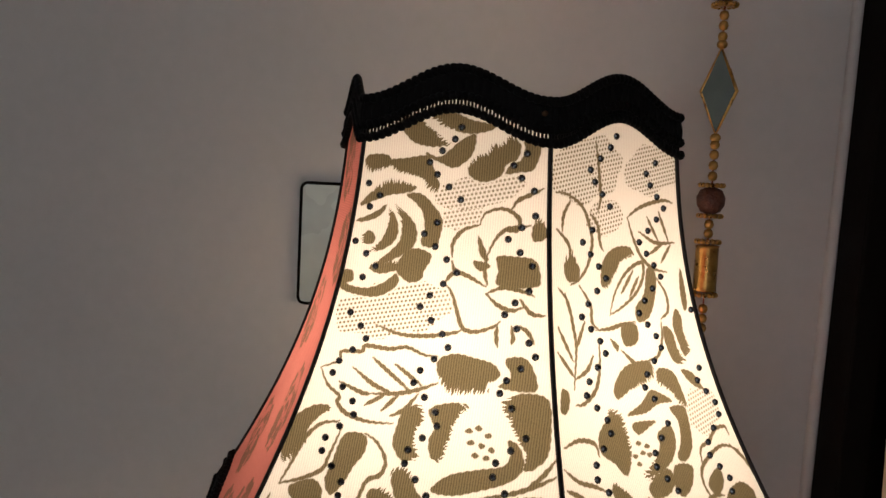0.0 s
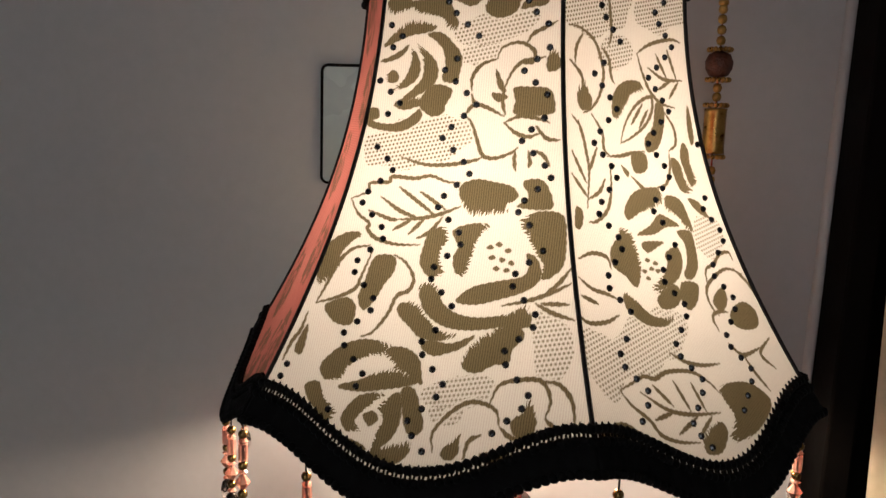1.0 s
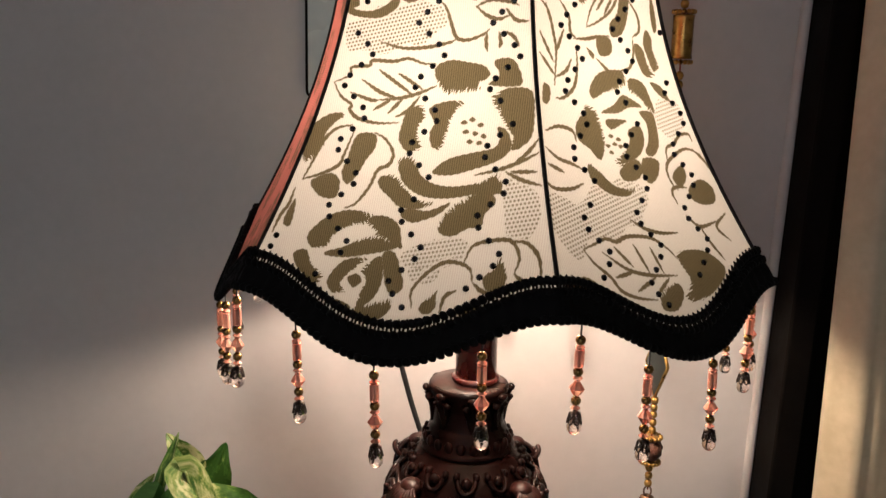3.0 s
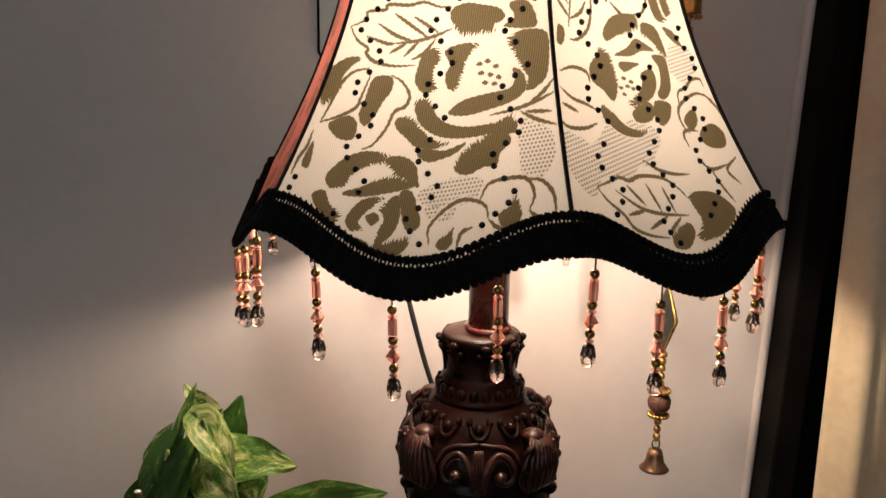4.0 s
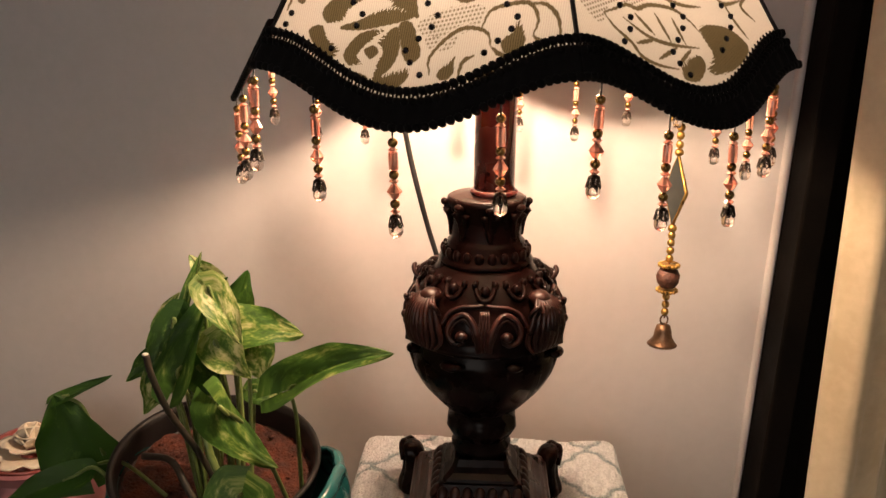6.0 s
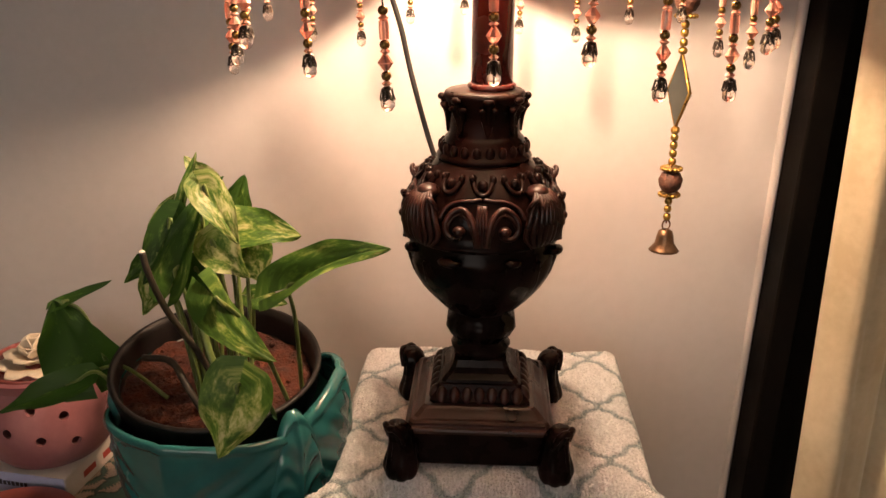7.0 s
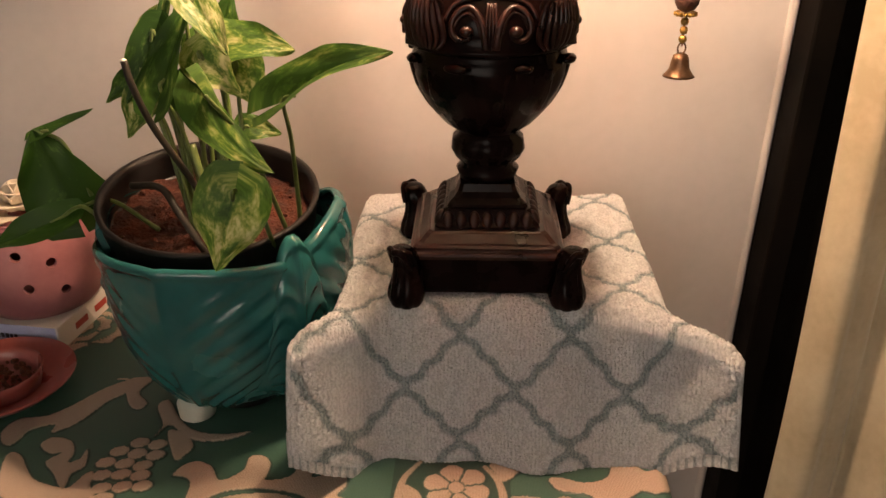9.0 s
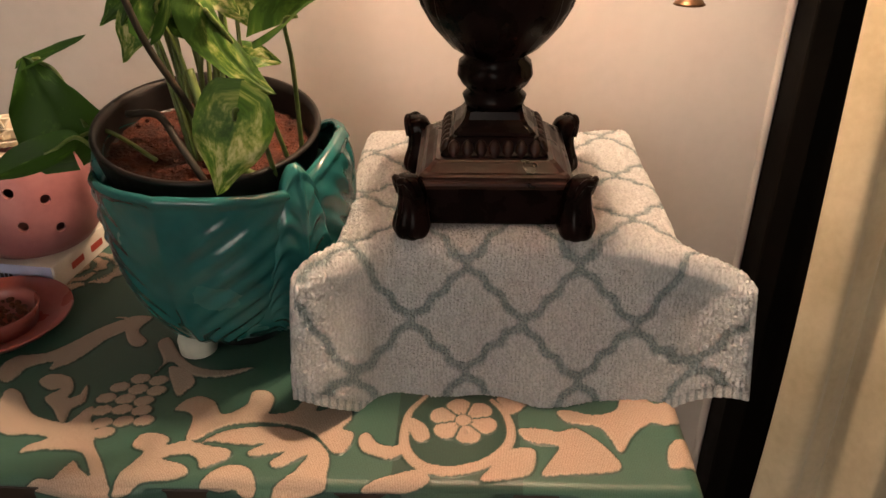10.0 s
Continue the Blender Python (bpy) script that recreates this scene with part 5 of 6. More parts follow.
def figure_side(s, z):
    """The brocade of the neighbouring panels, cut from another length of the same cloth."""
    petal, line, dots, figure = inked(s, z)
    dots(-0.0211, 1.4017, 0.0217, 0.0136)
    dots(0.0254, 1.4039, 0.0191, 0.0105)
    dots(-0.0083, 1.3810, 0.0115, 0.0075)
    line((-13.7, 114.5), (-11.9, 102.1), (-11.2, 89.7), (-13.4, 83.4))
    line((-39.1, 91.2), (-32.1, 90.3), (-23.5, 85.6), (-19.6, 78.3), (-18.2, 69.7), (-22.3, 60), (-28.5, 54.1), (-34.2, 51.8))
    line((-30.5, 87.9), (-35.1, 81.7), (-36.7, 74.5))
    line((-18.2, 82.5), (-13.9, 77.2), (-13.1, 69.7), (-11.3, 66))
    petal(90, (-36.5, 60.2), (-32.1, 67.3), (-29.9, 62.5), (-28, 57.7), (-30.3, 54.1), (-35.5, 54.2))
    line((-40, 75.7), (-33.6, 69.7), (-32.4, 64.9))
    line((6.3, 81.2), (13.7, 85.2), (22.8, 88), (33.3, 89.6), (39.6, 88.5))
    line((6.3, 81.2), (9.4, 72.3), (14.3, 63.4), (21.7, 58.1), (31.7, 56.1))
    line((13.7, 74.9), (25.3, 69.8), (39.3, 69.8))
    line((20.3, 81.5), (27.5, 70.3))
    line((28.8, 84.2), (34.7, 70.8))
    line((20.6, 64.6), (30.3, 69.3))
    line((28.3, 60.6), (36.1, 68.7))
    petal(-50, (-11, 62.3), (-2.8, 67.2), (6.9, 67.2), (8.4, 63.4), (0.4, 62.2), (-4.1, 57.3), (-11, 50), (-14.3, 52.6))
    line((-11.2, 39.1), (-5.6, 48.6), (3.6, 57.1), (14, 60.8), (14.2, 54.4), (7.7, 47), (-3.2, 41.2), (-11.4, 38.4))
    line((7.5, 57.1), (-2, 47.3))
    line((11, 54.5), (3.5, 45.9))
    petal(None, (17.6, 58.2), (23.3, 55.5), (21.7, 46.6), (15.4, 36.7), (6.9, 34.6), (6.4, 40.8), (13.6, 46.8))
    line((23.1, 54.2), (29.1, 46.3), (29, 38.6), (23.2, 35.1))
    line((-28.9, 51.7), (-23.2, 43.2), (-23.6, 36), (-20.1, 32.3))
    line((-21.9, 32.4), (-12.7, 32.6), (-4.8, 33.9), (5, 34.7))
    line((-41.9, 50.9), (-37.1, 44.9), (-35.7, 34.3), (-36, 25.1), (-41.3, 9.7))
    line((-38.2, 48.4), (-35.2, 36.6))
    line((-28.2, 36.3), (-36, 25.1))
    line((-44.8, 34.8), (-38.9, 20.7))
    line((-47.1, 24.7), (-39.7, 14))
    line((-20.9, 28.8), (-23.3, 17.3), (-28.4, 8.5), (-36.9, 3.7), (-42.1, 3.5))
    line((-26.2, 22.1), (-31.2, 16.7), (-39.1, 13.5))
    petal(None, (-5.1, 32.7), (4.7, 33.5), (5.1, 27.3), (0.5, 24.7), (-5.1, 25.5))
    petal(None, (-13.7, 28.4), (-8.9, 25.2), (-10.6, 23))
    line((-7.6, 23.2), (-1.4, 18), (2, 16.6))
    line((22.8, 33.8), (21.6, 26.3), (16.6, 19.2), (8.1, 17.4))
    petal(0, (34.4, 38.4), (38, 35.7), (38, 27.9), (40.9, 20.6), (35.9, 18.4), (33.1, 25.7), (31.5, 32.1))
    petal(0, (24.2, 31.2), (29.7, 28.4), (31.6, 20.7), (36.1, 15.4), (27.9, 16), (24.1, 23.7))
    petal(None, (41.8, 57.8), (43.7, 51.2), (44, 40.6), (40.9, 38.7), (40.1, 48.6))
    petal(-60, (-10.3, 14), (-1.8, 16.9), (9.9, 16.8), (11.2, 11.1), (3.1, 8.2), (-7, 6.7), (-15.4, 4), (-16.8, 7.5))
    petal(230, (14.7, 13.2), (24.2, 11.3), (27.6, 3.7), (28.7, -3.7), (23.7, -0.8), (19.6, 4.3), (12.7, 7.4))
    petal(None, (-12.4, -3.2), (-1.7, 0.4), (5.9, 5.1), (11.4, 3.9), (19.8, -0.5), (9.6, -0.7), (0.8, -3.4), (-7, -3.7))
    petal(None, (16.7, -3.1), (26.7, -3.5), (27.7, -10.8), (25.4, -20), (18.8, -25), (13.6, -23.2), (18.7, -16.9), (20.3, -8.9))
    petal(20, (-22.3, 0.1), (-16, -2.8), (-14.7, -10.8), (-15.3, -17.4), (-21.7, -25.3), (-26.7, -20.4), (-33.4, -15.2), (-31.9, -8.9), (-25.5, -4.1))
    petal(None, (-10.1, -6.8), (5, -7.3), (0.4, -9.1), (-8.3, -11.5))
    petal(170, (4.5, -13), (13.5, -10.5), (14.8, -16.4), (9.9, -22.7), (2.2, -26.2), (-7, -29.4), (-11.3, -26.7), (-1.7, -22.4), (4.4, -17.5))
    petal(None, (10.1, -26.1), (21.5, -27.6), (17.5, -35), (9.7, -38.3), (6.4, -33.4))
    petal(None, (-9.8, -31.2), (4.1, -26.5), (7.5, -31.4), (1.1, -36), (-8.5, -36.1))
    petal(None, (-48.5, 10.3), (-44.9, 7.8), (-47.8, 1.5), (-51.7, 1.9))
    dots(0.0405, 1.2939, 0.0117, 0.0092)
    petal(None, (30.7, 12), (38.6, 10.2), (43, 4.8), (44.5, 2.2), (36.7, 5.3))
    line((28.7, -29.7), (30.8, -21.8), (38.5, -19.2), (44.9, -15.1), (52.6, -14.7), (54.2, -18.5))
    petal(None, (-9.3, -13.9), (-7.9, -15), (-10, -15.6), (-11.4, -14.6))
    petal(None, (-4.3, -15.6), (-2.9, -16.7), (-5.1, -17.3), (-6.5, -16.2))
    petal(None, (-8, -17.9), (-6.6, -18.9), (-8.7, -19.5), (-10.1, -18.5))
    petal(None, (-13.2, -18.6), (-11.8, -19.6), (-13.9, -20.2), (-15.3, -19.2))
    petal(None, (-4, -19), (-2.5, -20.1), (-4.7, -20.7), (-6.1, -19.6))
    petal(None, (-12, -21.8), (-10.6, -22.8), (-12.8, -23.4), (-14.1, -22.4))
    petal(60, (-31, -27.6), (-24.9, -31.7), (-17.9, -38.6), (-8.5, -40.4), (-1.9, -39.9), (-9.8, -42.9), (-21.4, -41.5), (-29.1, -36.7), (-32.4, -32.7))
    dots(-0.0251, 1.2511, 0.0274, 0.0107)
    dots(-0.0564, 1.2464, 0.0101, 0.0133)
    line((-13.6, -54.3), (-5.6, -58.8), (5.6, -61.7), (18.5, -62.5))
    line((30, -42.5), (26.2, -36.8), (27.4, -29.9), (36.9, -24.7), (47.6, -22.2), (58.2, -25.4))
    petal(None, (39.9, -41.6), (51.5, -38), (59.6, -42.7), (57.5, -49.7), (46.8, -50.4), (39.1, -47.2))
    line((26.3, -49.1), (24.8, -43.6), (28.5, -41), (37.6, -41.5))
    line((52.4, -22.3), (60.8, -29.8), (64.3, -37.2))
    petal(None, (29.1, -35.6), (38.8, -30.4), (40.5, -36.1), (33, -41.3))
    line((30, -54.8), (38, -60.8), (53.5, -59.2))
    line((38, -60.8), (42.2, -69.3), (48.5, -77.9))
    line((63.2, -55.7), (51.8, -61.8), (59.3, -69.3))
    line((-52.7, -64.7), (-44.2, -63.1), (-35.6, -61.4), (-28.7, -63.2), (-19.6, -61.5), (-3.9, -63.3), (5.8, -68.7), (11.2, -74.4))
    line((-52.7, -64.7), (-48.5, -71.1), (-40.8, -77.9), (-36.6, -84.3), (-27.1, -88.3), (-14.1, -90.6))
    line((-40.6, -67.1), (-27.6, -75.6), (-13.5, -79.5), (6.6, -81.6))
    line((-31.8, -65.4), (-23.1, -74.8))
    line((-17.7, -65.4), (-12.8, -78.4))
    line((-6.5, -67.6), (-2.9, -79.4))
    line((-37.1, -78.3), (-24.5, -77.2))
    line((-25.4, -85.6), (-10.3, -81.1))
    line((-12.6, -88.3), (-0.3, -82.2))
    petal(None, (-70.7, -78.2), (-58.6, -76), (-49.9, -80.5), (-48.2, -84.2), (-58.4, -82.3), (-68.5, -80.7))
    petal(200, (12.7, -72), (30.8, -72.3), (41.7, -77.3), (45, -83), (33.2, -89.7), (16.3, -94.2), (6.7, -91.8), (15.5, -85.1), (13.1, -78.5))
    petal(120, (-10.7, -88.5), (2.3, -85), (6.2, -89.2), (-2.4, -95.7), (-12.3, -94.4))
    line((-63.8, -33.7), (-58.2, -37.6), (-47.3, -38.2), (-38.7, -36.2))
    line((-54.4, -11.5), (-45.1, -9.7), (-36.4, -11.9), (-35.3, -17.1))
    line((-57.2, -19), (-50.7, -24.3), (-42.4, -27.1), (-35.9, -30))
    line((-58.3, -26.5), (-49.6, -30.6))
    return figure


def figure_pink(s, z):
    return np.maximum.reduce([rose_figure(s, z, x0, z0, 0.022, 40 * k) for k, (x0, z0) in enumerate(((-0.015, 1.40), (0.02, 1.36), (-0.025, 1.32), (0.02, 1.28), (-0.035, 1.25), (0.035, 1.23), (-0.01, 1.21)))])


def panel_mesh(k, figure, nu, nz):
    u = np.linspace(-1, 1, nu)[:, None] * np.ones((1, nz))
    v = np.linspace(0, 1, nz)[None, :] * np.ones((nu, 1))
    z = edge_low(u) + 0.004 + (edge_top(u) - edge_low(u) - 0.008) * v
    s = u * np.polyval(BELL, z) * 0.5
    return dense("panel", on_shade(k, u, z), figure(s, z), np.stack([s, z], -1))


def rhinestone():
    bm = lathe([(0.00165, 0), (0.00165, 0.0005), (0.0010, 0.0013), (0.0004, 0.0014)], 9)
    return finish(bm, "rhinestone", False)


def braid_band(k, low, bm):
    """The flat woven middle of the braid, along one panel's edge."""
    def f(p, q):
        u = -1 + 2 * p
        z0 = float(edge_low(u)) if low else float(edge_top(u)) - 0.0185
        z = z0 + 0.0010 + 0.0130 * q if low else z0 + 0.0060 + 0.0105 * q
        bump = 0.0012 * abs(math.sin(p * math.pi * 22)) * math.sin(math.pi * q)
        return Vector(on_shade(k, np.float64(u), np.float64(z), 0.0016 + bump))
    sheet(f, 88, 6, bm)


def braid_rope(k, low, edge, bm, count):
    """A twisted cord along the edge, seen as a row of slanting knots."""
    for i in range(count):
        u = -1 + 2 * (i + 0.5) / count
        z = (float(edge_low(u)) if low else float(edge_top(u)) - 0.0185) + edge
        p, q = (Vector(on_shade(k, np.float64(u + d), np.float64(z), 0.0026)) for d in (-0.5 / count, 0.5 / count))
        d = (q - p).normalized()
        m = d.to_track_quat("X", "Z").to_matrix().to_4x4() @ Matrix.Rotation(radians(35), 4, "Y")
        ball((p + q) / 2, (0.0026, 0.0020, 0.0021), bm, 7, 5, m)


def braid_loops(k, low, bm, count):
    """The open row of little loops where the braid meets the cloth."""
    for i in range(count):
        u = -1 + 2 * (i + 0.5) / count
        w = 0.55 / count
        z = (float(edge_low(u)) + 0.0135) if low else (float(edge_top(u)) - 0.0200)
        pts = [on_shade(k, np.float64(u + a * w), np.float64(z + b * 0.0058), 0.0014) for a, b in ((-1, 0), (-0.9, 0.7), (0, 1.0), (0.9, 0.7), (1, 0))] if low else \
              [on_shade(k, np.float64(u + a * w), np.float64(z + 0.0075 - b * 0.0062), 0.0014) for a, b in ((-1, 0), (-0.9, 0.7), (0, 1.0), (0.9, 0.7), (1, 0))]
        tube(pts, 0.00062, 5, bm)


def strand_parts():
    """Meshes of one bead string, hung from the origin: (name, mesh, material, drop)."""
    round_bead = finish(ball((0, 0, 0), (0.0024, 0.0024, 0.0023), u=12, v=8), "gold_bead")
    rod = finish(lathe([(0.0012, -0.0043), (0.0022, -0.0041), (0.0023, 0), (0.0022, 0.0041), (0.0012, 0.0043)], 10), "glass_tube", False)
    disc = finish(lathe([(0.0009, -0.0013), (0.0025, 0), (0.0009, 0.0013)], 8), "glass_disc", False)
    cone = finish(lathe([(0.0010, -0.0036), (0.0020, -0.0026), (0.0037, 0.0), (0.0012, 0.0036)], 8), "glass_bicone", False)
    drop = finish(lathe([(0.0006, -0.0044), (0.0021, -0.0038), (0.0032, -0.0022), (0.0034, -0.0004), (0.0028, 0.0018), (0.0015, 0.0042), (0.0008, 0.0052)], 14), "glass_drop")
    cap = bmesh.new()
    for j in range(7):
        a = 2 * math.pi * j / 7
        pts = []
        for w in np.linspace(0, 2 * math.pi, 9):
            r = 0.0024 + 0.0011 * (1 - math.cos(w)) / 2
            b = a + 0.38 * math.sin(w)
            pts.append((r * math.cos(b), r * math.sin(b), 0.0030 - 0.0052 * (1 - math.cos(w)) / 2))
        tube(pts, 0.00036, 5, cap)
    lathe([(0.0012, 0.0040), (0.0026, 0.0030), (0.0024, 0.0024)], 10, bm=cap)
    cap = finish(cap, "filigree_cap")
    return [("gold_bead", round_bead, DARK_GOLD, 0.0060), ("glass_disc", disc, PINK_GLASS, 0.0093), ("glass_tube", rod, PINK_GLASS, 0.0145), ("gold_bead", round_bead, DARK_GOLD, 0.0210),
            ("glass_disc", disc, PINK_GLASS, 0.0240), ("glass_bicone", cone, PINK_GLASS, 0.0290), ("gold_bead", round_bead, DARK_GOLD, 0.0350), ("glass_disc", disc, PINK_GLASS, 0.0385),
            ("filigree_cap", cap, FILIGREE, 0.0437), ("glass_drop", drop, CLEAR_GLASS, 0.0470)]


def lampshade():
    t = thing("lampshade", "glowing six-sided bell lampshade of cream floral brocade with bead fringe", "lampshade")
    stone = rhinestone()
    tri = lambda q: abs(((q + 0.5) % 1.0) * 2 - 1) * 2 - 1
    for k in range(6):
        pink = k in (2, 5)
        seen = k in (0, 1)
        fig = figure_front if k in (0, 3) else figure_pink if pink else figure_side
        p = part("panel", panel_mesh(k, fig, 300 if seen else 90, 420 if seen else 130), PINK_CLOTH if pink else SHADE_CLOTH, t,
                 "salmon pink brocade panel" if pink else "cream brocade panel with golden brown flowers")
        if not seen:
            continue
        (ax, ay), (bx, by) = CORNERS[(k - 1) % 6], CORNERS[k]
        n = Vector((by - ay, ax - bx, 0)).normalized()
        for column in range(-3, 4):
            for row in range(-4, 46):
                z = 1.4016 - 0.00527 * row
                drift = -0.037 * (z - 1.32) if k == 0 else 0.19 * (z - 1.386)
                first = -0.0002 if k == 0 else -0.0135
                s = first + 0.0378 * column + 0.0082 * tri((z - 1.3083) / 0.0308) + drift
                half = float(np.polyval(BELL, z)) * 0.5
                if abs(s) > half - 0.003 or not float(edge_low(s / half)) + 0.021 < z < float(edge_top(s / half)) - 0.021 or (row * 7 + column * 3) % 23 == 5:
                    continue
                ob = part("rhinestone", stone, STONE, p)
                slope = (float(np.polyval(BELL, z + 0.004)) - float(np.polyval(BELL, z - 0.004))) / 0.008 * 0.866
                up = (n + Vector((0, 0, -slope))).normalized()
                ob.matrix_basis = Matrix.Translation(on_shade(k, np.float64(s / half), np.float64(z), 0.0002)) @ up.to_track_quat("Z", "Y").to_matrix().to_4x4()
    for k in range(6):
        pts = [on_shade(k, np.float64(1.0), np.float64(z), 0.0004) for z in np.linspace(1.212, 1.428, 60)]
        part("seam_piping", tube(pts, 0.0011, 6), SEAM, t, "black piping over the seam")
    for low, name in ((True, "bottom_braid"), (False, "top_braid")):
        n = 46 if low else 30
        for k in range(6):
            bm, knots, loops = bmesh.new(), bmesh.new(), bmesh.new()
            braid_band(k, low, bm)
            for e in ((0.0018, 0.0130, 0.0176) if low else (0.0004, 0.0062, 0.0180)):
                braid_rope(k, low, e, knots, n)
            braid_loops(k, low, loops, n - 4)
            b = part(name, bm, BRAID, t, "black woven braid")
            part("braid_cord", knots, BRAID, b)["kind"] = "stuff"
            part("braid_looping", loops, BRAID, b)["kind"] = "stuff"
            mod = b.modifiers.new("thickness", "SOLIDIFY")
            mod.thickness, mod.offset = 0.002, 0
    meshes = strand_parts()
    rng = random.Random(7)
    for turn in (-138.5, -125.3, -108.3, -89.0, -72.3, -58.5, -43.3, *(-28 + 15.6 * k for k in range(16))):
        d = Vector((math.cos(radians(turn)), math.sin(radians(turn))))
        for panel in range(6):
            p, q = Vector(CORNERS[panel - 1]), Vector(CORNERS[panel])
            w = d.cross(p) / (d.cross(p) - d.cross(q))
            if 0 <= w < 1 and p.lerp(q, w).dot(d) > 0:
                break
        u = 2 * w - 1
        z = float(edge_low(u))
        at = Vector(on_shade(panel, np.float64(u), np.float64(z), 0.0005))
        extra = rng.uniform(-0.001, 0.003)
        s = part("bead_strand", tube([(0, 0, 0.002), (0, 0, -0.046 - extra)], 0.0005, 5), SEAM, t, "string of pink glass and dark gold beads")
        s.matrix_basis = Matrix.Translation(at) @ pose(0, 0, 0, rng.uniform(-2, 2), rng.uniform(-2, 2), rng.uniform(0, 60))
        for name, me, mat, dropped in meshes:
            part(name, me, mat, s).location = (0, 0, -dropped - extra)
    ring = bmesh.new()
    for a in range(3):
        r = 0.084
        d = radians(TURN0 + 30 + 120 * a)
        tube([(CX, CY, 1.418), (CX + r * math.cos(d), CY + r * math.sin(d), 1.424)], 0.0012, 6, ring)
    lathe([(0.004, -0.003), (0.010, -0.002), (0.010, 0.002), (0.004, 0.003)], 16, bm=ring, centre=(CX, CY, 1.418))
    part("spider_fitter", ring, BRASS, t)
    return t


lampshade()


# ---- the hanging string of ornaments ----
def hanging_string():
    t = thing("hanging_ornament", "long hanging string of gold beads, mirror lozenges and a small bell", "hanging ornament", at=(0.147, 0.552, 0))
    part("thread", tube([(0, 0, 0.995), (0, 0, 2.05)], 0.0006, 5), RED_THREAD, t)
    bead = finish(lathe([(0.0008, -0.0032), (0.0025, -0.0022), (0.0032, 0), (0.0025, 0.0022), (0.0008, 0.0032)], 12), "gold_bead")
    seed = finish(lathe([(0.002, -0.0092), (0.0062, -0.0072), (0.0090, -0.003), (0.0092, 0.002), (0.0068, 0.0068), (0.002, 0.0092)], 24,
                        lambda a, z, r: r * (1 + 0.07 * math.sin(5 * a + z * 300) * math.cos(3 * a))), "seed_bead")
    ringm = bmesh.new()
    for k in range(14):
        a = 2 * math.pi * k / 14
        ball((0.0072 * math.cos(a), 0.0072 * math.sin(a), 0), (0.0019, 0.0019, 0.0017), ringm, 7, 5)
    lathe([(0.002, -0.0008), (0.007, -0.0008), (0.007, 0.0008), (0.002, 0.0008)], 16, bm=ringm)
    ringm = finish(ringm, "bead_ring")
    tubem = finish(lathe([(0.005, -0.0155), (0.0078, -0.0150), (0.0074, -0.013), (0.0074, 0.013), (0.0078, 0.0150), (0.005, 0.0155)], 24), "gold_barrel")
    glass = bmesh.new()
    pts = [(0.0105, 0), (0, 0.0265), (-0.0105, 0), (0, -0.0265)]
    fr, bk = ([glass.verts.new((x, y, z)) for x, z in pts] for y in (-0.0012, 0.0012))
    glass.faces.new(fr)
    glass.faces.new(bk)
    for i in range(4):
        j = (i + 1) % 4
        glass.faces.new((fr[i], fr[j], bk[j], bk[i]))
    glass = finish(glass, "mirror_lozenge", False)
    rim = finish(tube([(0.0112, 0, 0), (0, 0, 0.028), (-0.0112, 0, 0), (0, 0, -0.028), (0.0112, 0, 0), (0.0056, 0, 0.014)], 0.0014, 7), "lozenge_rim")
    bell = finish(lathe([(0.0030, 0.0165), (0.0055, 0.0150), (0.0066, 0.011), (0.0076, 0.005), (0.0105, 0.0005), (0.0120, -0.0012), (0.0112, -0.0012), (0.0070, 0.004), (0.002, 0.013)], 28, cap=False), "bell")
    knot = finish(ball((0, 0, 0), (0.0036, 0.0034, 0.003)), "thread_knot")

    def put(name, me, mat, z, x=0.0, turn=0):
        ob = part(name, me, mat, t)
        ob.matrix_basis = pose(x, 0, z, 0, 0, turn)
        return ob

    part("bell", bell, BRASS, t, "small dull brass bell").location = (0, 0, 0.9735)
    part("bell_loop", tube([(0.003 * math.cos(a), 0, 0.9935 + 0.0042 * math.sin(a)) for a in np.linspace(0, 6.3, 14)], 0.0007, 6), BRASS, t)
    for base, lozenge in ((1.0, True), (1.275, False)):
        up = base - 1.0
        if up == 0:
            for z in (1.0005, 1.007, 1.0135):
                put("gold_bead", bead, GOLD, z)
            put("bead_ring", ringm, GOLD, 1.0190)
            put("seed_bead", seed, RUDRAKSHA, 1.0295)
            put("bead_ring", ringm, GOLD, 1.0400)
            for z in (1.0455, 1.0520, 1.0585, 1.0645):
                put("gold_bead", bead, GOLD, z)
            put("thread_knot", knot, GOLD, 1.0705)
    for z0, turn in ((1.1000, -58), (1.2640, 20), (1.4610, -30)):
        put("mirror_lozenge", glass, MIRROR, z0, turn=turn)
        put("lozenge_rim", rim, GOLD if z0 < 1.2 else RED_THREAD, z0, turn=turn)
        for s in (-1, 1):
            put("thread_knot", knot, RED_THREAD, z0 + s * 0.0300)
    for z in (1.1360, 1.1430, 1.1490):
        put("gold_bead", bead, GOLD, z)
    put("bead_ring", ringm, GOLD, 1.1550)
    put("seed_bead", seed, RUDRAKSHA, 1.1660)
    put("bead_ring", ringm, GOLD, 1.1770)
    put("gold_barrel", tubem, GOLD, 1.2010)
    for z in (1.2220, 1.2285):
        put("gold_bead", bead, GOLD, z)
    for z in (1.2990, 1.3055, 1.3120, 1.3185):
        put("gold_bead", bead, GOLD, z)
    put("bead_ring", ringm, GOLD, 1.3280)
    put("gold_barrel", tubem, GOLD, 1.3455)
    put("bead_ring", ringm, GOLD, 1.3630)
    for z in (1.3685, 1.3745):
        put("gold_bead", bead, GOLD, z)
    put("bead_ring", ringm, GOLD, 1.3800)
    put("seed_bead", seed, RUDRAKSHA, 1.3900)
    put("bead_ring", ringm, GOLD, 1.4000)
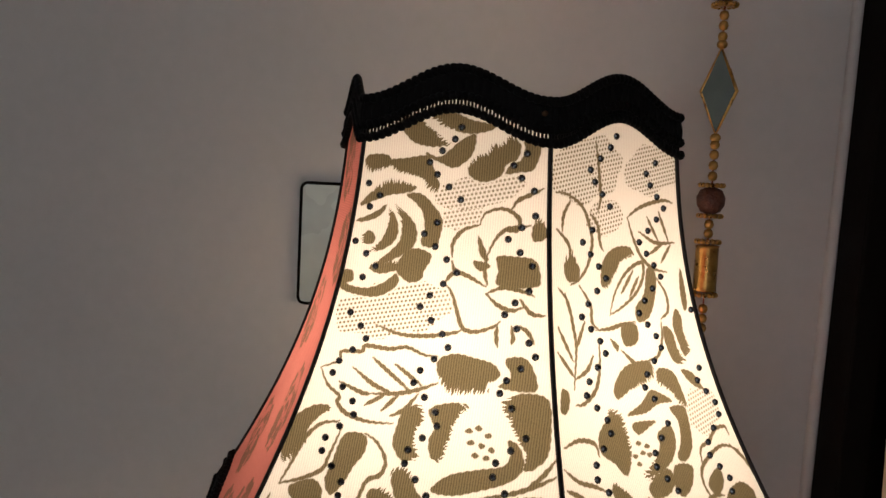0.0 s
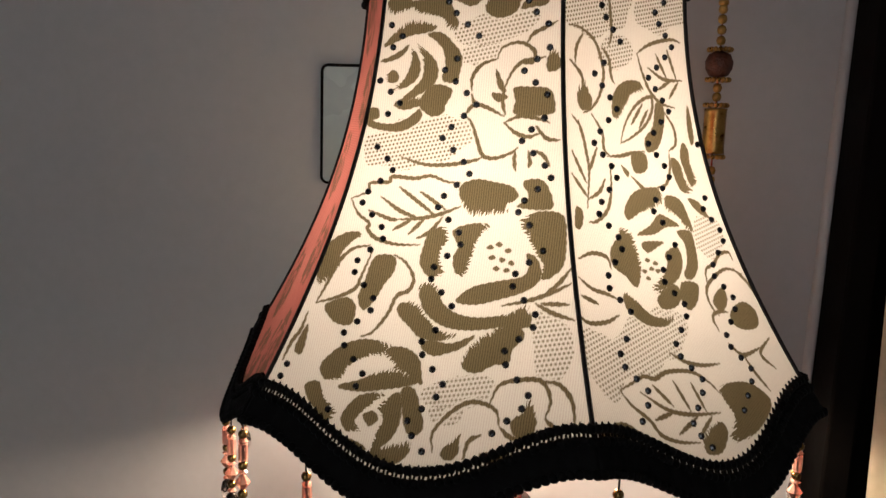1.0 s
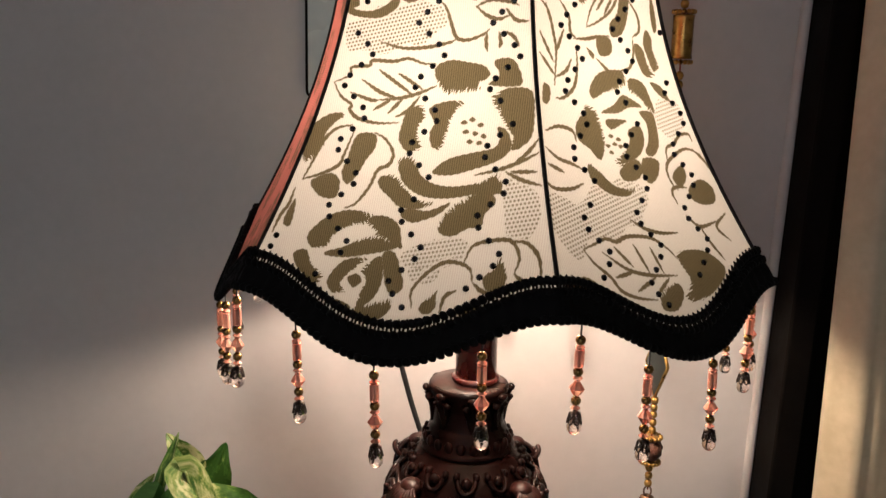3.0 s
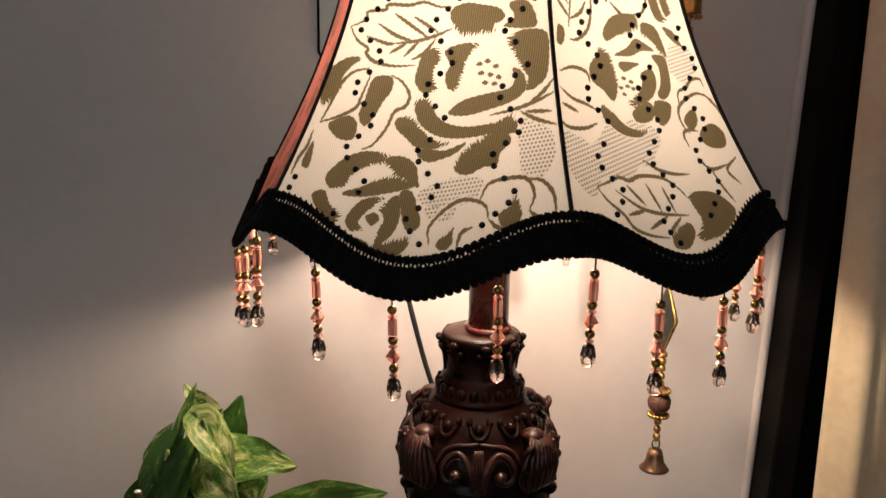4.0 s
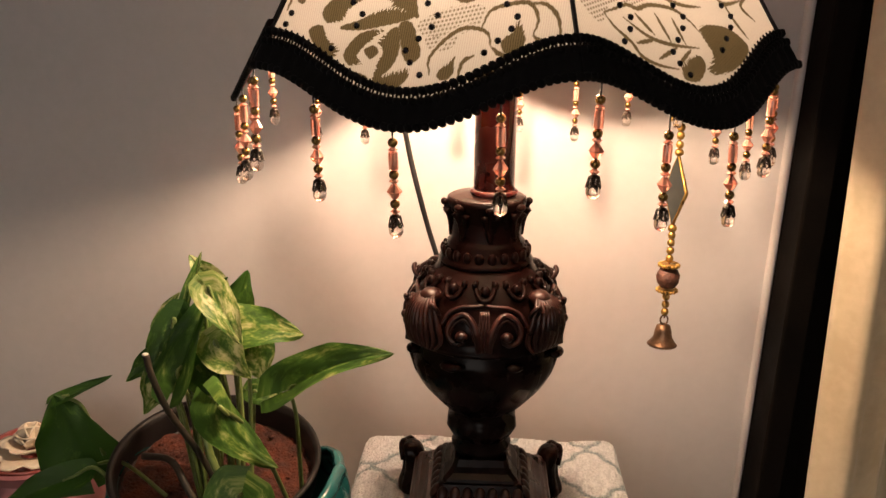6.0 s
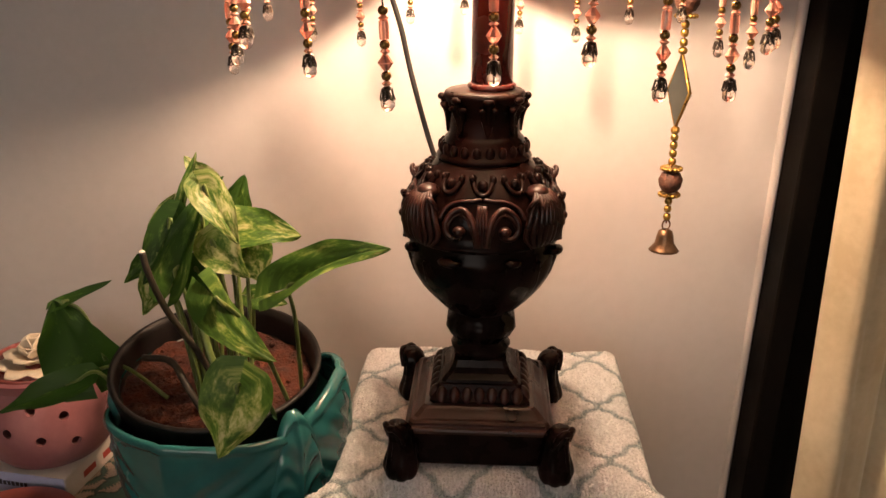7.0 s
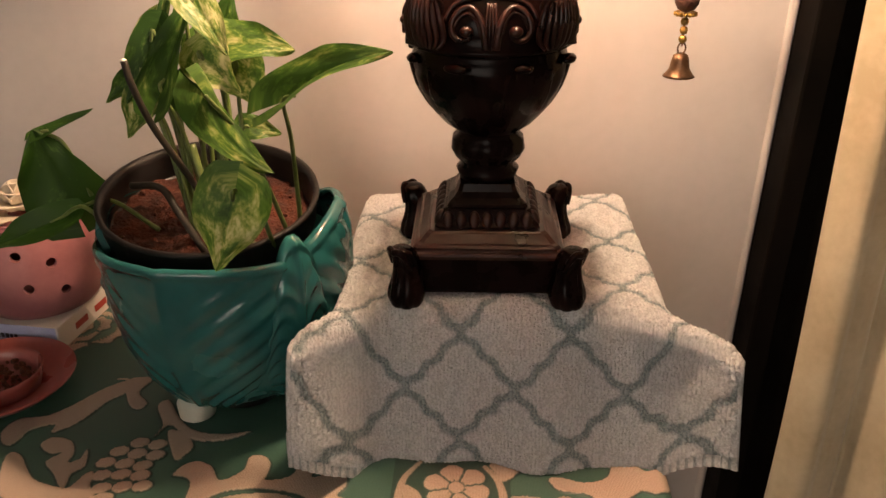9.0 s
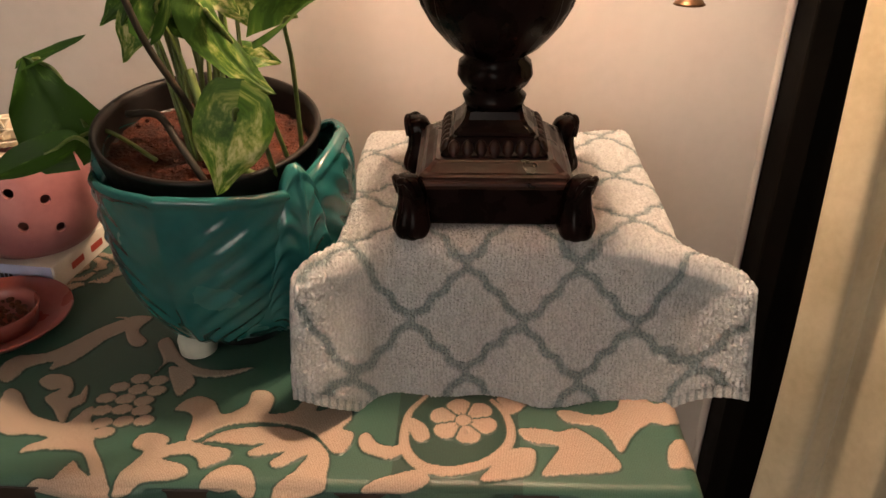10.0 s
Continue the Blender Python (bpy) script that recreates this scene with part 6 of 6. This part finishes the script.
    for z in (1.4060, 1.4130, 1.4200, 1.4265):
        put("gold_bead", bead, GOLD, z)
    for z in (1.4960, 1.5030, 1.5095):
        put("gold_bead", bead, GOLD, z)
    put("bead_ring", ringm, GOLD, 1.5160)
    put("seed_bead", seed, RUDRAKSHA, 1.5270)
    put("bead_ring", ringm, GOLD, 1.5380)
    return t


hanging_string()

# ---- planter, inner pot and plant ----
PX, PY = -0.187, 0.455


def planter():
    t = thing("planter", "glossy teal ceramic planter shaped of ribbed overlapping leaves", "planter", at=(PX, PY, TOP))
    body = [(0.030, 0.014), (0.050, 0.016), (0.064, 0.026), (0.076, 0.045), (0.083, 0.068), (0.086, 0.090), (0.086, 0.108), (0.084, 0.122),
            (0.081, 0.122), (0.082, 0.090), (0.074, 0.050), (0.045, 0.022), (0.020, 0.020)]
    part("bowl", lathe([(r * 0.97, z) for r, z in body], 72), TEAL, t)
    # Added black ring: stands for the shade in the gap under the bowl.
    part("gap_ring", lathe([(0.030, 0.0), (0.034, 0.001), (0.033, 0.012), (0.030, 0.015)], 40), NURSERY, t, "black ring for the shaded gap under the bowl")
    peg = finish(lathe([(0.011, 0.0), (0.0135, 0.002), (0.0140, 0.012), (0.0120, 0.018)], 20), "peg_foot")
    for a in (238, 358, 118):
        part("peg_foot", peg, PALE_CERAMIC, t, "pale unglazed peg").location = (0.048 * math.cos(radians(a)), 0.048 * math.sin(radians(a)), 0.0005)
    # (direction, half width in degrees, height at the middle, shoulder droop, flare)
    for a0, half, high, droop, flare in ((258, 54, 0.148, 0.006, 0.002), (318, 19, 0.156, 0.085, 0.002), (4, 40, 0.158, 0.016, 0.002), (92, 48, 0.158, 0.018, 0.003), (172, 44, 0.156, 0.012, 0.002)):
        def f(u, v, a0=a0, half=half, high=high, droop=droop, flare=flare):
            s = 2 * u - 1
            z = 0.020 + (high - droop * abs(s) ** 2.2 - 0.020) * v
            r = float(np.interp(z, [0.016, 0.026, 0.045, 0.068, 0.090, 0.108, 0.125, 0.17], [0.050, 0.063, 0.0745, 0.0815, 0.0850, 0.0862, 0.0862, 0.084]))
            taper = 0.35 + 0.65 * math.sin(min(1, v * 1.25 + 0.12) * math.pi / 2)
            rib = (0.0014 if s > 0 or a0 != 258 else 0.0005) * math.sin((v * 7.0 - abs(s) * 3.4) * 2 * math.pi) * min(1, abs(s) * 3) * min(1, (1 - abs(s)) * 5) * min(1, 5 * (1 - v))
            mid = 0.002 * math.exp(-(s / 0.06) ** 2)
            r += 0.0025 + rib + mid + flare * v ** 4 - 0.004 * abs(s) ** 4 + (0.003 * math.sin(math.pi * min(1, max(0, (v - 0.93) / 0.07))) if v > 0.93 else 0) - (0.0 if a0 == 258 else 0.009 * max(0.0, (v - 0.82) / 0.18) ** 2)
            a = radians(a0 + half * s * taper)
            return (r * math.cos(a), r * math.sin(a), z)
        ob = part("leaf_petal", sheet(f, 44, 60), TEAL, t)
        mod = ob.modifiers.new("thickness", "SOLIDIFY")
        mod.thickness, mod.offset = 0.0045, -1
    return t


planter()


def inner_pot():
    t = thing("nursery_pot", "black plastic nursery pot filled with red soil", "flower pot")
    t.matrix_basis = Matrix.Translation((-0.1945, 0.4535, 0.912)) @ Matrix.Rotation(radians(9.5), 4, "X") @ Matrix.Rotation(radians(3), 4, "Y")
    part("pot_wall", lathe([(0.052, -0.128), (0.062, -0.060), (0.069, -0.020), (0.0735, -0.020), (0.0755, -0.002), (0.0770, 0.0), (0.0765, 0.002), (0.0735, 0.002), (0.0715, -0.004), (0.0690, -0.030), (0.060, -0.075)], 64, cap=False), NURSERY, t)
    rng = random.Random(3)

    def f(u, v):
        a, r = 2 * math.pi * u, 0.0705 * v
        p = Vector((r * math.cos(a), r * math.sin(a), 0))
        p.z = -0.020 + 0.004 * noise.noise(p * 60) + 0.0022 * noise.noise(p * 220) + 0.003 * (1 - v)
        return p
    part("soil", sheet(f, 96, 40, close_u=True), SOIL, t, "dry red soil")
    for _ in range(60):
        a, r = rng.uniform(0, 6.28), 0.066 * math.sqrt(rng.random())
        s = rng.uniform(0.0008, 0.0024)
        part("soil_crumb", ball((r * math.cos(a), r * math.sin(a), -0.0185), (s, s * rng.uniform(0.7, 1.2), s * 0.8), u=7, v=5), SOIL, t)
    return t


inner_pot()


def leaf_mesh(length, width, cup=0.25, arch=0.2, wave=0.05):
    """A heart-shaped leaf from its stalk at the origin to its tip on +x, face up: cupped along the midrib, arched, with a waved rim and a drawn-out tip."""
    def f(u, v):
        s, t = 2 * u - 1, v
        w = width * (math.sin(math.pi * t ** 0.50) ** 0.62 * (1 - 0.30 * t ** 2) if 0 < t < 1 else 0) * (1 - 0.16 * math.sin(math.pi * min(1, max(0, (t - 0.55) / 0.45))))
        lobe = -0.34 * length * abs(s) ** 1.6 * math.exp(-t * 4.0)
        z = cup * w * abs(s) ** 1.4 + arch * length * 4 * t * (1 - t) * 0.5 + wave * width * math.sin(8 * t + 2.2 * s) * abs(s) ** 2
        z -= 0.022 * length * math.exp(-(s / 0.09) ** 2) * math.sin(math.pi * t)
        return (length * t + lobe, s * w + 0.05 * length * math.sin(math.pi * t) * wave, z)
    return finish(sheet(f, 22, 30), "leaf")


def pothos():
    t = thing("pothos_plant", "variegated golden pothos with heart-shaped green and cream leaves", "plant", at=(0, 0, 0))
    root = Vector((-0.19, 0.447, 0.890))

    # stalk end, leaf tip, direction the face looks, half width, cream, cup, arch, stem foot
    leaves = [
        ((-0.1266, 0.415, 0.9903), (-0.056, 0.401, 1.0247), (0.05, -0.55, 0.83), 0.0185, -0.02, 0.35, 0.22, (-0.128, 0.440, 0.895)),
        ((-0.1372, 0.330, 0.9651), (-0.1508, 0.321, 0.9198), (0.05, -0.88, 0.45), 0.0215, 0.06, 0.06, 0.05, (-0.140, 0.412, 0.888)),
        ((-0.1505, 0.345, 1.0120), (-0.1231, 0.362, 0.963), (0.50, -0.45, 0.74), 0.0170, 0.00, -0.10, -0.30, (-0.132, 0.425, 0.890)),
        ((-0.1771, 0.450, 1.0169), (-0.1245, 0.452, 1.0139), (0.0, -0.62, 0.78), 0.0205, 0.05, 0.15, 0.14, (-0.170, 0.440, 0.895)),
        ((-0.1896, 0.500, 1.0064), (-0.1789, 0.510, 1.0416), (0.1, -0.95, -0.1), 0.0150, -0.14, 0.15, 0.0, (-0.178, 0.470, 0.900)),
        ((-0.1840, 0.435, 1.0508), (-0.1616, 0.428, 1.0153), (0.45, -0.80, 0.35), 0.0130, 0.12, 0.20, 0.10, (-0.175, 0.435, 0.892)),
        ((-0.1807, 0.430, 1.0151), (-0.1555, 0.424, 0.9927), (0.20, -0.95, 0.15), 0.0150, 0.13, 0.20, 0.05, (-0.170, 0.435, 0.890)),
        ((-0.1659, 0.455, 1.0051), (-0.1536, 0.452, 0.9767), (0.2, -0.95, 0.1), 0.0180, 0.09, 0.15, 0.0, (-0.165, 0.440, 0.890)),
        ((-0.2024, 0.415, 0.9967), (-0.1866, 0.450, 1.0489), (-0.40, -0.88, 0.15), 0.0155, -0.07, 0.35, 0.05, (-0.185, 0.425, 0.895)),
        ((-0.1929, 0.450, 1.0409), (-0.1743, 0.448, 1.0570), (0.4, -0.86, 0.3), 0.0050, -0.04, 0.40, 0.10, (-0.188, 0.432, 0.895)),
        ((-0.2082, 0.440, 1.0215), (-0.1968, 0.462, 1.0703), (-0.45, -0.86, 0.1), 0.0075, 0.06, 0.50, -0.05, (-0.195, 0.430, 0.895)),
        ((-0.1905, 0.466, 1.0440), (-0.2088, 0.470, 1.0653), (0.25, -0.90, 0.3), 0.0105, 0.11, 0.25, 0.10, (-0.185, 0.455, 0.900)),
        ((-0.2248, 0.450, 1.0193), (-0.2118, 0.455, 1.0425), (-0.35, -0.9, 0.2), 0.0070, 0.10, 0.30, 0.1, (-0.20, 0.445, 0.900)),
        ((-0.2107, 0.440, 1.0267), (-0.2300, 0.425, 0.9854), (-0.1, -0.92, 0.3), 0.0125, -0.10, 0.25, 0.05, (-0.20, 0.435, 0.895)),
        ((-0.2266, 0.440, 1.0007), (-0.2456, 0.430, 0.9844), (-0.2, -0.95, 0.1), 0.0085, -0.06, 0.3, 0.05, (-0.20, 0.430, 0.895)),
        ((-0.2176, 0.430, 0.9949), (-0.2330, 0.425, 0.9622), (0.0, -0.98, 0.1), 0.0125, 0.06, 0.2, 0.0, (-0.198, 0.430, 0.895)),
        ((-0.1976, 0.440, 0.9917), (-0.1752, 0.430, 0.9742), (0.2, -0.95, 0.0), 0.0140, -0.16, 0.2, 0.05, (-0.188, 0.445, 0.895)),
        ((-0.1913, 0.475, 1.0140), (-0.2092, 0.470, 1.0024), (0.0, -0.95, 0.2), 0.0120, 0.07, 0.2, 0.05, (-0.195, 0.465, 0.900)),
        ((-0.1836, 0.460, 1.0044), (-0.1967, 0.455, 0.9802), (0.1, -0.95, 0.1), 0.0115, 0.08, 0.2, 0.1, (-0.205, 0.46, 0.895)),
        ((-0.300, 0.464, 0.895), (-0.317, 0.463, 0.956), (0.10, -0.97, 0.2), 0.034, -0.15, 0.08, 0.0, (-0.225, 0.43, 0.895)),
        ((-0.306, 0.454, 0.892), (-0.366, 0.445, 0.868), (-0.20, -0.75, 0.6), 0.013, -0.15, 0.3, 0.05, (-0.262, 0.44, 0.888)),
        ((-0.312, 0.466, 0.952), (-0.276, 0.474, 0.968), (0.1, -0.5, 0.85), 0.006, -0.15, 0.5, -0.1, (-0.285, 0.465, 0.905)),
        ((-0.174, 0.490, 0.950), (-0.148, 0.492, 0.944), (0.0, -0.8, 0.5), 0.010, 0.03, 0.2, 0.1, (-0.175, 0.48, 0.900)),
    ]
    for base, tip, face, half, cream, cup, arch, foot in leaves:
        b, e = Vector(base), Vector(tip)
        d = e - b
        length = d.length
        x = d.normalized()
        z = Vector(face)
        z = (z - x * z.dot(x)).normalized()
        y = z.cross(x)
        m = Matrix((x, y, z)).transposed().to_4x4()
        m.translation = b
        ob = part("leaf", leaf_mesh(length, half, cup, arch, 0.16), LEAF, t)
        ob.matrix_basis = m
        ob["cream"] = cream + 0.02
        f = Vector(foot)
        mid = f.lerp(b, 0.55) + Vector((0, 0.004, 0.012))
        stem = part("stem", tube(spline([f, mid, b, b + x * length * 0.12], 7), lambda q: 0.0017 - 0.0006 * q, 7), STEM, t)
    part("cut_stem", tube(spline([(-0.178, 0.425, 0.892), (-0.192, 0.418, 0.935), (-0.2065, 0.405, 0.9755), (-0.2135, 0.400, 1.003), (-0.2163, 0.400, 1.0190)], 7), 0.0023, 8), WOODY, t, "dark cut stem with a pale end")
    part("cut_end", ball((-0.2166, 0.400, 1.0192), (0.0022, 0.0022, 0.0010), u=10, v=6), PALE_CERAMIC, t)
    part("woody_stem", tube(spline([(-0.182, 0.400, 0.889), (-0.200, 0.408, 0.916), (-0.215, 0.420, 0.930), (-0.238, 0.428, 0.928)], 7), 0.0025, 8), WOODY, t)
    part("woody_stem", tube(spline([(-0.146, 0.412, 0.889), (-0.165, 0.408, 0.902), (-0.182, 0.412, 0.935), (-0.190, 0.42, 0.96)], 7), 0.0028, 8), STEM, t)
    return t


pothos()


# ---- burner, packet, rose, saucer ----
def pierced(profile, holes, n=64):
    """A turned wall with round holes cut through it."""
    shell = new("shell", finish(lathe(profile, n, cap=False), "burner_wall"))
    cut = bmesh.new()
    for a, z, r in holes:
        d = Vector((math.cos(radians(a)), math.sin(radians(a)), 0))
        bmesh.ops.create_cone(cut, cap_ends=True, segments=14, radius1=r, radius2=r, depth=0.05,
                              matrix=Matrix.Translation(d * 0.05 + Vector((0, 0, z))) @ d.to_track_quat("Z", "Y").to_matrix().to_4x4())
    cutter = new("cutter", finish(cut, "cutter"))
    mod = shell.modifiers.new("holes", "BOOLEAN")
    mod.operation, mod.object, mod.solver = "DIFFERENCE", cutter, "EXACT"
    dg = bpy.context.evaluated_depsgraph_get()
    me = bpy.data.meshes.new_from_object(shell.evaluated_get(dg))
    me.name = "burner_wall"
    bpy.data.objects.remove(cutter)
    bpy.data.objects.remove(shell)
    return me


BX, BY = -0.386, 0.545


def burner():
    t = thing("oil_burner", "round pink ceramic tealight burner pierced with small holes", "oil burner", at=(BX, BY, TOP + 0.024))
    wall = [(0.034, 0.0), (0.044, 0.003), (0.053, 0.014), (0.0565, 0.030), (0.055, 0.048), (0.050, 0.066), (0.046, 0.076), (0.048, 0.080), (0.050, 0.086), (0.047, 0.088),
            (0.043, 0.078), (0.046, 0.064), (0.051, 0.046), (0.0525, 0.030), (0.049, 0.016), (0.040, 0.006), (0.034, 0.0)]
    me = pierced(wall, [(262, 0.045, 0.0042), (290, 0.037, 0.0042), (235, 0.062, 0.0042), (284, 0.064, 0.0042), (235, 0.027, 0.0040), (312, 0.055, 0.0042), (318, 0.030, 0.0042), (205, 0.045, 0.0042)])
    part("burner_wall", sharp(me), PINK_CLAY, t)
    part("burner_base", lathe([(0.034, 0.0005), (0.040, 0.005), (0.010, 0.006)], 40), PINK_CLAY, t)
    part("oil_dish", lathe([(0.006, 0.070), (0.030, 0.072), (0.042, 0.084), (0.0445, 0.0885), (0.043, 0.089), (0.030, 0.077), (0.005, 0.074)], 48), SAUCER, t, "dark pink dish")
    return t


burner()


def cream_rose():
    t = thing("cream_rose", "cream rose-shaped wax blossom lying on the burner's dish", "wax rose", at=(BX - 0.001, BY - 0.003, TOP + 0.024 + 0.0805))
    rng = random.Random(5)
    for ring, (n, r, h, tilt) in enumerate(((7, 0.030, 0.004, 0.95), (6, 0.022, 0.009, 0.7), (5, 0.014, 0.014, 0.45), (4, 0.007, 0.018, 0.2))):
        for k in range(n):
            a = 2 * math.pi * (k + 0.4 * ring) / n + rng.uniform(-0.1, 0.1)

            def f(u, v, a=a, r=r, h=h, tilt=tilt):
                s = (2 * u - 1)
                w = 0.016 * math.sin(math.pi * (0.25 + 0.65 * v)) * (1 - 0.1 * ring)
                out = r * 0.35 + r * 0.75 * v * tilt + 0.006 * (v ** 3) * tilt
                up = h + 0.016 * v * (1.15 - tilt * 0.7) - 0.003 * v ** 4
                c, q = math.cos(a), math.sin(a)
                lat = s * w
                out2 = out - 0.35 * lat * lat / 0.016
                return (c * out2 - q * lat, q * out2 + c * lat, up)
            petal = part("petal", sheet(f, 8, 7), CREAM_ROSE, t)
            mod = petal.modifiers.new("thickness", "SOLIDIFY")
            mod.thickness = 0.0012
    return t


cream_rose()


def packet():
    t = thing("packet", "small white card packet with a lavender label and red print", "packet")
    t.matrix_basis = pose(-0.386, 0.545, TOP + 0.001, 0, 0, -8)
    part("carton", block((-0.040, -0.046, 0), (0.040, 0.046, 0.0225), 0.0012), CARD, t, smooth=False)
    part("label_panel", block((-0.038, -0.0468, 0.003), (0.0385, -0.0462, 0.0225)), LAVENDER, t, "lavender label", smooth=False)
    x = -0.026
    for w in (0.0035, 0.003, 0.0028, 0.003, 0.003, 0.0028, 0.003):
        part("print_bar", block((x, -0.0472, 0.0098), (x + w, -0.0469, 0.0150 if w > 0.0032 else 0.0138)), INK, t, smooth=False)
        x += w + 0.0012
    part("print_bar", block((0.014, -0.0472, 0.0105), (0.021, -0.0469, 0.0128)), INK, t, smooth=False)
    for y in (-0.022, 0.008):
        part("print_bar", block((0.0402, y, 0.0075), (0.0406, y + 0.018, 0.0135)), RED_INK, t, smooth=False)
    return t


packet()


def saucer():
    t = thing("saucer", "pink glazed saucer holding a small cup of brown potpourri", "saucer", at=(-0.374, 0.436, TOP + 0.0005))
    part("plate", lathe([(0.028, 0.0), (0.032, 0.001), (0.046, 0.007), (0.0560, 0.0145), (0.0572, 0.0155), (0.0560, 0.0165), (0.044, 0.010), (0.030, 0.005), (0.010, 0.0045)], 64), SAUCER, t)
    part("cup", lathe([(0.026, 0.0046), (0.0300, 0.006), (0.0325, 0.016), (0.0335, 0.0205), (0.0325, 0.0212), (0.0305, 0.016), (0.028, 0.009), (0.010, 0.008)], 48), SAUCER, t)
    rng = random.Random(11)
    bm = bmesh.new()
    for _ in range(130):
        a, r = rng.uniform(0, 6.28), 0.027 * math.sqrt(rng.random())
        s = rng.uniform(0.0012, 0.0032)
        ball((r * math.cos(a), r * math.sin(a), 0.0095 + rng.uniform(0, 0.003)), (s, s * rng.uniform(0.5, 1), s * 0.6), bm, 6, 5, pose(0, 0, 0, rng.uniform(0, 90), rng.uniform(0, 90), rng.uniform(0, 180)))
    part("potpourri", bm, POTPOURRI, t, "brown dried potpourri", smooth=False)
    return t


saucer()
